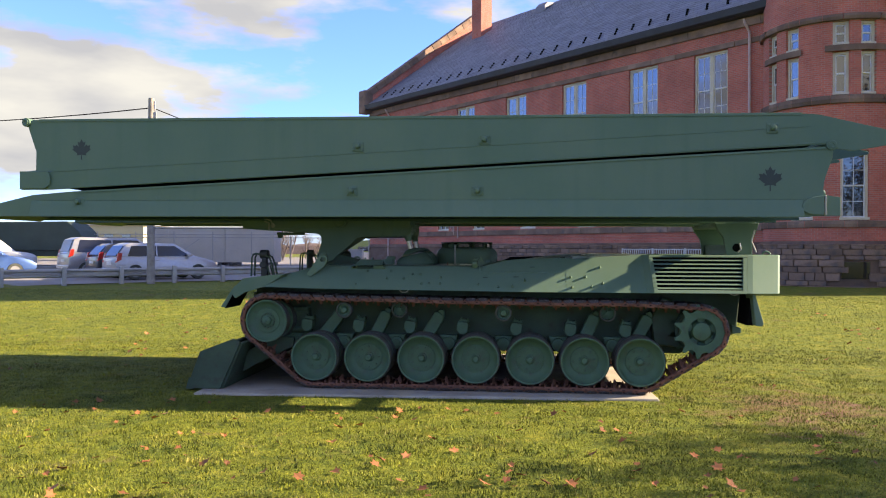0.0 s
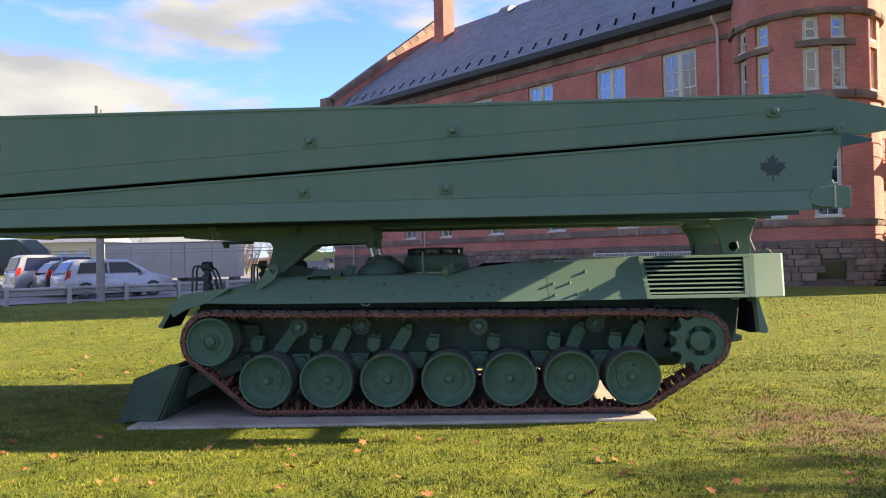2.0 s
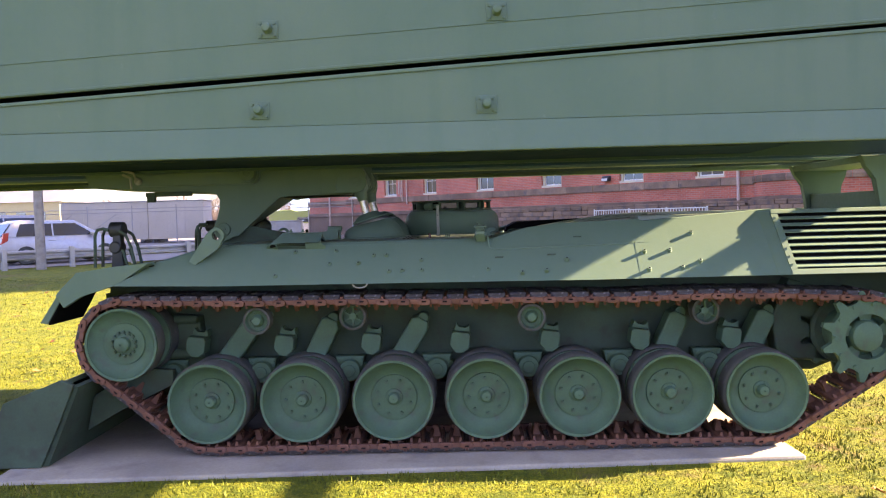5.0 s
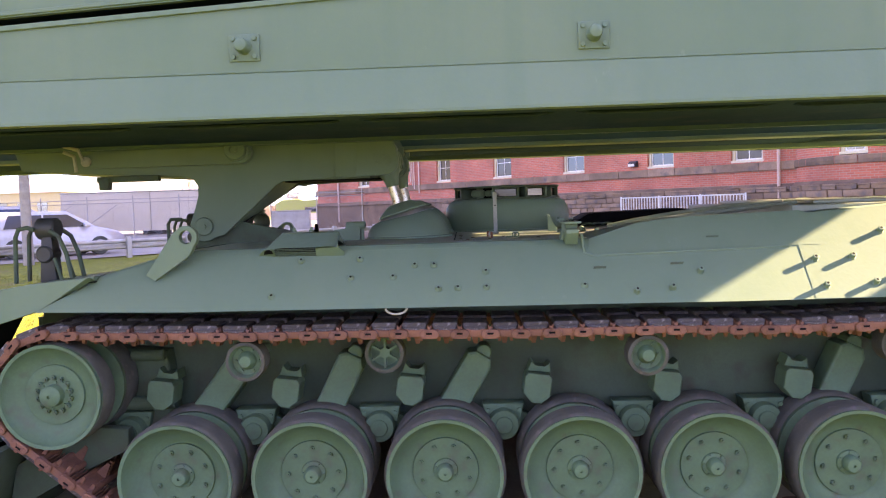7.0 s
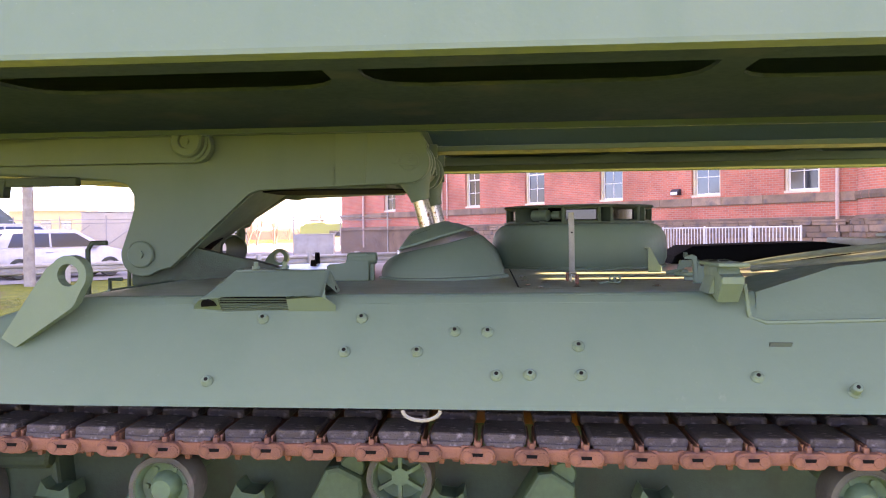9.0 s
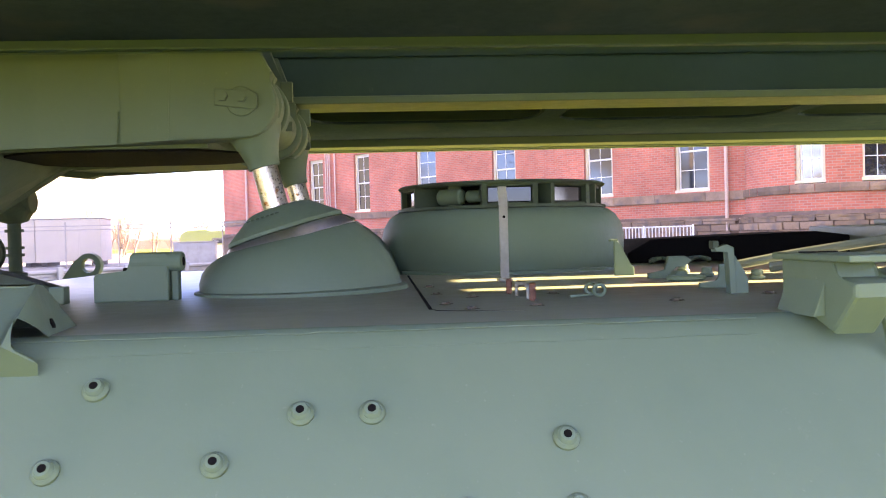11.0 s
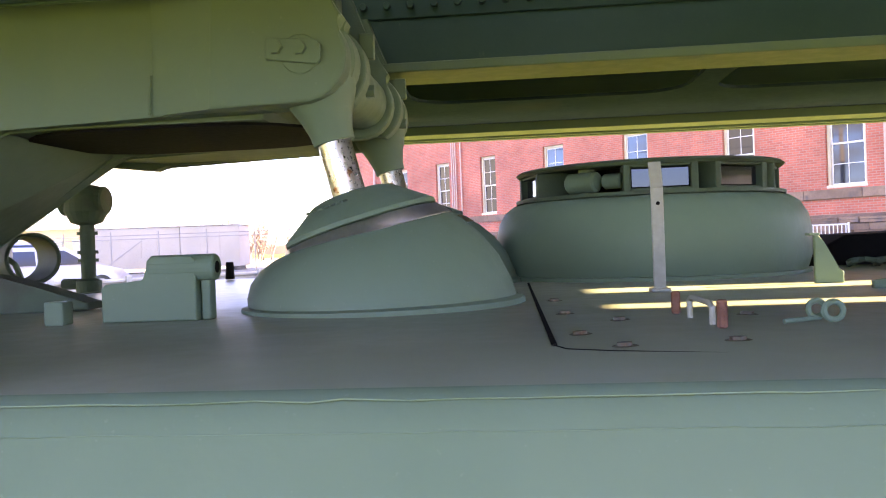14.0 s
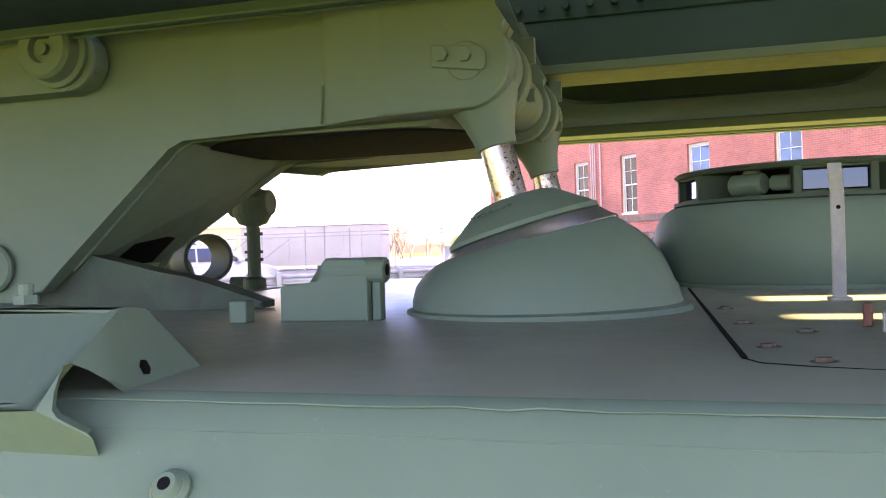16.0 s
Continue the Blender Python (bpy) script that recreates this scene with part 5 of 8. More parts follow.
for y0 in (-0.012, 0.504):           # end connectors bridge to the next link
    prism(bm, arc(0.108, -0.004, 0.024, 90, -90, 6) + arc(0.052, -0.004, 0.024, -90, -270, 6), "y", y0, y0 + 0.034, 0.004)
    for x in (0.049, 0.111):
        cyl(bm, (x, y0 + 0.001 if y0 < 0 else y0 + 0.033, -0.004), "y", 0.0165, -0.004 if y0 < 0 else 0.004, 12, 0.0015)
    box(bm, 0.072, 0.088, y0 + 0.008, y0 + 0.030, 0.018, 0.036, 0.003)
for y0 in (0.243, 0.283):            # guide horns
    prism(bm, [(-0.030, -0.012), (0.030, -0.012), (0.012, -0.095), (-0.008, -0.095)], "y", y0, y0 + 0.022)
for x in (-0.045, 0.02):
    for y0 in (0.06, 0.45):
        prism(bm, [(x, -0.012), (x + 0.025, -0.012), (x + 0.02, -0.05), (x + 0.006, -0.05)], "y", y0, y0 + 0.02)
link = part("track_link", bm, M_RUST, tank)
bm = bmesh.new()
box(bm, -0.066, 0.066, 0.035, 0.225, 0.018, 0.052, 0.010)
box(bm, -0.066, 0.066, 0.315, 0.512, 0.018, 0.052, 0.010)
box(bm, -0.058, 0.058, 0.022, 0.03, -0.008, 0.03, 0.004)
part("rubber_pad", bm, M_PAD, link)
bm = bmesh.new()
for x in (0.08,):
    box(bm, x - 0.016, x + 0.016, -0.0135, -0.0125, -0.005, 0.005)
part("slot", bm, M_BLACK, link)
line = track_line()
first = True
for mirror in (False, True):
    n = len(line)
    for k in range(n):
        a, b = line[k - 1], line[(k + 1) % n]
        ang = math.degrees(math.atan2(b[1] - a[1], b[0] - a[0]))
        x, z = line[k]
        m = pose(x, far(10.61) - 0.538 if mirror else 10.61, z, 0, -ang, 0)
        if first:
            link.matrix_basis, first = m, False
        else:
            copy_thing(link, m)

# ---- fittings on the deck ----
deck = 1.602
# commander's cupola with its ring of periscopes
CU = (0.35, 12.79)
bm = bmesh.new()
lathe(bm, [(0.478, deck), (0.478, deck + 0.010), (0.468, deck + 0.012), (0.480, deck + 0.05), (0.482, deck + 0.13), (0.472, deck + 0.175), (0.45, deck + 0.210), (0.425, deck + 0.228), (0.40, deck + 0.235), (0, deck + 0.235)], "z", (*CU, 0), 72)
cupola = part("cupola", bm, M_GREEN, tank, smooth=50)
bm = bmesh.new()
lathe(bm, [(0.35, deck + 0.235), (0.415, deck + 0.235), (0.415, deck + 0.245), (0.35, deck + 0.245)], "z", (*CU, 0), 56, closed=True)
lathe(bm, [(0.0, deck + 0.326), (0.405, deck + 0.318), (0.413, deck + 0.326), (0.405, deck + 0.333), (0.0, deck + 0.346)], "z", (*CU, 0), 56)
part("periscope_ring", bm, M_HULL_LOW, cupola, smooth=30)
for k in range(10):
    a = 2 * math.pi * (k + 0.42) / 10
    m = Matrix.Translation((*CU, 0)) @ Matrix.Rotation(a, 4, "Z")
    bm = bmesh.new()
    if k == 6:
        cyl(bm, (0.35, -0.05, deck + 0.280), "y", 0.030, 0.10, 20, 0.006)
        cyl(bm, (0.33, 0.06, deck + 0.280), "y", 0.022, 0.06, 16, 0.004)
        cyl(bm, (0.33, 0.0, deck + 0.231), "z", 0.025, 0.09, 16)
        bm.transform(m)
        part("spotlight", bm, M_GREEN, cupola, smooth=40)
        continue
    box(bm, 0.27, 0.385, -0.095, 0.095, deck + 0.236, deck + 0.253, 0.003)
    box(bm, 0.27, 0.385, -0.095, 0.095, deck + 0.311, deck + 0.324, 0.003)
    for s_ in (-1, 1):
        box(bm, 0.27, 0.39, s_ * 0.09 - 0.010, s_ * 0.09 + 0.010, deck + 0.236, deck + 0.324, 0.003)
    bm.transform(m)
    part("periscope", bm, M_HULL_LOW, cupola)
    bm = bmesh.new()
    box(bm, 0.352, 0.37, -0.078, 0.078, deck + 0.255, deck + 0.308, 0.002)
    bm.transform(m)
    part("periscope_glass", bm, M_GLASS_DARK, cupola)
bm = bmesh.new()
cyl(bm, (*CU, deck + 0.235), "z", 0.265, 0.085, 40)
part("hatch_core", bm, M_BLACK, cupola)

# domed cover of the launching rams, cut aslant, with a cap
for DO in ((-0.350, 11.79), (-0.350, far(11.79))):
    bm = bmesh.new()
    rings = []
    for q in range(56):
        a = 2 * math.pi * q / 56
        ring = []
        top = deck + 0.160 + 0.046 * math.cos(a)
        for r, f in ((0.288, 0.0), (0.286, 0.05), (0.272, 0.075), (0.268, 0.22), (0.252, 0.46), (0.226, 0.67), (0.190, 0.85), (0.155, 0.95), (0.13, 0.96)):
            ring.append(bm.verts.new((DO[0] + 0.012 - 0.036 * f + r * math.cos(a), DO[1] + r * math.sin(a), deck + (top - deck) * f)))
        rings.append(ring)
    for q in range(56):
        A, B = rings[q], rings[(q + 1) % 56]
        for p in range(len(A) - 1):
            bm.faces.new([A[p], A[p + 1], B[p + 1], B[p]])
    dome = part("ram_cover", bm, M_GREEN, tank, smooth=40)
    tilt = Matrix.Translation((DO[0] - 0.030, DO[1], deck + 0.160)) @ Matrix.Rotation(-0.285, 4, "Y") @ Matrix.Diagonal((0.83, 0.83, 1.05, 1))
    bm = bmesh.new()
    lathe(bm, [(0.176, 0.002), (0.196, -0.001), (0.224, -0.026), (0.220, -0.031), (0.176, -0.016)], "z", (0, 0, 0), 56, closed=True)
    bm.transform(tilt)
    part("rim", bm, M_STEEL, dome, "bright worn steel rim", smooth=40)
    bm = bmesh.new()
    lathe(bm, [(0.165, -0.01), (0.172, 0.000), (0.193, 0.004), (0.192, 0.012), (0.105, 0.062), (0.085, 0.067), (0.0, 0.067)], "z", (0, 0, 0), 56)
    bm.transform(tilt)
    part("cap", bm, M_GREEN, dome, smooth=40)
    bm = bmesh.new()
    for k in range(7):
        box(bm, -0.005, 0.005, -0.003, 0.003, 0, 0.003)
        bmesh.ops.translate(bm, verts=bm.verts[-8:], vec=(-0.09 + k * 0.016, -0.125 - k * 0.002, 0.047))
    bm.transform(tilt)
    part("stamped_marks", bm, M_HULL_LOW, dome)

# flat deck: joint of the engine hatch, bolts, brackets and rings
bm = bmesh.new()
prism(bm, [(-0.0275, 11.075), (-0.0215, 11.075), (-0.036, 12.42), (-0.042, 12.42)], "z", deck - 0.004, deck + 0.0022)
tube(bm, [(-0.025, 11.08, deck), (-0.012, 11.045, deck), (0.036, 11.022, deck), (0.14, 10.996, deck - 0.001), (0.22, 10.992, deck - 0.003)], 0.0013, 6)
part("hatch_joint", bm, M_BLACK, tank)


STRETCH = Matrix.Translation((0.024, 10.156, deck)) @ Matrix.Scale(1.075, 4) @ Matrix.Translation((-0.024, -10.156, -deck))


def standing(name, bm, mat=None, label="", spread=True):
    if spread:
        bm.transform(STRETCH)
    return part(name, bm, mat or M_GREEN, tank, label)


bm = bmesh.new()
box(bm, 0.224, 0.250, 11.915, 11.923, deck, deck + 0.225, 0.002)
prism(bm, [(11.915, deck + 0.225), (11.923, deck + 0.225), (11.945, deck + 0.278), (11.937, deck + 0.281)], "x", 0.224, 0.250)
box(bm, 0.216, 0.258, 11.90, 11.94, deck, deck + 0.009, 0.003)
standing("upright_strap", bm, M_PALE, "pale flat steel upright", False)
bm = bmesh.new()
cyl(bm, (0.238, 11.9155, deck + 0.19), "y", 0.0045, -0.001, 10)
standing("strap_hole", bm, M_BLACK, "", False)
for x, y, h in ((0.165, 11.33, 0.032), (0.182, 11.135, 0.034)):
    bm = bmesh.new()
    cyl(bm, (x, y, deck), "z", 0.0065, h, 12, 0.002)
    standing("rusty_pin", bm, M_RUST, "rusty steel pin")
bm = bmesh.new()
tube(bm, [(0.172, 11.27, deck), (0.172, 11.27, deck + 0.024), (0.174, 11.262, deck + 0.029), (0.18, 11.19, deck + 0.026), (0.181, 11.18, deck + 0.021), (0.181, 11.18, deck)], 0.0042, 8)
standing("handle", bm, M_PALE)
bm = bmesh.new()
tube(bm, [(0.322 + 0.011 * math.cos(a), 11.17, deck + 0.014 + 0.011 * math.sin(a)) for a in [2 * math.pi * q / 16 for q in range(16)]], 0.0038, 8, closed=True)
tube(bm, [(0.309 + 0.010 * math.cos(a), 11.19, deck + 0.015 + 0.010 * math.sin(a)) for a in [2 * math.pi * q / 16 for q in range(16)]], 0.0038, 8, closed=True)
tube(bm, [(0.262, 11.165, deck + 0.003), (0.31, 11.18, deck + 0.005)], 0.003, 8)
standing("ring_bolt", bm)
rnd = random.Random(4)
for x, y in ((0.012, 11.18), (0.052, 11.06), (0.181, 11.087), (0.462, 11.107), (0.081, 11.345), (0.009, 11.464), (0.004, 11.749), (0.27, 11.376), (0.693, 11.199)):
    bm = bmesh.new()
    a = rnd.uniform(0, 3)
    lathe(bm, [(0.016, 0.0), (0.013, 0.0012), (0.010, 0.0008)], "z", (0, 0, 0), 14)
    hexbolt(bm, (0, 0, -0.001), "z", 0.0092, 0.0055)
    bm.transform(pose(x, y, deck, rnd.uniform(-4, 4), rnd.uniform(-4, 4), math.degrees(a)))
    standing("deck_bolt", bm, M_BOLT, "", False)
bm = bmesh.new()      # triangular stop in front of the cupola
prism(bm, [(0.602, deck), (0.664, deck), (0.664, deck + 0.026), (0.652, deck + 0.032), (0.622, deck + 0.094), (0.612, deck + 0.108), (0.602, deck + 0.108)], "y", 12.04, 12.052, 0.002)
box(bm, 0.588, 0.612, 12.035, 12.06, deck + 0.108, deck + 0.114, 0.001)
standing("hatch_stop", bm, spread=False)
bm = bmesh.new()
prism(bm, [(0.60, deck), (0.66, deck), (0.66, deck + 0.015), (0.675, deck + 0.03), (0.70, deck + 0.03), (0.72, deck + 0.045), (0.70, deck + 0.058), (0.655, deck + 0.058), (0.648, deck + 0.02), (0.60, deck + 0.014)], "y", 11.72, 11.735, 0.002)
standing("latch_plate", bm)
bm = bmesh.new()
tube(bm, [(0.65 + 0.042 * math.cos(a), 11.58 + 0.028 * math.sin(a), deck + 0.008) for a in [2 * math.pi * q / 20 for q in range(20)]], 0.008, 8, closed=True)
prism(bm, [(0.62, deck), (0.67, deck), (0.66, deck + 0.024), (0.635, deck + 0.024)], "y", 11.60, 11.64, 0.003)
standing("lifting_ring", bm)
for x, y in ((0.76, 11.72), (0.82, 11.55), (0.78, 11.95)):
    bm = bmesh.new()
    cyl(bm, (x, y, deck), "z", 0.014, 0.026, 12, 0.003)
    cyl(bm, (x, y, deck), "z", 0.019, 0.012, 12, 0.003)
    standing("deck_stud", bm)
bm = bmesh.new()      # tall bent bracket
prism(bm, [(0.588, deck + 0.098), (0.614, deck + 0.105), (0.629, deck + 0.098), (0.634, deck), (0.620, deck), (0.617, deck + 0.090), (0.588, deck + 0.090)], "y", 11.22, 11.245, 0.002)
prism(bm, [(0.634, deck), (0.662, deck), (0.662, deck + 0.028), (0.653, deck + 0.048), (0.634, deck + 0.080)], "y", 11.228, 11.235)
standing("bent_bracket", bm, spread=False)
bm = bmesh.new()
prism(bm, [(0.623, deck), (0.70, deck), (0.70, deck + 0.055), (0.672, deck + 0.055), (0.672, deck + 0.024), (0.664, deck + 0.014), (0.623, deck + 0.013)], "y", 11.40, 11.41, 0.002)
standing("angle_bracket", bm, spread=False)
bm = bmesh.new()
box(bm, 0.584, 0.597, 11.222, 11.246, deck + 0.096, deck + 0.113, 0.002)
standing("bracket_tip", bm, M_HULL_LOW, spread=False)
# long dark cover at the far side of the deck
bm = bmesh.new()
prism(bm, [(0.90, deck), (0.92, deck + 0.045), (1.02, deck + 0.10), (1.75, deck + 0.118), (1.93, deck + 0.095), (1.98, deck)], "y", 12.95, 13.45, 0.01)
standing("long_deck_cover", bm, M_BLACK, "long low black cover", False)
bm = bmesh.new()
for k in range(3):
    tube(bm, [(0.90 + k * 0.07 + 0.04 * math.cos(a), 12.5 + 0.02 * math.sin(2 * a), deck + 0.012 + 0.014 * abs(math.sin(a))) for a in [2 * math.pi * q / 14 for q in range(14)]], 0.007, 8, closed=True)
standing("tow_chain", bm, M_HULL_LOW, "dark green chain links lying on the deck")
bm = bmesh.new()
tube(bm, [(0.95, 11.95, deck + 0.02), (1.1, 11.9, deck + 0.05), (1.3, 11.8, deck + 0.085), (1.6, 11.65, deck + 0.125), (1.9, 11.5, deck + 0.145)], 0.014, 8)
tube(bm, [(0.95, 11.75, deck + 0.02), (1.15, 11.6, deck + 0.05), (1.4, 11.45, deck + 0.09), (1.9, 11.3, deck + 0.14)], 0.014, 8)
standing("tow_cable", bm, M_DECK)
# hinge block and stub in front of the dome
bm = bmesh.new()
prism(bm, [(-0.808, deck), (-0.632, deck), (-0.632, deck + 0.108), (-0.640, deck + 0.115), (-0.712, deck + 0.117), (-0.722, deck + 0.110), (-0.724, deck + 0.076), (-0.730, deck + 0.071), (-0.800, deck + 0.069), (-0.808, deck + 0.062)], "y", 11.53, 11.575, 0.004)
cyl(bm, (-0.722, 11.552, deck + 0.094), "x", 0.024, 0.122, 20, 0.003)
box(bm, -0.629, -0.612, 11.545, 11.575, deck, deck + 0.09, 0.003)
standing("hinge_block", bm, spread=False)
bm = bmesh.new()
cyl(bm, (-0.5992, 11.552, deck + 0.094), "x", 0.011, -0.004, 14)
standing("hinge_bore", bm, M_BLACK, spread=False)
bm = bmesh.new()
box(bm, -0.902, -0.866, 11.505, 11.54, deck, deck + 0.042, 0.003)
standing("stub_block", bm, spread=False)
for x, y, h in ((-1.229, 13.09, 0.038), (-1.30, 13.51, 0.075)):
    bm = bmesh.new()
    cyl(bm, (x, y, deck), "z", 0.02, h, 12, 0.003, r2=0.016)
    standing("dark_stud", bm, M_BLACK, spread=False)
M_HEADLAMP = paint("dark_lamp_paint", (0.028, 0.034, 0.032), None, 0.55, 0.0, 5.0, 60.0, 0.05)
# headlamps in their tube cages, both sides
for y in (10.98, far(10.98)):
    bm = bmesh.new()
    for x0, x1 in ((-2.52, -2.19),):
        for dy in (-0.07, 0.07):
            tube(bm, [(x0, y + dy, 1.44), (x0 + 0.01, y + dy, 1.70), (x0 + 0.03, y + dy, 1.745), (x0 + 0.08, y + dy, 1.755), (x0 + 0.12, y + dy, 1.74)], 0.013, 8)
            tube(bm, [(x1, y + dy, 1.44), (x1 - 0.03, y + dy, 1.60), (x1 - 0.07, y + dy, 1.70), (x1 - 0.12, y + dy, 1.735)], 0.013, 8)
            tube(bm, [(x1 - 0.06, y + dy, 1.44), (x1 - 0.10, y + dy, 1.58)], 0.011, 8)
    cage = part("lamp_cage", bm, M_HULL_LOW, tank)
    bm = bmesh.new()
    cyl(bm, (-2.41, y, 1.745), "x", 0.062, 0.115, 24, 0.008)
    prism(bm, [(-2.40, 1.44), (-2.30, 1.44), (-2.32, 1.70), (-2.38, 1.70)], "y", y - 0.04, y + 0.04, 0.008)
    cyl(bm, (-2.36, y - 0.06, 1.60), "y", 0.05, 0.12, 20, 0.01)
    part("headlamp", bm, M_HEADLAMP, cage, "dark drum headlamp", smooth=40)
# lamp on a swivel post at the far side of the bow
bm = bmesh.new()
lathe(bm, [(0.0, 0.345), (0.045, 0.335), (0.075, 0.30), (0.078, 0.24), (0.055, 0.20), (0.026, 0.19), (0.026, 0.06), (0.045, 0.05), (0.045, 0.0), (0.0, 0.0)], "z", (-1.65, 13.0, deck - 0.02), 20)
for v in bm.verts:
    if v.co.z > deck + 0.1:
        v.co.z += 0.066
for z in (0.20, 0.13, 0.10):
    cyl(bm, (-1.65, 13.0, deck + z), "z", 0.036, 0.012, 16)
cyl(bm, (-1.74, 13.0, deck + 0.325), "x", 0.052, 0.17, 18, 0.006)
tube(bm, [(-1.75, 13.0, deck + 0.02), (-1.65, 13.0, deck + 0.02)], 0.02, 8)
standing("swivel_lamp", bm, M_HULL_LOW, "small lamp on a swivel post", False)
# dozer blade at the bow; its shade is put into the darker paint
bm = bmesh.new()
prism(bm, [(-3.24, -0.048), (-3.05, 0.45), (-2.60, 0.62), (-2.50, 0.58), (-2.62, 0.30), (-2.78, -0.045)], "y", 10.42, 10.46, 0.004)
prism(bm, [(-3.24, -0.048), (-3.05, 0.45), (-2.60, 0.62), (-2.50, 0.58), (-2.62, 0.30), (-2.78, -0.045)], "y", far(10.46), far(10.42), 0.004)
prism(bm, [(-3.22, -0.045), (-3.04, 0.44), (-2.58, 0.61), (-2.56, 0.58), (-3.01, 0.41), (-3.18, -0.045)], "y", 10.461, far(10.461))
prism(bm, [(-2.80, -0.045), (-2.64, 0.30), (-2.52, 0.57), (-2.48, 0.56), (-2.60, 0.28), (-2.74, -0.045)], "y", 10.461, far(10.461))
blade = part("dozer_blade", bm, M_HULL_LOW, tank)
for y in (10.9, 11.6, far(11.6), far(10.9)):
    bm = bmesh.new()
    prism(bm, [(-2.62, 0.12), (-2.56, 0.40), (-2.2, 0.62), (-1.9, 0.60), (-1.9, 0.48), (-2.3, 0.3)], "y", y - 0.04, y + 0.04, 0.01)
    part("push_arm", bm, M_HULL_LOW, blade)
bm = bmesh.new()
prism(bm, [(-3.245, -0.052), (-3.14, -0.052), (-3.10, 0.09), (-3.205, 0.09)], "y", 10.415, far(10.415))
part("cutting_edge", bm, M_HULL_LOW, blade)
# rear lugs
bm = bmesh.new()
tube(bm, [(4.48 + 0.05 * math.cos(a), 11.2, 1.76 + 0.05 * math.sin(a)) for a in [math.pi * (-0.6 + 1.6 * q / 12) for q in range(13)]] + [(4.39, 11.2, 1.66)], 0.012, 8)
standing("rear_hook", bm, spread=False)
bm = bmesh.new()
prism(bm, [(3.98, 0.72), (4.10, 0.74), (4.10, 0.80), (3.98, 0.84)], "y", 10.97, 11.26, 0.01)
standing("towing_clevis", bm, spread=False)

# ---- launching arm ----
boom = [(-0.50, 2.42), (-0.445, 2.26), (-0.40, 2.19)] + arc(-0.485, 2.11, 0.094, 40, -80, 8) + [(-1.16, 2.003), (-1.20, 1.985)]
leg = [(-1.50, 1.712), (-1.56, 1.655)] + arc(-1.69, 1.715, 0.098, -40, -190, 10) + [(-1.745, 1.84), (-1.715, 1.92), (-1.715, 1.985), (-1.745, 2.035), (-1.82, 2.06)]
tail = [(-2.9, 2.12), (-3.0, 2.42)]
def deeper(pts):
    """The same outline as seen on a plate that lies further in."""
    return [(-0.09 + (x + 0.09) * 1.02, 1.8 + (z - 1.8) * 1.02) if x < -0.6 else (x, z) for x, z in pts]


for y0, y1, o in ((11.801, 11.85, deeper(boom + leg + tail)), (12.33, 12.38, boom + [(-1.60, 1.745), (-1.63, 1.70)] + leg[2:] + tail), (far(11.80), far(11.74), boom + [(-1.82, 2.06)] + tail)):
    bm = bmesh.new()
    prism(bm, o, "y", y0, y1, 0.006)
    part("arm_plate", bm, M_GREEN, tank)
bm = bmesh.new()
prism(bm, boom[:-2] + [(-0.68, 2.012), (-0.66, 2.42)], "y", 11.74, 11.80, 0.006)
prism(bm, [(-0.665, 11.742), (-0.82, 11.80), (-0.665, 11.80)], "z", 2.014, 2.42)
part("arm_cheek", bm, M_GREEN, tank)
bm = bmesh.new()
tube(bm, [(-0.83, 11.798, 2.016), (-0.825, 11.798, 2.10)], 0.004, 6)
part("weld_bead", bm, M_GREEN, tank)
bm = bmesh.new()
prism(bm, [(-0.60, 2.005), (-0.60, 2.03), (-2.9, 2.15), (-2.9, 2.12), (-1.16, 2.006)], "y", 11.851, far(11.80))
part("arm_floor", bm, M_GREEN, tank)
bm = bmesh.new()
prism(bm, [(-1.20, 2.004), (-1.24, 2.004), (-1.56, 1.722), (-1.53, 1.70)], "y", 11.851, 12.329, taper=[(-1.185, 2.004), (-1.225, 2.004), (-1.64, 1.735), (-1.61, 1.715)])
web = part("leg_web", bm, M_GREEN, tank)
# solid black wedge; the opening's shade is put into its colour
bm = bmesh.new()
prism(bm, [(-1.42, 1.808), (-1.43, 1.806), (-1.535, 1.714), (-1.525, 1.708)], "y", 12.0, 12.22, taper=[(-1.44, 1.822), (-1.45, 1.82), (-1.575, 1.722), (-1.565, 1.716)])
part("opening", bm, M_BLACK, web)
bm = bmesh.new()
prism(bm, [(-0.62, 2.03), (-0.52, 2.25), (-0.52, 2.4), (-2.9, 2.4), (-2.9, 2.38), (-0.64, 2.36)], "y", 11.851, far(11.801))
part("arm_roof", bm, M_GREEN, tank)
# solid black pad stands in for the shade inside the slot
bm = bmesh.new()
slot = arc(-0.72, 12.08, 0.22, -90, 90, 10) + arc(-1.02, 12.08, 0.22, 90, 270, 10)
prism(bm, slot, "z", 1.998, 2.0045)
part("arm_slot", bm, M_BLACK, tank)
# side link with its pins
bm = bmesh.new()
ob_ = [(-2.45, 2.125)] + arc(-1.44, 2.20, 0.075, -95, 95, 12) + [(-2.45, 2.215)] + arc(-2.47, 2.17, 0.045, 90, 270, 6)
prism(bm, ob_, "y", 11.735, 11.795, 0.008)
lk = part("side_link", bm, M_GREEN, tank)
bm = bmesh.new()
lathe(bm, [(0.082, 0.0), (0.082, -0.012), (0.072, -0.018), (0.070, -0.050), (0.062, -0.060), (0.034, -0.060), (0.030, -0.046), (0.014, -0.046), (0.014, -0.058), (0, -0.058)], "y", (-1.46, 11.735, 2.215), 32)
part("pin", bm, M_GREEN, lk, smooth=30)
bm = bmesh.new()
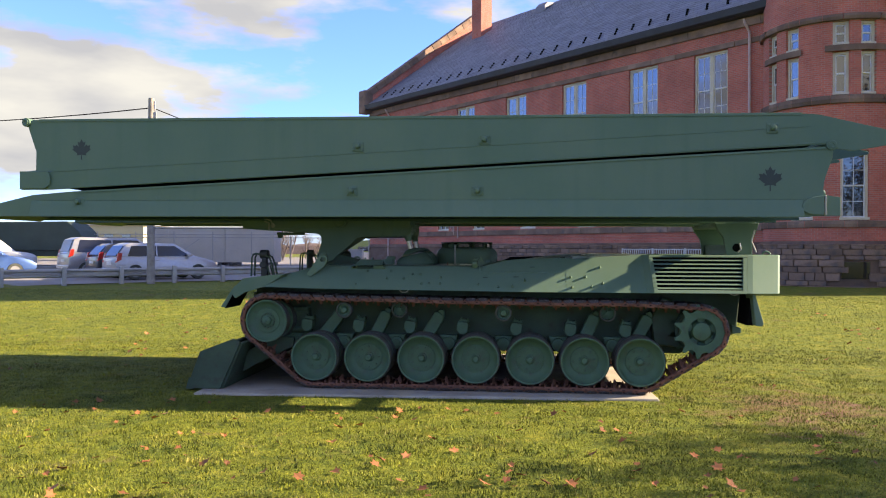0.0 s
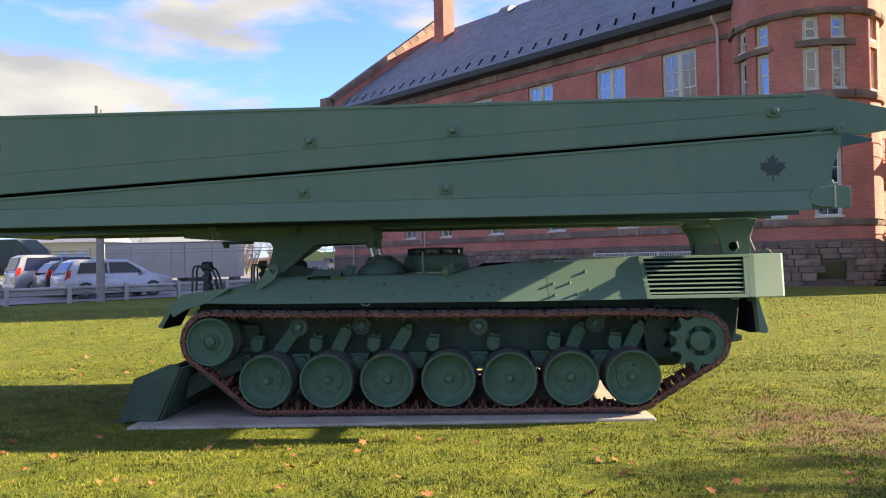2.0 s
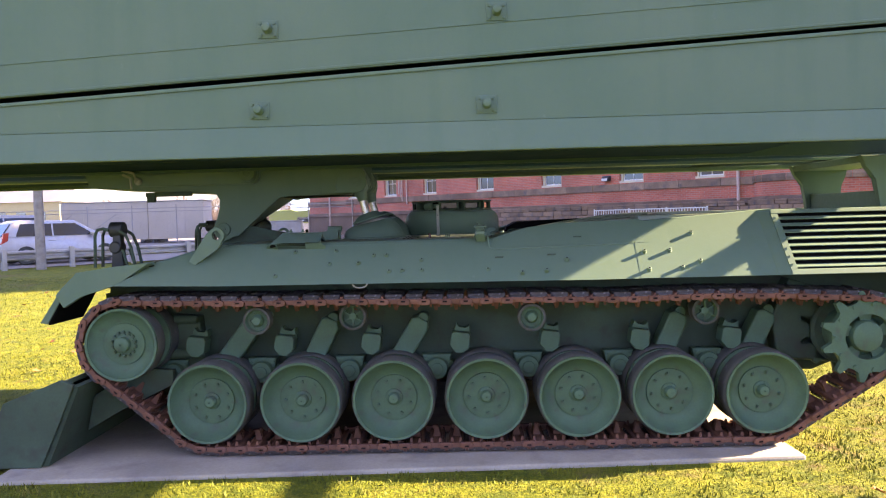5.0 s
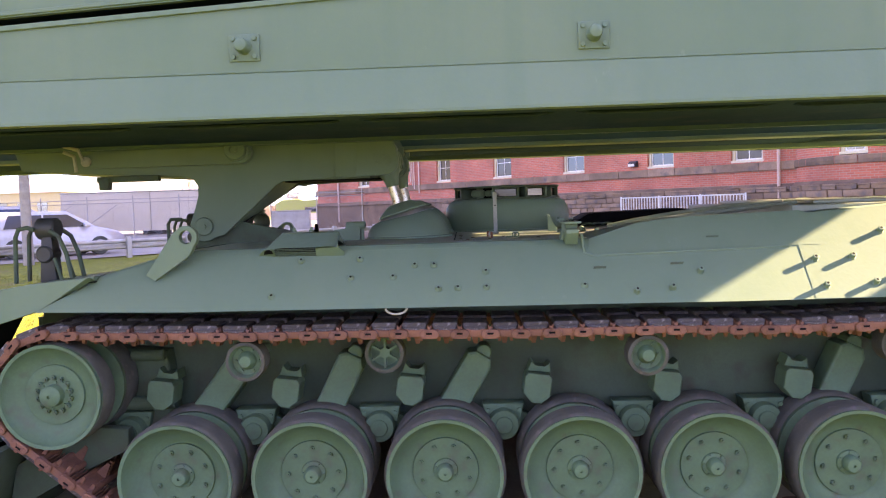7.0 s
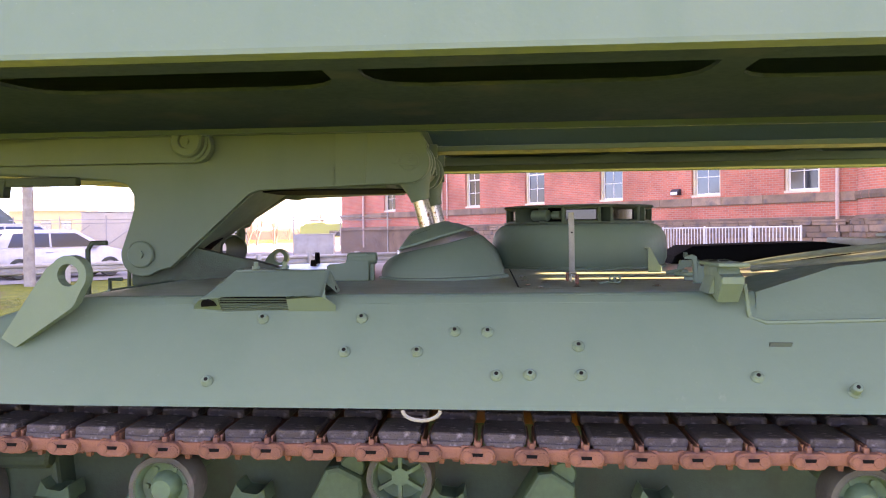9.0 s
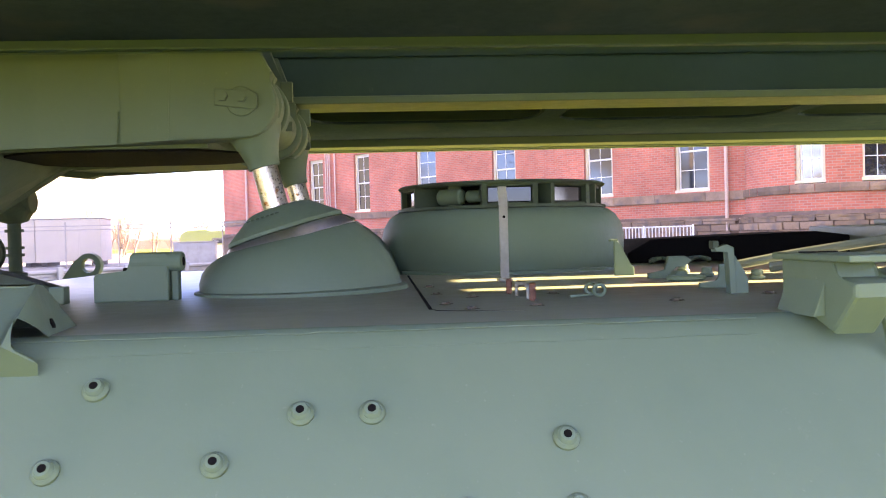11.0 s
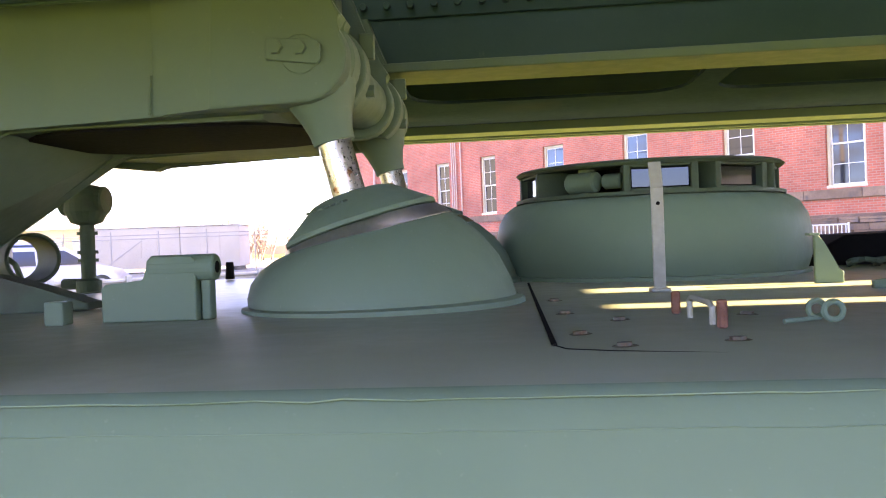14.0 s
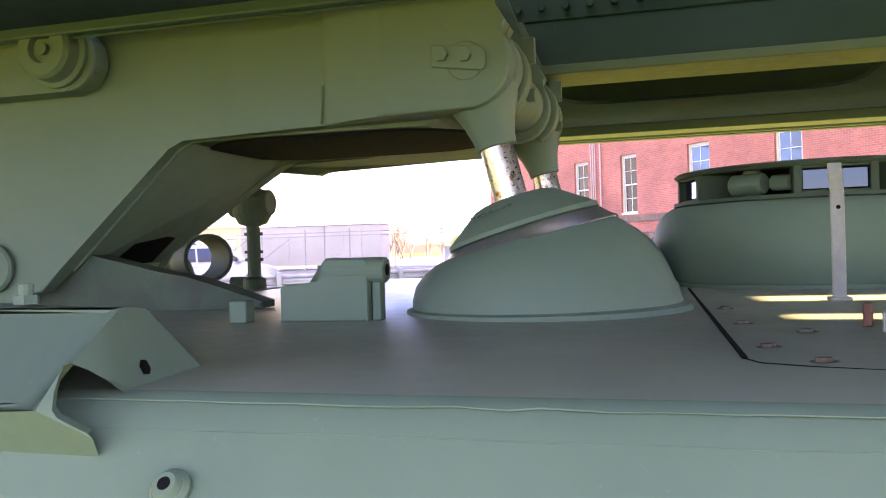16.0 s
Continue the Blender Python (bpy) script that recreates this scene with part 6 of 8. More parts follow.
lathe(bm, [(0.03, 0.0), (0.034, -0.02), (0.02, -0.03), (0, -0.03)], "y", (-2.47, 11.735, 2.17), 18)
tube(bm, [(-2.45, 11.64, 2.17), (-2.47, 11.62, 2.24), (-2.60, 11.62, 2.28)], 0.012, 8)
tube(bm, [(-2.50, 11.64, 2.10), (-2.50, 11.62, 2.20), (-2.56, 11.60, 2.23)], 0.012, 8)
part("rod_end", bm, M_PALE, lk)
bm = bmesh.new()
box(bm, -2.42, -2.0, 11.75, 11.80, 2.03, 2.07, 0.006)
prism(bm, [(-2.40, 1.98), (-2.34, 1.98), (-2.33, 2.06), (-2.41, 2.06)], "y", 11.74, 11.80, 0.004)
part("stop_lug", bm, M_HULL_LOW, tank)
# pivot in its bearing block
bm = bmesh.new()
cyl(bm, (-1.722, 11.80, 1.715), "y", 0.062, -0.02, 28, 0.006)
hexbolt(bm, (-1.722, 11.78, 1.715), "y", 0.02, -0.014)
cyl(bm, (-1.722, 11.80, 1.715), "y", 0.05, 0.3, 24)
part("pivot_pin", bm, M_GREEN, tank, smooth=40)
bm = bmesh.new()
prism(bm, [(-1.80, 1.57), (-1.02, 1.604), (-1.02, 1.620), (-1.13, 1.655), (-1.22, 1.681), (-1.30, 1.695), (-1.52, 1.748), (-1.62, 1.78), (-1.74, 1.78), (-1.80, 1.70)], "y", 11.86, 11.93, 0.006)
prism(bm, [(-1.80, 1.57), (-1.38, 1.59), (-1.50, 1.622), (-1.72, 1.672), (-1.80, 1.672)], "y", far(11.90), far(11.82), 0.006)
prism(bm, [(-1.80, 1.55), (-1.36, 1.59), (-1.50, 1.616), (-1.80, 1.640)], "y", 11.931, far(11.901))
part("bearing_block", bm, M_HULL_LOW, tank)
bm = bmesh.new()
lathe(bm, [(0.074, 0.0), (0.078, 0.004), (0.078, 0.22), (0.066, 0.22), (0.066, 0.004), (0.070, 0.0)], "y", (0, -0.05, 0), 32, closed=True)
bm.transform(Matrix.Translation((-1.535, 12.46, 1.722)) @ Matrix.Rotation(radians(46), 4, "Z"))
part("bearing_tube", bm, M_HULL_LOW, tank, smooth=40)
bm = bmesh.new()
tube(bm, [(-1.95, 11.75, 1.52), (-1.95, 11.75, 1.74), (-1.93, 11.75, 1.77), (-1.86, 11.75, 1.77)], 0.012, 8)
tube(bm, [(-1.90, 11.85, 1.53), (-1.90, 11.85, 1.60), (-1.84, 11.85, 1.60)], 0.010, 8)
part("guard_bar", bm, M_HULL_LOW, tank)
# the two rams with chromed rods
for y0 in (11.83, far(11.83)):
    m = Matrix.Translation((-0.355, y0, 1.60)) @ Matrix.Rotation(-0.245, 4, "Y")
    bm = bmesh.new()
    lathe(bm, [(0.036, 0.0), (0.036, 0.5)], "z", (0, 0, 0), 28)
    bm.transform(m)
    rod = part("ram_rod", bm, M_CHROME, tank, "chromed ram rod with rust specks", smooth=40)
    bm = bmesh.new()
    lathe(bm, [(0.034, 0.352), (0.044, 0.354), (0.046, 0.375), (0.056, 0.41), (0.076, 0.455), (0.086, 0.51), (0.0, 0.56)], "z", (0, 0, 0), 24)
    bm.transform(m)
    cyl(bm, (-0.478, y0 - 0.028, 2.115), "y", 0.092, 0.075, 32, 0.008)
    part("ram_eye", bm, M_GREEN, rod, smooth=40)
bm = bmesh.new()
cyl(bm, (-0.478, 11.88, 2.115), "y", 0.072, 0.64, 32, 0.004)
part("cross_tube", bm, M_GREEN, tank, smooth=40)
for y0 in (11.90, 12.42):
    bm = bmesh.new()
    prism(bm, arc(-0.478, 2.115, 0.098, 50, -60, 10) + [(-0.52, 2.05), (-0.54, 2.20)], "y", y0, y0 + 0.06, 0.006)
    box(bm, -0.41, -0.375, y0 + 0.075, y0 + 0.095, 2.15, 2.21, 0.003)
    hexbolt(bm, (-0.40, y0 + 0.10, 2.08), "x", 0.016, 0.02)
    part("tube_clamp", bm, M_GREEN, tank)
bm = bmesh.new()
cyl(bm, (-0.484, 11.742, 2.113), "y", 0.040, -0.005, 32, 0.002)
prism(bm, [(-0.551, 2.103), (-0.447, 2.089), (-0.440, 2.096), (-0.440, 2.128), (-0.450, 2.138), (-0.551, 2.147)], "y", 11.725, 11.7365, 0.002)
for x, z in ((-0.529, 2.125), (-0.481, 2.121)):
    hexbolt(bm, (x, 11.725, z), "y", 0.0145, -0.012)
part("lock_plate", bm, M_GREEN, tank)
# rear rest for the folded bridge
bm = bmesh.new()
for y0, y1 in ((11.42, 11.50), (far(11.50), far(11.42))):
    prism(bm, [(3.86, 2.20), (3.90, 2.10), (3.99, 2.0), (4.02, 1.74), (4.36, 1.74), (4.36, 1.98), (4.42, 2.10), (4.45, 2.20)], "y", y0, y1, 0.01)
box(bm, 3.88, 4.44, 11.501, far(11.501), 2.14, 2.20, 0.01)
box(bm, 4.05, 4.34, 11.501, far(11.501), 1.74, 1.90, 0.01)
rest = part("bridge_rest", bm, M_GREEN, tank)
bm = bmesh.new()
cyl(bm, (4.15, 11.42, 1.86), "y", 0.055, -0.01, 24)
part("hole", bm, M_BLACK, rest)
bm = bmesh.new()
tube(bm, [(4.18, 11.38, 1.92), (4.20, 11.38, 1.84), (4.16, 11.38, 1.80)], 0.012, 8)
tube(bm, [(4.38, 11.38, 2.10), (4.34, 11.38, 1.95), (4.40, 11.38, 1.80)], 0.010, 8)
part("lock_pin", bm, M_STEEL, rest, "bright lock pin")

# ---- the two folded bridge halves ----
SLOPE = (3.09 - 2.585) / (4.91 + 4.73)


def seam(x):
    return 2.585 + (x + 4.73) * SLOPE


low_out = [(-6.15, 2.245), (4.70, 2.230), (4.74, 2.245), (5.06, 2.245), (5.06, 2.47), (4.90, 2.49), (4.85, 2.53), (4.86, 2.66), (4.91, 2.80), (4.965, 2.95), (4.97, 3.05), (4.90, 3.085), (-4.73, 2.575), (-5.29, 2.53), (-5.77, 2.42), (-6.15, 2.29)]
up_out = [(-5.06, 2.600), (4.90, 3.117), (5.0, 3.06), (5.20, 3.03), (5.98, 3.155), (5.98, 3.19), (4.80, 3.475), (4.6, 3.49), (-5.29, 3.535), (-5.36, 3.50), (-5.35, 3.44), (-5.29, 3.26), (-5.23, 3.11), (-5.235, 2.855), (-5.45, 2.84), (-5.45, 2.60)]
TREADS = ((10.20, 11.70), (far(11.70), far(10.20)))


def lug(parent, x, y, z, up):
    bm = bmesh.new()
    box(bm, x - 0.072, x + 0.072, y - 0.012, y, z - 0.062, z + 0.062, 0.004)
    for sx in (-0.05, 0.05):
        for sz in (-0.042, 0.042):
            cyl(bm, (x + sx, y - 0.012, z + sz), "y", 0.012, -0.014, 10, 0.002)
    lathe(bm, [(0.036, -0.012), (0.034, -0.06), (0.028, -0.085), (0.018, -0.09), (0.0, -0.09)], "y", (x, y, z + 0.004), 20)
    part("lug", bm, M_GREEN, parent, smooth=35)


LEAF = [(0, 1.0), (-0.19, 0.66), (-0.40, 0.76), (-0.26, 0.26), (-0.50, 0.48), (-0.58, 0.36), (-0.88, 0.42), (-0.78, 0.12), (-0.92, 0.02), (-0.42, -0.36), (-0.46, -0.55), (-0.04, -0.48), (-0.05, -0.95)]


def leaf(parent, x, y, z, size):
    bm = bmesh.new()
    o = LEAF + [(-a, b) for a, b in LEAF[::-1][:-1]]
    vs = [bm.verts.new((x + a * size, y, z + b * size)) for a, b in o]
    es = [bm.edges.new((vs[q], vs[(q + 1) % len(vs)])) for q in range(len(vs))]
    bmesh.ops.triangle_fill(bm, use_beauty=True, edges=es)
    ext = bmesh.ops.extrude_face_region(bm, geom=bm.faces[:])
    bmesh.ops.translate(bm, verts=[g for g in ext["geom"] if isinstance(g, bmesh.types.BMVert)], vec=(0, -0.002, 0))
    part("painted_leaf", bm, M_LEAF_MARK, parent, "dark green painted maple leaf")


lower = thing("bridge_half", "green folding bridge half lying on the tank", "bridge", "folded bridge halves")
upper = thing("bridge_half", "green folding bridge half turned over on the other one", "bridge", "folded bridge halves")
for half, outl, flange_z, is_low in ((lower, low_out, 2.215, True), (upper, up_out, 3.50, False)):
    for t, (ya, yb) in enumerate(TREADS):
        for w, (y0, y1) in enumerate(((ya, ya + 0.03), (yb - 0.03, yb))):
            bm = bmesh.new()
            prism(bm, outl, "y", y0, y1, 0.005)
            # webs facing the gap get the darker teal that stands in for shade
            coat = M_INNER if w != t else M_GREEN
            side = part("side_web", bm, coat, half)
            if is_low:
                bm = bmesh.new()       # thicker lower strip with a weld bead above it
                sg, yo = (-1, y0) if w == 0 else (1, y1)
                out = 0.060 if (w == 0) == (t == 0) else 0.008
                strip = [(yo + sg * 0.001, 2.455), (yo + sg * 0.004, 2.449), (yo + sg * out, 2.256), (yo + sg * out, 2.242), (yo, 2.240), (yo, 2.455)]
                prism(bm, strip, "x", -5.3, 4.62, taper=[(y, z - 0.014) for y, z in strip])
                tube(bm, [(-5.2, yo + sg * 0.002, 2.460), (4.7, yo + sg * 0.002, 2.445)], 0.004, 6)
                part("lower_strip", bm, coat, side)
                bm = bmesh.new()       # bottom flange
                if t == 1 and w == 0:
                    box(bm, -5.2, 4.7, y0 - 0.205, y0 - 0.001, 2.228, 2.256, 0.004)
                elif w == 0:
                    box(bm, -5.2, 4.7, y0 + 0.031, y0 + 0.16, 2.236, 2.262, 0.004)
                elif t == 0:
                    box(bm, -5.2, 4.7, y1 + 0.001, y1 + 0.035, 2.262, 2.285, 0.004)
                else:
                    box(bm, -5.2, 4.7, y1 - 0.15, y1 - 0.031, 2.262, 2.280, 0.004)
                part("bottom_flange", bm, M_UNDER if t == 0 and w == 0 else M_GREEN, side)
                bm = bmesh.new()       # lip along the seam
                x0, x1 = -4.7, 4.88
                prism(bm, [(x0, seam(x0) - 0.035), (x1, seam(x1) - 0.035), (x1, seam(x1) - 0.010), (x0, seam(x0) - 0.010)], "y", *((y0 - 0.014, y0 - 0.001) if w == 0 else (y1 + 0.001, y1 + 0.014)), 0.003)
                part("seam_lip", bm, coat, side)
            else:
                bm = bmesh.new()
                x0, x1 = -5.0, 4.85
                prism(bm, [(x0, seam(x0) + 0.036), (x1, seam(x1) + 0.036), (x1, seam(x1) + 0.055), (x0, seam(x0) + 0.055)], "y", *((y0 - 0.010, y0 - 0.001) if w == 0 else (y1 + 0.001, y1 + 0.010)), 0.003)
                tube(bm, [(-5.2, y0 - 0.001 if w == 0 else y1 + 0.001, 2.83), (4.7, y0 - 0.001 if w == 0 else y1 + 0.001, 3.33)], 0.005, 6)
                prism(bm, [(-5.2, 3.505), (4.6, 3.465), (4.6, 3.50), (-5.2, 3.54)], "y", *((y0 - 0.012, y0 - 0.001) if w == 0 else (y1 + 0.001, y1 + 0.012)), 0.003)
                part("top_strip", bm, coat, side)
        # deck plate and cross ribs of the treadway
        bm = bmesh.new()
        if is_low:
            prism(bm, [(-6.12, 2.26), (-5.77, 2.40), (-5.29, 2.51), (-4.73, 2.555), (4.88, 3.065), (4.88, 3.03), (-4.7, 2.52), (-5.27, 2.47), (-5.75, 2.36), (-6.1, 2.225)], "y", ya + 0.031, yb - 0.031)
        else:
            prism(bm, [(-5.30, 3.52), (4.6, 3.475), (4.84, 3.455), (4.84, 3.42), (4.6, 3.44), (-5.30, 3.48)], "y", ya + 0.031, yb - 0.031)
        part("deck_plate", bm, M_GREEN, half)
        bm = bmesh.new()
        if is_low:
            # bottom plate set back from the flange; tabs with rounded corners reach across the slots
            edge = ya + 0.575
            o = [(3.0, yb - 0.031), (3.0, edge)]
            for k in range(-2, 6):
                c = 0.575 - 1.11 * k
                o += [(c + 0.05 + r_ * 0.16, edge - 0.16 * (1 - math.sqrt(max(0.0, 1 - (1 - r_) ** 2)))) for r_ in (1.0, 0.6, 0.3, 0.1, 0.0)]
                o += [(c + 0.05, ya + 0.031), (c - 0.05, ya + 0.031)]
                o += [(c - 0.05 - r_ * 0.16, edge - 0.16 * (1 - math.sqrt(max(0.0, 1 - (1 - r_) ** 2)))) for r_ in (0.0, 0.1, 0.3, 0.6, 1.0)]
            o += [(-5.3, edge), (-5.3, yb - 0.031)]
            prism(bm, o if t == 0 else [(a + 0.045, min(b, 13.85)) for a, b in o], "z", 2.262, 2.274)
            if t == 1:       # edge beam along the outer side of the plate
                beam = bmesh.new()
                box(beam, -5.2, 4.7, 13.845, 13.985, 2.222, 2.2615, 0.003)
                part("edge_beam", beam, M_GREEN, half)
        else:
            prism(bm, [(-5.0, 2.64), (4.85, 3.15), (4.85, 3.16), (-5.0, 2.65)], "y", ya + 0.032, yb - 0.032)
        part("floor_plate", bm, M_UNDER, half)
        if is_low:       # unseen beam added at the butt end to bound the hull's sun patch
            bm = bmesh.new()
            box(bm, 4.76, 4.90, ya + 0.031, yb - 0.031, 2.44, 2.56, 0.02)
            part("sun_patch_beam", bm, M_GREEN, half)
# unseen frames added between the treadways to block low sun; slanting slots in two of them pass sun strips to the deck
def slot_y(y, z):
    return y + (z - 1.602) * 0.317


for x in (4.9, 3.7, 2.46, 1.3, 0.1, -1.1, -2.3, -3.5, -4.7):
    edges_ = [lambda z: 11.702]
    if x > 3:
        for y, w_ in ((11.535, 0.09), (11.94, 0.15)):
            edges_ += [lambda z, y=y: slot_y(y, z), lambda z, y=y, w_=w_: slot_y(y, z) + w_]
    edges_ += [lambda z: 12.698]
    mid_z = min(seam(x), 3.06)
    for half, z0, z1 in ((lower, 2.72, mid_z), (upper, mid_z + 0.002, 3.46)):
        if z1 - z0 < 0.05:
            continue
        bm = bmesh.new()
        for q in range(0, len(edges_), 2):
            f, g = edges_[q], edges_[q + 1]
            prism(bm, [(f(z0), z0), (g(z0), z0), (g(z1), z1), (f(z1), z1)], "x", x - 0.01, x + 0.01)
        part("sun_baffle", bm, M_GREEN, half)
# unseen panel added over the gap to cut sky light on the far web
bm = bmesh.new()
box(bm, -5.0, 2.4, 12.15, 12.698, 3.465, 3.48)
part("sky_baffle", bm, M_GREEN, upper)
# row of studs along the inner edge of the far treadway
bm = bmesh.new()
cyl(bm, (0, 0, 0), "y", 0.012, -0.02, 10, 0.002)
stud = None
for k in range(90):
    m = pose(-3.0 + k * 0.075, far(11.70) - 0.012, 2.478)
    if stud is None:
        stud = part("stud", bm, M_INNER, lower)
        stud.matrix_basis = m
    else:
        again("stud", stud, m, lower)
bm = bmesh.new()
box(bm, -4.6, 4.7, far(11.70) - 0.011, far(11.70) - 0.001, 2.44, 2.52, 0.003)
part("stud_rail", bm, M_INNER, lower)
for half, places in ((lower, ((-0.95, 2.565), (0.665, 2.56), (-4.63, 2.43))), (upper, ((-0.87, 3.135), (0.75, 3.205), (4.26, 3.31)))):
    for x, z in places:
        lug(half, x, 10.20, z, True)
leaf(lower, 4.235, 10.1985, 2.695, 0.155)
leaf(upper, -4.60, 10.1985, 3.13, 0.14)
# end pieces
for half, x, z, r in ((upper, -5.37, 3.50, 0.058), (lower, 4.945, 3.10, 0.062)):
    for ya, yb in TREADS:
        bm = bmesh.new()
        cyl(bm, (x, ya - 0.03, z), "y", r, yb - ya + 0.06, 24, 0.006)
        lathe(bm, [(r * 0.62, ya - 0.028), (r * 0.62, ya - 0.042), (r * 0.40, ya - 0.042), (r * 0.36, ya - 0.034), (0, ya - 0.034)], "y", (x, 0, z), 20)
        part("hinge_roller", bm, M_GREEN, half, smooth=40)
for half, pts in ((lower, [(4.62, 2.30), (4.70, 2.26), (4.86, 2.25), (4.86, 2.49), (4.72, 2.47), (4.64, 2.43), (4.60, 2.37)]), (upper, [(-5.45, 2.61), (-5.10, 2.615), (-5.03, 2.66), (-5.02, 2.76), (-5.05, 2.84), (-5.45, 2.845)])):
    bm = bmesh.new()
    prism(bm, pts, "y", 10.165, 10.199, 0.008)
    part("coupling_block", bm, M_GREEN, half)
bm = bmesh.new()
box(bm, 4.862, 4.885, 10.16, 10.199, 2.25, 2.49, 0.004)
part("coupling_edge", bm, M_PALE, lower, "pale bare edge of the coupling")

# ---- crash barrier along the road ----
M_RAILING = M_GALV
barrier = thing("crash_barrier", "galvanised steel crash barrier on posts beside the road", "guardrail", m=pose(*RAIL_A, 0, 0, 0, math.degrees(math.atan2(RAIL_DIR.y, RAIL_DIR.x))))
prof = [(0.0, 0.28), (-0.05, 0.31), (-0.05, 0.36), (0.0, 0.40), (0.0, 0.46), (-0.05, 0.50), (-0.05, 0.55), (0.0, 0.59)]
prof = prof + [(a + 0.012, b) for a, b in prof[::-1]]
for k in range(9):
    bm = bmesh.new()
    x0, x1 = -12 + k * 4.0, -8 + k * 4.0 + 0.05
    z0, z1 = (ground_z(*(RAIL_A + RAIL_DIR * x)) for x in (x0, x1))
    prism(bm, [(a, b + z0) for a, b in prof], "x", x0, x1, taper=[(a - 0.003, b + z1) for a, b in prof])
    part("beam", bm, M_GALV, barrier)
post = None
for k in range(19):
    x = -12 + k * 2.0
    z = ground_z(*(RAIL_A + RAIL_DIR * x))
    if post is None:
        bm = bmesh.new()
        box(bm, -0.07, 0.07, -0.19, -0.055, -0.2, 0.66, 0.008)
        post = part("post", bm, M_GALV, barrier)
        post.matrix_basis = pose(x, 0, z)
    else:
        again("post", post, pose(x, 0, z), barrier)

# ---- utility pole and wires ----
upole = thing("utility_pole", "weathered wooden utility pole by the road", "utility pole", m=pose(-12.54, 28.75, 0.4))
bm = bmesh.new()
lathe(bm, [(0.145, 0.0), (0.125, 5.0), (0.105, 7.0), (0.0, 7.02)], "z", (0, 0, 0), 16)
part("shaft", bm, M_WOODPOLE, upole, smooth=40)
bm = bmesh.new()
cyl(bm, (0.13, 0, 6.55), "z", 0.03, 0.35, 10)
box(bm, 0.08, 0.2, -0.04, 0.04, 6.2, 6.5, 0.01)
part("insulator", bm, M_GALV, upole)


def sagging(name, a, b, sag, r, label):
    bm = bmesh.new()
    a, b = Vector(a), Vector(b)
    tube(bm, [a.lerp(b, q / 16) - Vector((0, 0, sag * 4 * (q / 16) * (1 - q / 16))) for q in range(17)], r, 5)
    tagged(part(name, bm, M_BLACK), label, "cable")


sagging("overhead_cable", (-12.5, 28.75, 7.05), (-40.0, 38.0, 8.6), 0.5, 0.022, "black overhead cable strung from the utility pole")
sagging("overhead_cable", (-12.5, 28.75, 7.05), (-6.5, 44.5, 6.4), 0.5, 0.018, "black service cable running to the brick building")

# ---- parked cars ----
def car_paint(name, c):
    m = plain(name, c, 0.35, 0.35)
    m.node_tree.nodes["Principled BSDF"].inputs["Coat Weight"].default_value = 0.8
    return m


M_SILVER, M_GREYCAR, M_BLUECAR, M_DARKCAR = car_paint("silver_car_paint", (0.46, 0.45, 0.44)), car_paint("grey_car_paint", (0.36, 0.355, 0.35)), car_paint("blue_car_paint", (0.05, 0.12, 0.32)), car_paint("dark_car_paint", (0.03, 0.03, 0.035))
M_TAIL = plain("red_tail_lamp", (0.55, 0.03, 0.02), 0.2)
M_PLASTIC = plain("dark_plastic", (0.03, 0.03, 0.033), 0.6)


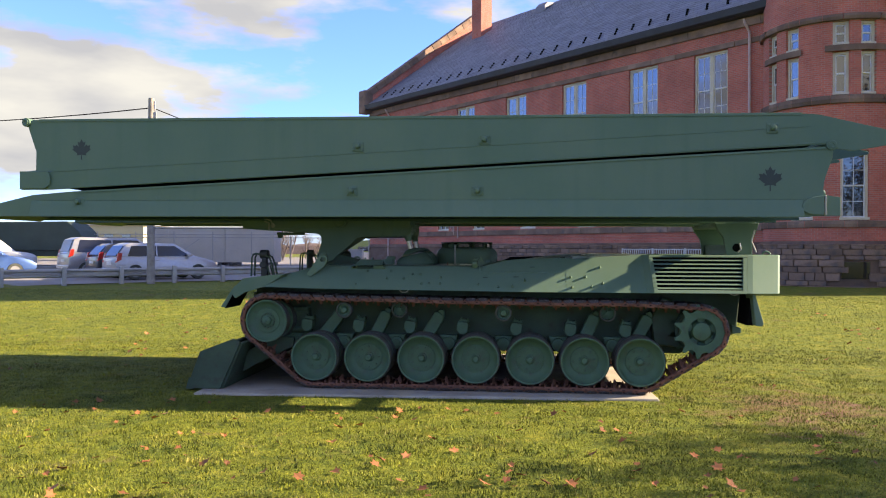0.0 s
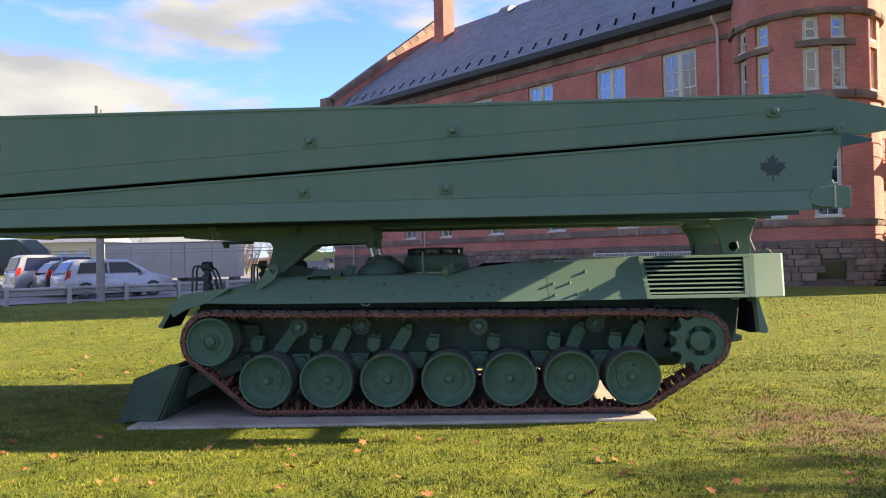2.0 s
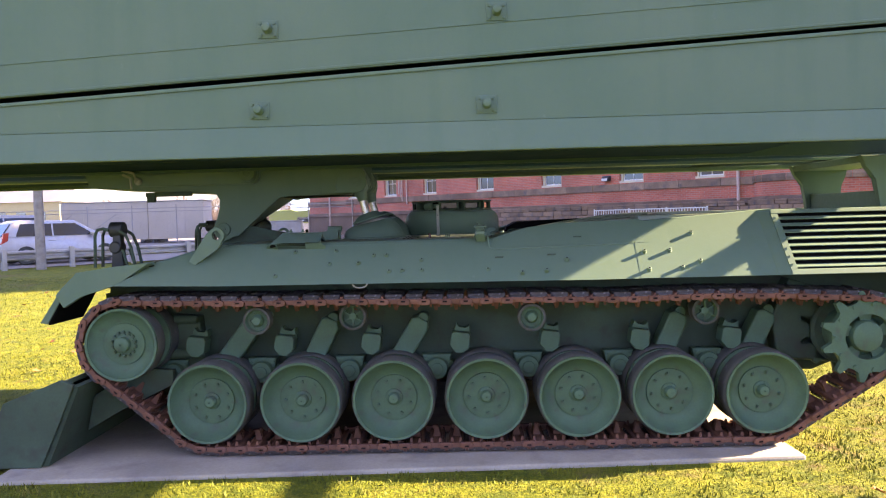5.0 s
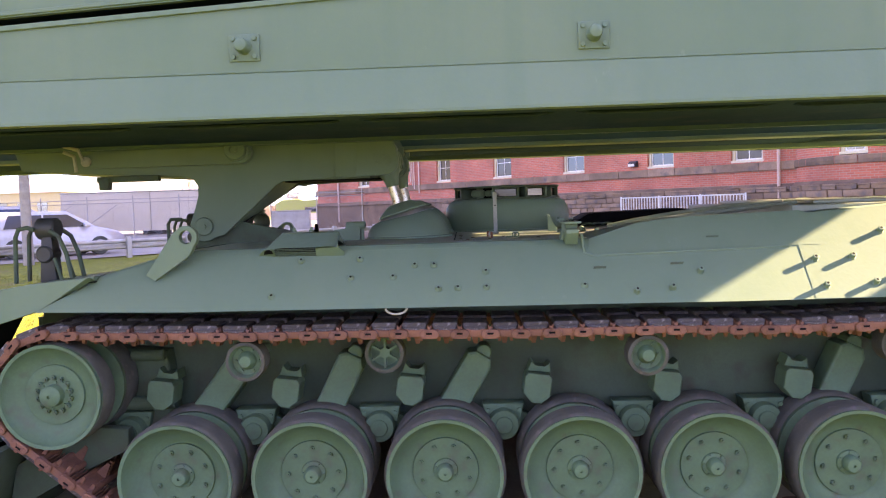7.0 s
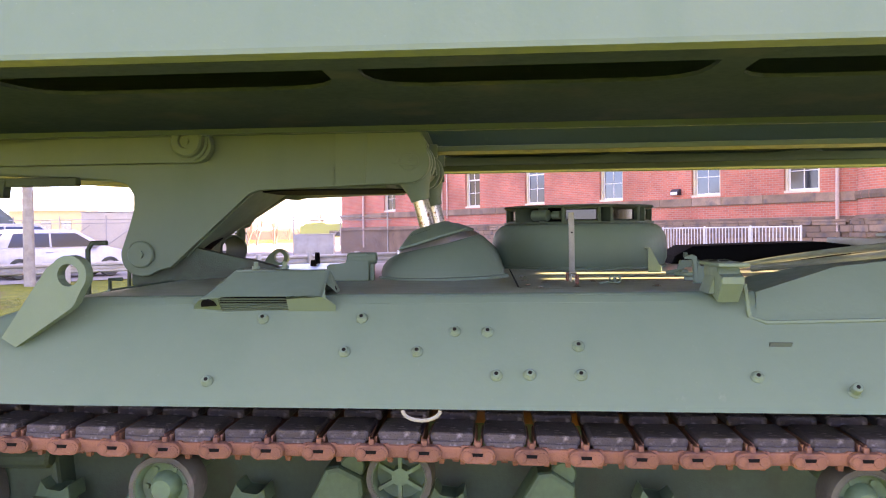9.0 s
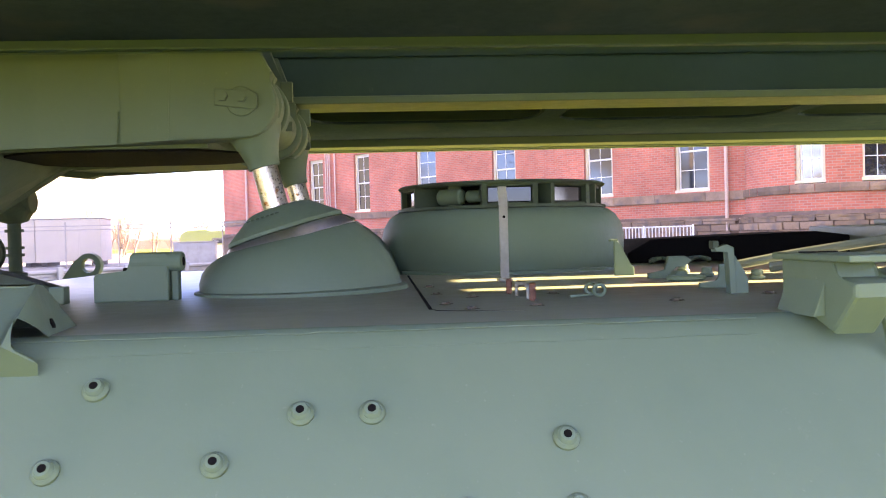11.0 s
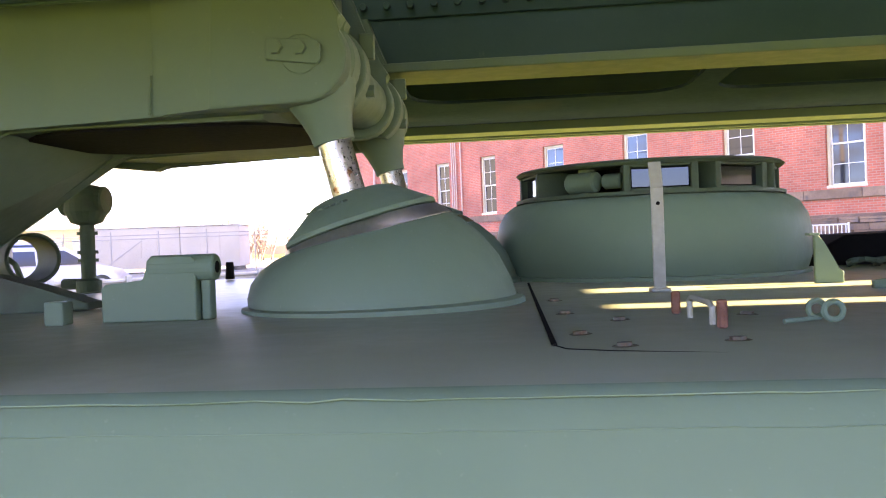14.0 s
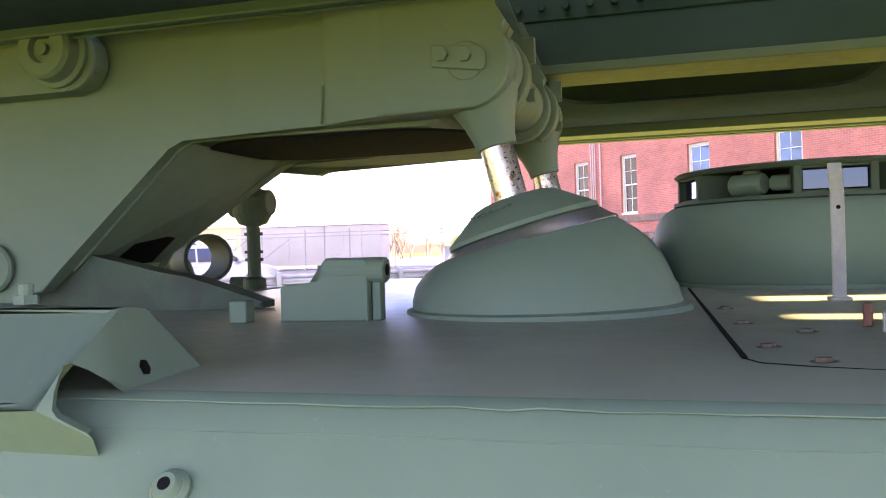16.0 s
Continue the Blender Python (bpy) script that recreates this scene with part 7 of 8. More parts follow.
def car(name, label, m, paint_m, length, height, roof0, roof1, hood, belt, width=1.78):
    """A car with its rear at x=0 and its nose at x=length; body, glasshouse, windows, wheels, lamps, bumpers."""
    e = thing(name, label, "car", "parked cars", m)
    w = width / 2
    bm = bmesh.new()
    side = [(0.06, 0.32), (0.0, 0.55), (0.03, belt - 0.05), (0.10, belt), (hood, belt + 0.03), (length - 0.60, belt - 0.05), (length - 0.18, belt - 0.17), (length - 0.02, belt - 0.34), (length, 0.45), (length - 0.08, 0.28)]
    wheels = (0.78, length - 0.86)
    low = []
    for c in wheels[::-1]:
        low += [(c + 0.37, 0.28)] + arc(c, 0.30, 0.36, 0, 180, 10) + [(c - 0.37, 0.28)]
    prism(bm, side + low, "y", -w, w, 0.05)
    for v in bm.verts:
        k = max(0.0, v.co.z - 0.5) * 0.10
        v.co.y *= 1 - k
    part("body", bm, paint_m, e, smooth=30)
    bm = bmesh.new()
    cab = [(0.06, belt - 0.02), (roof0, height - 0.10), (roof0 + 0.25, height), (roof1, height - 0.03), (hood + 0.05, belt)]
    prism(bm, cab, "y", -w * 0.95, w * 0.95, 0.05)
    for v in bm.verts:
        v.co.y *= 1 - max(0.0, v.co.z - belt) * 0.28
    part("cabin", bm, paint_m, e, smooth=30)
    for s in (-1, 1):
        n_w = 2
        xs = [roof0 + 0.10, (roof0 + roof1) / 2 + 0.25, roof1 + (hood - roof1) * 0.75]
        for q in range(n_w):
            bm = bmesh.new()
            a, b = xs[q] + 0.03, xs[q + 1] - 0.03
            top = height - 0.13
            o = [(a - (0.0 if q else 0.06), belt + 0.04), (a + (0.0 if q else 0.12), top), (b - (0.0 if q == 0 else (hood - roof1) * 0.72), top), (b, belt + 0.04)]
            prism(bm, o, "y", s * w * 0.955, s * w * 0.965)
            for v in bm.verts:
                v.co.y *= 1 - max(0.0, v.co.z - belt) * 0.28
            part("side_window", bm, M_GLASS_DARK, e)
        bm = bmesh.new()
        tube(bm, [(wheels[0] + 0.75, s * (w + 0.005), belt - 0.12), (wheels[0] + 0.95, s * (w + 0.005), belt - 0.12)], 0.018, 6)
        part("door_handle", bm, paint_m, e)
        bm = bmesh.new()
        box(bm, hood - 0.45, hood - 0.27, s * (w + 0.08) - 0.08, s * (w + 0.08) + 0.08, belt + 0.02, belt + 0.14, 0.03)
        part("mirror", bm, paint_m, e)
        bm = bmesh.new()
        prism(bm, [(0.0, belt - 0.22), (0.22, belt - 0.10), (0.26, belt + 0.18), (0.10, belt + 0.16)], "y", s * w * 0.80, s * w * 0.975, 0.01)
        part("tail_lamp", bm, M_TAIL, e)
        bm = bmesh.new()
        prism(bm, [(length - 0.32, belt - 0.24), (length - 0.04, belt - 0.36), (length - 0.06, belt - 0.26), (length - 0.35, belt - 0.17)], "y", s * w * 0.6, s * w * 0.97, 0.01)
        part("headlamp", bm, M_WHITE, e)
        for x in wheels:
            bm = bmesh.new()
            lathe(bm, [(0.20, 0.0), (0.30, 0.0), (0.32, 0.03), (0.32, 0.18), (0.20, 0.2)], "y", (x, s * w - (0.0 if s < 0 else 0.2), 0.32), 24)
            tyre = part("wheel", bm, M_TYRE, e, smooth=40)
            bm = bmesh.new()
            cyl(bm, (x, s * (w - 0.03), 0.32), "y", 0.205, s * 0.02, 24, 0.006)
            part("rim", bm, M_GALV, tyre)
    bm = bmesh.new()
    prism(bm, [(0.10, belt + 0.06), (roof0 - 0.02, height - 0.14), (roof0 - 0.05, height - 0.12), (0.06, belt + 0.06)], "y", -w * 0.72, w * 0.72)
    part("rear_window", bm, M_GLASS_DARK, e)
    bm = bmesh.new()
    box(bm, -0.04, 0.25, -w * 0.98, w * 0.98, 0.30, 0.48, 0.04)
    part("bumper", bm, M_PLASTIC if paint_m is M_DARKCAR else paint_m, e)
    bm = bmesh.new()
    box(bm, -0.012, 0.01, -0.26, 0.26, 0.62, 0.74)
    part("plate", bm, M_WHITE, e)
    return e


car("station_wagon", "silver compact station wagon parked behind the barrier", pose(-15.65, 31.5, 0.53, 0, 0, 46), M_SILVER, 4.3, 1.52, 0.40, 2.45, 3.35, 0.93)
car("minivan", "grey minivan parked beside the other cars", pose(-20.35, 36.0, 0.54, 0, 0, 46), M_GREYCAR, 5.1, 1.80, 0.30, 3.2, 4.2, 1.06, 1.95)
car("hatchback", "black hatchback parked between two silver cars", pose(-17.7, 33.8, 0.53, 0, 0, 46), M_DARKCAR, 4.0, 1.50, 0.45, 2.4, 3.2, 0.95)
car("sedan", "blue sedan parked at the roadside", pose(-23.8, 30.7, 0.53, 0, 0, 46), M_BLUECAR, 4.6, 1.45, 0.9, 2.8, 3.5, 0.93)
car("pickup_truck", "white pickup truck parked in the yard by the fence", pose(-33.6, 45.6, 0.54, 0, 0, 10), M_WHITE, 5.0, 1.80, 1.3, 2.9, 3.7, 1.05, 1.95)

# ---- yard beyond the road: trailers, fence, truck, far building, trees ----
M_TRAILER = paint("beige_trailer_panel", (0.58, 0.52, 0.43), (0.51, 0.455, 0.37), 0.6, 0.0, 0.6, 20.0, 0.05)
M_TARP = paint("dark_green_tarpaulin", (0.06, 0.09, 0.07), None, 0.8, 0.0, 1.0, 20.0, 0.2)
M_LIME = plain("lime_green_paint", (0.34, 0.46, 0.14), 0.4)
M_YELLOW = plain("pale_yellow_wall", (0.50, 0.48, 0.30), 0.7)


def trailer(m, w, label):
    e = thing("site_trailer", label, "trailer", "site trailers", m)
    bm = bmesh.new()
    box(bm, 0, w, 0, 2.6, 0.25, 2.75, 0.02)
    part("body", bm, M_TRAILER, e)
    bm = bmesh.new()
    n = max(2, int(w / 1.2))
    for k in range(n + 1):
        x = w * k / n
        box(bm, x - 0.02, x + 0.02, -0.02, -0.001, 0.3, 2.7)
    box(bm, 0.0, w, -0.022, -0.001, 2.62, 2.75)
    box(bm, 0.0, w, -0.022, -0.001, 0.25, 0.36)
    part("seams", bm, M_TRAILER, e)
    bm = bmesh.new()
    box(bm, -0.1, w + 0.1, -0.08, 2.7, 2.76, 2.83, 0.02)
    part("roof", bm, M_GALV, e)
    for x in (0.4, w - 0.4):
        bm = bmesh.new()
        box(bm, x - 0.15, x + 0.15, 0.1, 2.5, 0.0, 0.25)
        part("skid", bm, M_PLASTIC, e)
    bm = bmesh.new()
    box(bm, w * 0.42, w * 0.42 + 0.9, -0.03, -0.003, 0.35, 2.4, 0.01)
    part("door", bm, M_TRAILER, e)


trailer(pose(-26.4, 57.4, 0.56, 0, 0, 5), 5.6, "long beige site trailer with ribbed panels")
trailer(pose(-20.75, 57.9, 0.56, 0, 0, 5), 3.6, "short beige site trailer with a door")
# chain-link fence
fence = thing("chain_link_fence", "galvanised chain-link fence in front of the trailers", "fence", m=pose(-40, 50.5, 0.55, 0, 0, 3))
bm = bmesh.new()
for z in (0.1, 2.0, 2.2):
    tube(bm, [(0, 0, z), (34, 0, z)], 0.022, 6)
part("top_rail", bm, M_GALV, fence)
fp = None
for k in range(14):
    if fp is None:
        bm = bmesh.new()
        cyl(bm, (0, 0, -0.1), "z", 0.035, 2.5, 8)
        fp = part("post", bm, M_GALV, fence)
    else:
        again("post", fp, pose(k * 2.6, 0, 0), fence)
bm = bmesh.new()
for k in range(0, 340):
    x = k * 0.1
    for s in (1, -1):
        tube(bm, [(x + (0 if s > 0 else 1.9), 0.01 * s, 0.1), (x + (1.9 if s > 0 else 0), 0.01 * s, 2.0)], 0.0022, 3)
tagged(part("mesh", bm, M_GALV, fence), kind="stuff")
bm = bmesh.new()
for x in (14.8, 17.4):
    tube(bm, [(x, -0.03, 0.2), (x + 2.5, -0.03, 1.9)], 0.022, 6)
part("gate_brace", bm, M_GALV, fence)

truck = thing("army_truck", "dark green truck with a tarpaulin cover in the yard", "truck", m=pose(-33.2, 49.0, 0.55, 0, 0, 3))
bm = bmesh.new()
prism(bm, [(0.0, 1.1), (0.0, 2.6), (0.3, 2.95), (5.2, 3.0), (5.9, 2.4), (6.4, 1.7), (6.6, 1.1)], "y", 0, 2.4, 0.06)
part("tarpaulin", bm, M_TARP, truck)
bm = bmesh.new()
box(bm, 0, 6.7, 0.15, 2.25, 0.75, 1.09, 0.03)
part("bed", bm, M_TARP, truck)
for x in (1.0, 2.3, 5.6):
    bm = bmesh.new()
    cyl(bm, (x, 0.05, 0.52), "y", 0.52, 0.35, 24, 0.04)
    part("wheel", bm, M_TYRE, truck)

shed = thing("yellow_house", "pale yellow house with small windows beyond the yard", "house", m=pose(-43, 76, 0.5))
bm = bmesh.new()
box(bm, 0, 7, 0, 6, 0, 3.6)
part("wall", bm, M_YELLOW, shed)
bm = bmesh.new()
prism(bm, [(-0.3, 3.6), (3.0, 5.0), (6.3, 3.6)], "x", -0.3, 7.3)
part("roof", bm, M_SLATE, shed)
for x in (1.2, 3.0, 4.8):
    bm = bmesh.new()
    box(bm, x, x + 0.9, -0.03, 0.02, 1.5, 2.7)
    part("window", bm, M_WINDOW, shed)

bus = thing("lime_green_bus", "lime green and white bus parked far off", "bus", m=pose(-15.6, 70.0, 0.55, 0, 0, 4))
bm = bmesh.new()
prism(bm, [(0, 1.0), (0.0, 1.8), (0.5, 2.1), (1.9, 2.15), (2.2, 1.95), (3.6, 2.1), (4.6, 1.85), (4.9, 1.2), (4.9, 1.0)], "y", 0, 2.2, 0.05)
part("roof", bm, M_LIME, bus)
bm = bmesh.new()
box(bm, 0.05, 4.85, 0.03, 2.17, 0.4, 0.99, 0.03)
part("body", bm, M_WHITE, bus)
for x in (1.0, 3.9):
    bm = bmesh.new()
    cyl(bm, (x, -0.02, 0.36), "y", 0.36, 0.3, 20, 0.03)
    part("wheel", bm, M_TYRE, bus)
bm = bmesh.new()
box(bm, 2.3, 4.6, -0.02, 0.02, 1.1, 1.5)
part("window", bm, M_WINDOW, bus)

# cabinet and bench frames by the far corner of the building
for s in (-31.5, -33.0, -34.5):
    bm = bmesh.new()
    box(bm, -0.5, 0.5, -0.3, 0.3, 0.0, 1.25, 0.03)
    box(bm, -0.55, 0.55, -0.35, 0.35, 1.25, 1.32, 0.02)
    ob = part("utility_cabinet", bm, M_GALV)
    p_ = BUILD @ Vector((s, 0.5, 0.5))
    ob.matrix_basis = Matrix.Translation(p_)
    tagged(ob, "grey steel utility cabinet beside the brick building", "cabinet", "utility cabinets")

# ---- bare autumn trees along the horizon ----
M_BARK = paint("grey_brown_bark", (0.20, 0.16, 0.135), (0.14, 0.11, 0.09), 0.95, 0.0, 2.0, 20.0, 0.4)
M_TWIGS = paint("brown_twigs", (0.17, 0.125, 0.105), (0.12, 0.088, 0.075), 0.95, 0.0, 0.3, 5.0, 0.0, None, 0.2)


def bare_tree(seed, height):
    """Trunk, limbs and a crown of many fine twigs; two meshes."""
    r = random.Random(seed)
    bm = bmesh.new()
    tw_v, tw_f = [], []

    def branch(p, d, length, rad, level):
        pts = [p]
        q, dd = p.copy(), d.copy()
        for k in range(4):
            dd = (dd + Vector((r.uniform(-.18, .18), r.uniform(-.18, .18), r.uniform(-.02, .16)))).normalized()
            q = q + dd * (length / 4)
            pts.append(q.copy())
        if level < 2:
            rr = [rad * (1 - 0.14 * k) for k in range(5)]
            prev = None
            for pp, ra in zip(pts, rr):
                ring = [bm.verts.new(pp + Vector((ra * math.cos(a), ra * math.sin(a), 0))) for a in (0, 1.26, 2.51, 3.77, 5.03)]
                if prev:
                    for s in range(5):
                        bm.faces.new([prev[s], prev[(s + 1) % 5], ring[(s + 1) % 5], ring[s]])
                prev = ring
        else:
            for a, b in zip(pts, pts[1:]):
                k = len(tw_v)
                o = Vector((r.uniform(-1, 1), r.uniform(-1, 1), 0)).normalized() * max(rad, 0.012)
                tw_v.extend([tuple(a - o), tuple(a + o), tuple(b)])
                tw_f.append((k, k + 1, k + 2))
        if level < 4:
            n = (6, 5, 4, 4)[level]
            for k in range(n):
                f = r.uniform(0.35, 1.0) if level else r.uniform(0.3, 1.0)
                at = pts[min(4, int(f * 4))]
                out = Vector((r.uniform(-1, 1), r.uniform(-1, 1), r.uniform(0.25, 1.1))).normalized()
                branch(at, (dd + out * 1.1).normalized(), length * r.uniform(0.45, 0.68), rad * 0.45, level + 1)
    branch(Vector((0, 0, -0.2)), Vector((0, 0, 1)), height * 0.5, height * 0.022, 0)
    me = bpy.data.meshes.new("crown")
    me.from_pydata(tw_v, [], tw_f)
    me.materials.append(M_TWIGS)
    return bm, me


protos = []
for k in range(3):
    e = thing("bare_tree", "leafless deciduous tree on the skyline", "tree", "trees on the skyline")
    bm, me = bare_tree(20 + k, 9.0)
    part("trunk", bm, M_BARK, e)
    cr = new("crown", me)
    cr.parent = e
    protos.append(e)
r = random.Random(3)
spots = []
for k in range(60):
    x = r.uniform(-110, 20)
    y = 95 + r.uniform(0, 45) + abs(x + 40) * 0.05
    spots.append((x, y))
spots += [(-18.0, 88.0), (-12.0, 92.0), (-25.0, 86.0), (-30.0, 90.0), (-7.0, 95.0), (-36.0, 84.0)]
for k, (x, y) in enumerate(spots):
    m = pose(x, y, 0.4, 0, 0, r.uniform(0, 360)) @ Matrix.Scale(r.uniform(0.5, 0.95), 4)
    e = protos[k % 3]
    if k < 3:
        e.matrix_basis = m
        e.scale = m.to_scale()
    else:
        c = copy_thing(e, m.normalized())
        c.matrix_basis = m
# unseen trees at the edge of the lawn, still in thin leaf, added to throw long dappled shadows over it
M_CROWN = paint("autumn_foliage", (0.16, 0.075, 0.025), (0.11, 0.09, 0.02), 0.8, 0.0, 0.5, 8.0, 0.0, None, 0.3, None, (0.5, 0.7), 0.0, 0.3)
maple = thing("maple_tree", "unseen half-bare maple tree in autumn leaf, added to shade the lawn", "tree", "lawn trees")
bm, me = bare_tree(31, 9.0)
part("trunk", bm, M_BARK, maple)
cr = new("twigs", me)
cr.parent = maple
rs_ = np.random.RandomState(12)
clumps = rs_.normal(0, 1, (60, 3))
clumps = clumps / np.linalg.norm(clumps, axis=1)[:, None] * rs_.uniform(0.4, 1.0, (60, 1)) * np.array((3.0, 3.0, 2.6)) + np.array((0, 0, 5.9))
pts_ = (clumps[rs_.randint(0, 60, 3600)] + rs_.normal(0, 0.42, (3600, 3)))
fv, ff = [], []
for p_ in pts_:
    u, w_ = rs_.normal(0, 1, 3), rs_.normal(0, 1, 3)
    u, w_ = u / np.linalg.norm(u) * 0.085, w_ / np.linalg.norm(w_) * 0.085
    k = len(fv)
    fv += [tuple(p_ - u), tuple(p_ + w_), tuple(p_ + u), tuple(p_ - w_)]
    ff.append((k, k + 1, k + 2, k + 3))
me = bpy.data.meshes.new("crown")
me.from_pydata(fv, [], ff)
me.materials.append(M_CROWN)
cr = new("crown", me)
cr.parent = maple
for k, (x, y, sc, a) in enumerate(((21.0, 7.2, 1.2, 40), (27.0, 8.6, 1.5, 160), (25.0, 5.0, 1.25, 250), (33.0, 6.6, 1.7, 75), (30.0, 3.4, 1.5, 300), (18.5, 4.0, 1.0, 120), (23.0, 1.6, 1.2, 10))):
    m = pose(x, y, -0.05, 0, 0, a) @ Matrix.Scale(sc, 4)
    c = maple if k == 0 else copy_thing(maple, m.normalized())
    c.matrix_basis = m
# far wooded rise, one uneven band
bm = bmesh.new()
r = random.Random(8)
prev = None
for k in range(141):
    x = -420 + k * 6
    h = 3.2 + 2.2 * noise.noise((x * 0.02, 1.0, 0.0)) + r.uniform(-0.5, 0.7)
    y = 200 + 8 * noise.noise((x * 0.01, 5.0, 0))
    cur = [bm.verts.new((x, y, 0.0)), bm.verts.new((x, y + 3, h * 0.8)), bm.verts.new((x, y + 9, h))]
    if prev:
        for q in range(2):
            bm.faces.new([prev[q], cur[q], cur[q + 1], prev[q + 1]])
    prev = cur
tagged(part("backdrop", bm, M_TWIGS), "distant brown wooded rise", "woods", kind="structure")

# ---- fallen leaves and grass ----
M_DRYLEAF = paint("fallen_maple_leaf", (0.36, 0.130, 0.045), (0.22, 0.095, 0.042), 0.8, 0.0, 20.0, 80.0, 0.2, None, 0.3, None, (0.5, 0.7), 0.0, 0.45)
r = random.Random(17)
verts, faces = [], []
shape = [(0.0, 1.0), (0.28, 0.5), (0.85, 0.55), (0.55, 0.05), (0.75, -0.45), (0.15, -0.4), (0.0, -0.95), (-0.15, -0.4), (-0.75, -0.45), (-0.55, 0.05), (-0.85, 0.55), (-0.28, 0.5)]
for k in range(760):
    x, y = r.uniform(-9, 10), r.choice((r.uniform(3.0, 9.6), r.uniform(3.0, 9.6), r.uniform(11, 24)))
    if -3.5 < x < 4.5 and 9.9 < y < 14.5:
        continue
    s = r.uniform(0.026, 0.070)
    z = ground_z(x, y) + r.uniform(0.02, 0.04)
    a, tx, ty, cup = r.uniform(0, 6.28), r.uniform(-0.5, 0.5), r.uniform(-0.5, 0.5), r.uniform(0.1, 0.5)
    n0 = len(verts)
    verts.append((x, y, z))
    for u, v in shape:
        px_, py_ = s * (u * math.cos(a) - v * math.sin(a)), s * (u * math.sin(a) + v * math.cos(a))
        verts.append((x + px_, y + py_, z + px_ * tx + py_ * ty + cup * s * abs(u)))
    for q in range(12):
        faces.append((n0, n0 + 1 + q, n0 + 1 + (q + 1) % 12))
me = bpy.data.meshes.new("fallen_leaves")
me.from_pydata(verts, [], faces)
me.materials.append(M_DRYLEAF)
tagged(new("fallen_leaves", me), "orange-brown fallen maple leaves scattered on the lawn", "leaves", kind="stuff")

# short grass blades, thick near the walk, thinning out
rs = np.random.RandomState(5)
M_BLADE = paint("grass_blade", (0.058, 0.084, 0.007), (0.198, 0.214, 0.016), 0.7, 0.0, 1.1, 30.0, 0.0, None, 0.3, (0.25, 0.215, 0.05), (0.56, 0.74), 0.0, 0.45)
n = 360000
xs = rs.uniform(-9.5, 10.5, n)
ys = 5.2 + (rs.uniform(0, 1, n) ** 1.25) * 10.5
keep = ~((xs > -3.08) & (xs < 2.98) & (ys > 10.24 + xs * 0.0454) & (ys < 14.5))
keep &= ~((ys > 12.5) & (rs.uniform(0, 1, n) > 0.6))
xs, ys = xs[keep], ys[keep]
gx_, gy_ = np.linspace(-10, 11, 106), np.linspace(5, 16, 56)
grid = np.array([[ground_z(a, b) for a in gx_] for b in gy_])
fx, fy = (xs + 10) / 0.2, (ys - 5) / 0.2
ix, iy = fx.astype(int), fy.astype(int)
fx, fy = fx - ix, fy - iy
zs = (grid[iy, ix] * (1 - fx) + grid[iy, ix + 1] * fx) * (1 - fy) + (grid[iy + 1, ix] * (1 - fx) + grid[iy + 1, ix + 1] * fx) * fy - 0.004
n = len(xs)
# the mower leaves uneven tufts: blades grow taller and broader in clumps
tuft_at = np.stack([rs.uniform(-9.5, 10.5, 5200), 5.2 + rs.uniform(0, 1, 5200) ** 1.25 * 10.5], 1)
cell = np.zeros((220, 420))
for q in range(len(tuft_at)):
    cx, cy = int((tuft_at[q, 0] + 10) / 0.05), int((tuft_at[q, 1] - 5) / 0.05)
    cell[max(0, cy - 1):cy + 2, max(0, cx - 2):cx + 3] += 0.7
tall = np.clip(cell[np.clip(((ys - 5) / 0.05).astype(int), 0, 219), np.clip(((xs + 10) / 0.05).astype(int), 0, 419)], 0, 1.6)
h = rs.uniform(0.010, 0.030, n) * (1.0 + 0.4 * tall)
a = rs.uniform(0, 2 * np.pi, n)
w = rs.uniform(0.0025, 0.0055, n) * (1.0 + 0.35 * tall)
lx, ly = rs.normal(0, 0.014, n), rs.normal(0, 0.014, n)
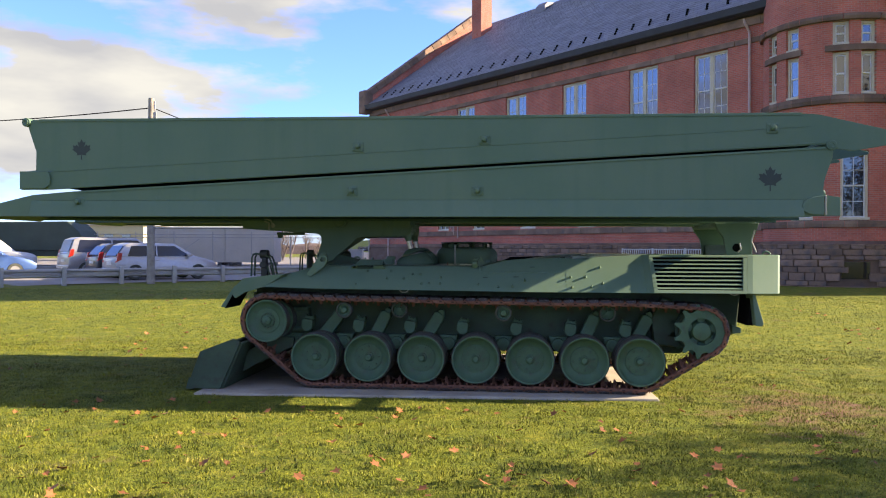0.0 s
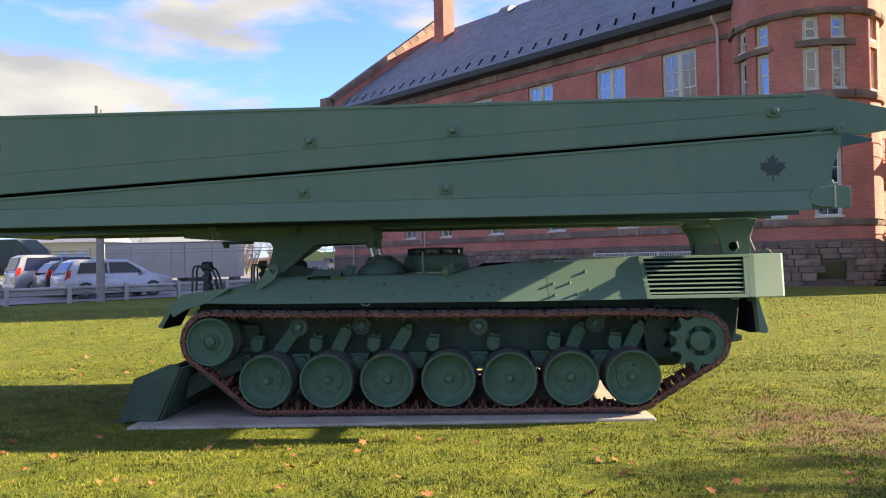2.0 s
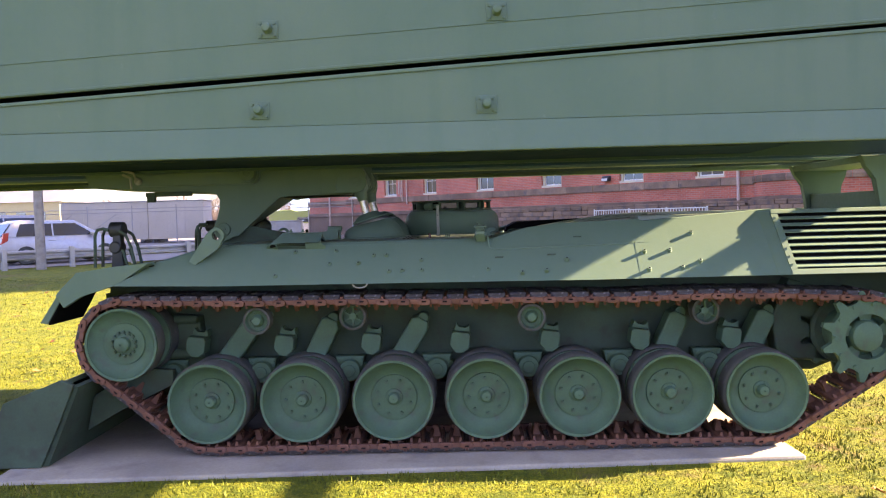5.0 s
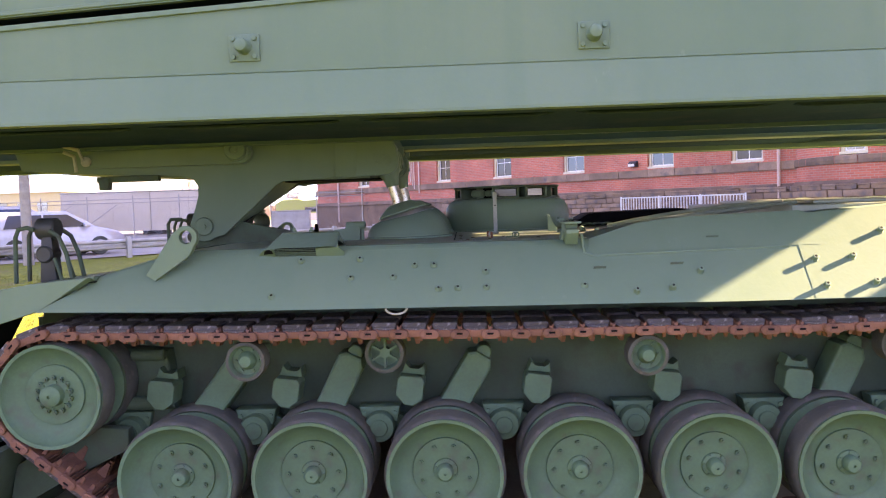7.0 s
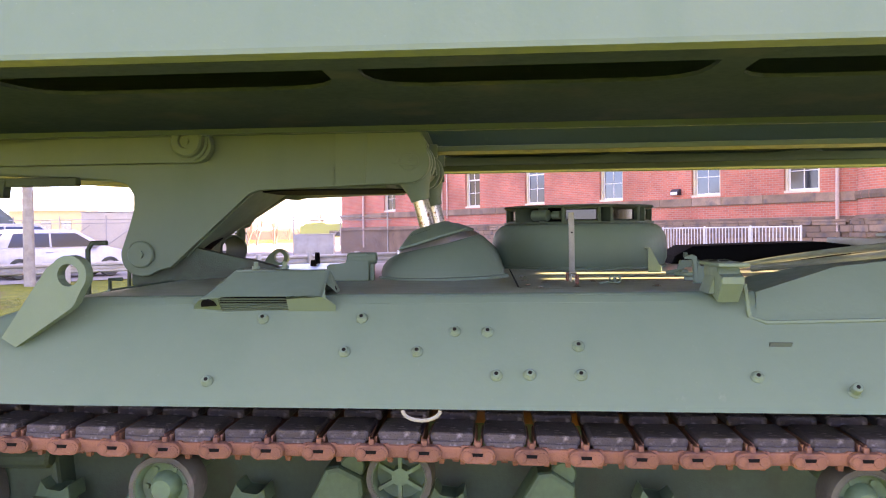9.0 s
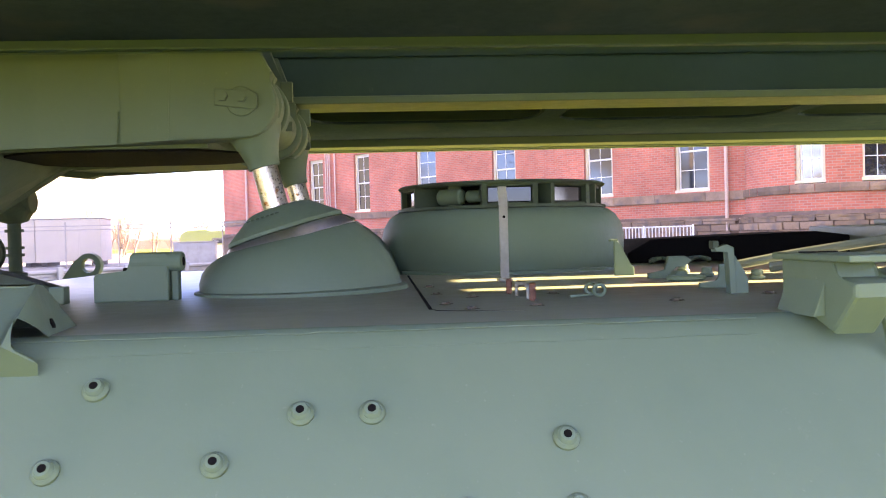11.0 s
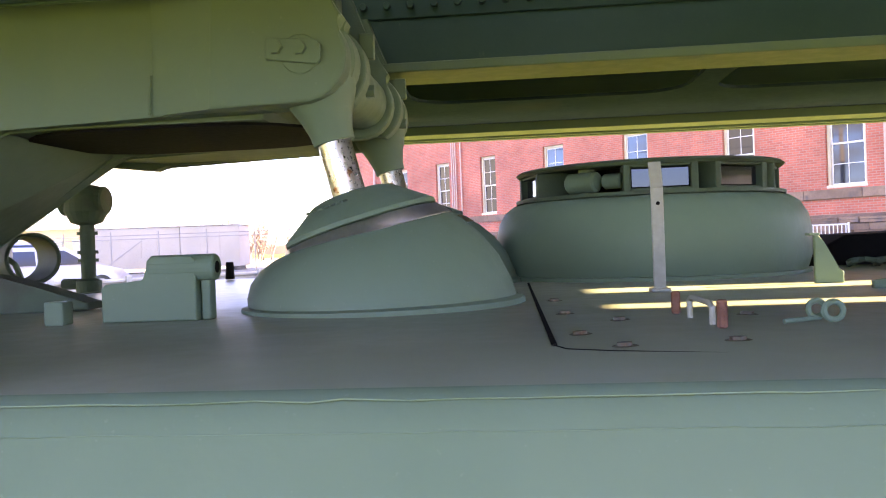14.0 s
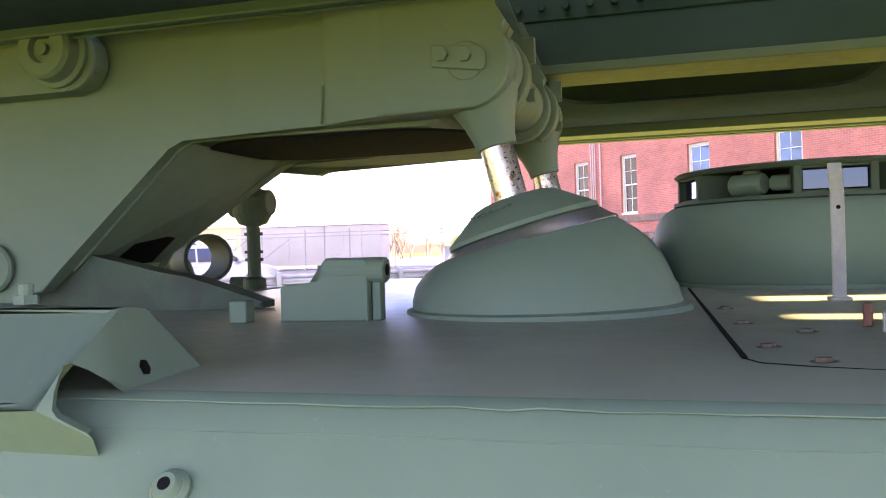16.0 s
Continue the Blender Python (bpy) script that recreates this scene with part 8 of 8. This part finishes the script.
v = np.empty((n, 3, 3))
v[:, 0] = np.stack([xs - w * np.cos(a), ys - w * np.sin(a), zs], 1)
v[:, 1] = np.stack([xs + w * np.cos(a), ys + w * np.sin(a), zs], 1)
v[:, 2] = np.stack([xs + lx, ys + ly, zs + h], 1)
me = bpy.data.meshes.new("grass")
me.vertices.add(n * 3)
me.vertices.foreach_set("co", v.reshape(-1))
me.loops.add(n * 3)
me.loops.foreach_set("vertex_index", np.arange(n * 3))
me.polygons.add(n)
me.polygons.foreach_set("loop_start", np.arange(0, n * 3, 3))
me.update()
me.validate()
me.materials.append(M_BLADE)
tagged(new("grass", me), "short autumn grass blades on the lawn", "grass", kind="stuff")

# coarser tufts further off
n = 110000
xs, ys = rs.uniform(-17, 15, n), 14.0 + rs.uniform(0, 1, n) ** 1.2 * 11.0
gx_, gy_ = np.linspace(-18, 16, 171), np.linspace(13, 26, 66)
grid = np.array([[ground_z(a, b) for a in gx_] for b in gy_])
fx, fy = (xs + 18) / 0.2, (ys - 13) / 0.2
ix, iy = fx.astype(int), fy.astype(int)
zs = grid[iy, ix] - 0.006
h, a, w = rs.uniform(0.02, 0.05, n), rs.uniform(0, 2 * np.pi, n), rs.uniform(0.005, 0.011, n)
lx, ly = rs.normal(0, 0.02, n), rs.normal(0, 0.02, n)
v = np.empty((n, 3, 3))
v[:, 0] = np.stack([xs - w * np.cos(a), ys - w * np.sin(a), zs], 1)
v[:, 1] = np.stack([xs + w * np.cos(a), ys + w * np.sin(a), zs], 1)
v[:, 2] = np.stack([xs + lx, ys + ly, zs + h], 1)
me = bpy.data.meshes.new("far_grass")
me.vertices.add(n * 3)
me.vertices.foreach_set("co", v.reshape(-1))
me.loops.add(n * 3)
me.loops.foreach_set("vertex_index", np.arange(n * 3))
me.polygons.add(n)
me.polygons.foreach_set("loop_start", np.arange(0, n * 3, 3))
me.update()
me.validate()
me.materials.append(M_BLADE)
tagged(new("far_grass", me), "coarser autumn grass tufts beyond the slab", "grass", kind="stuff")
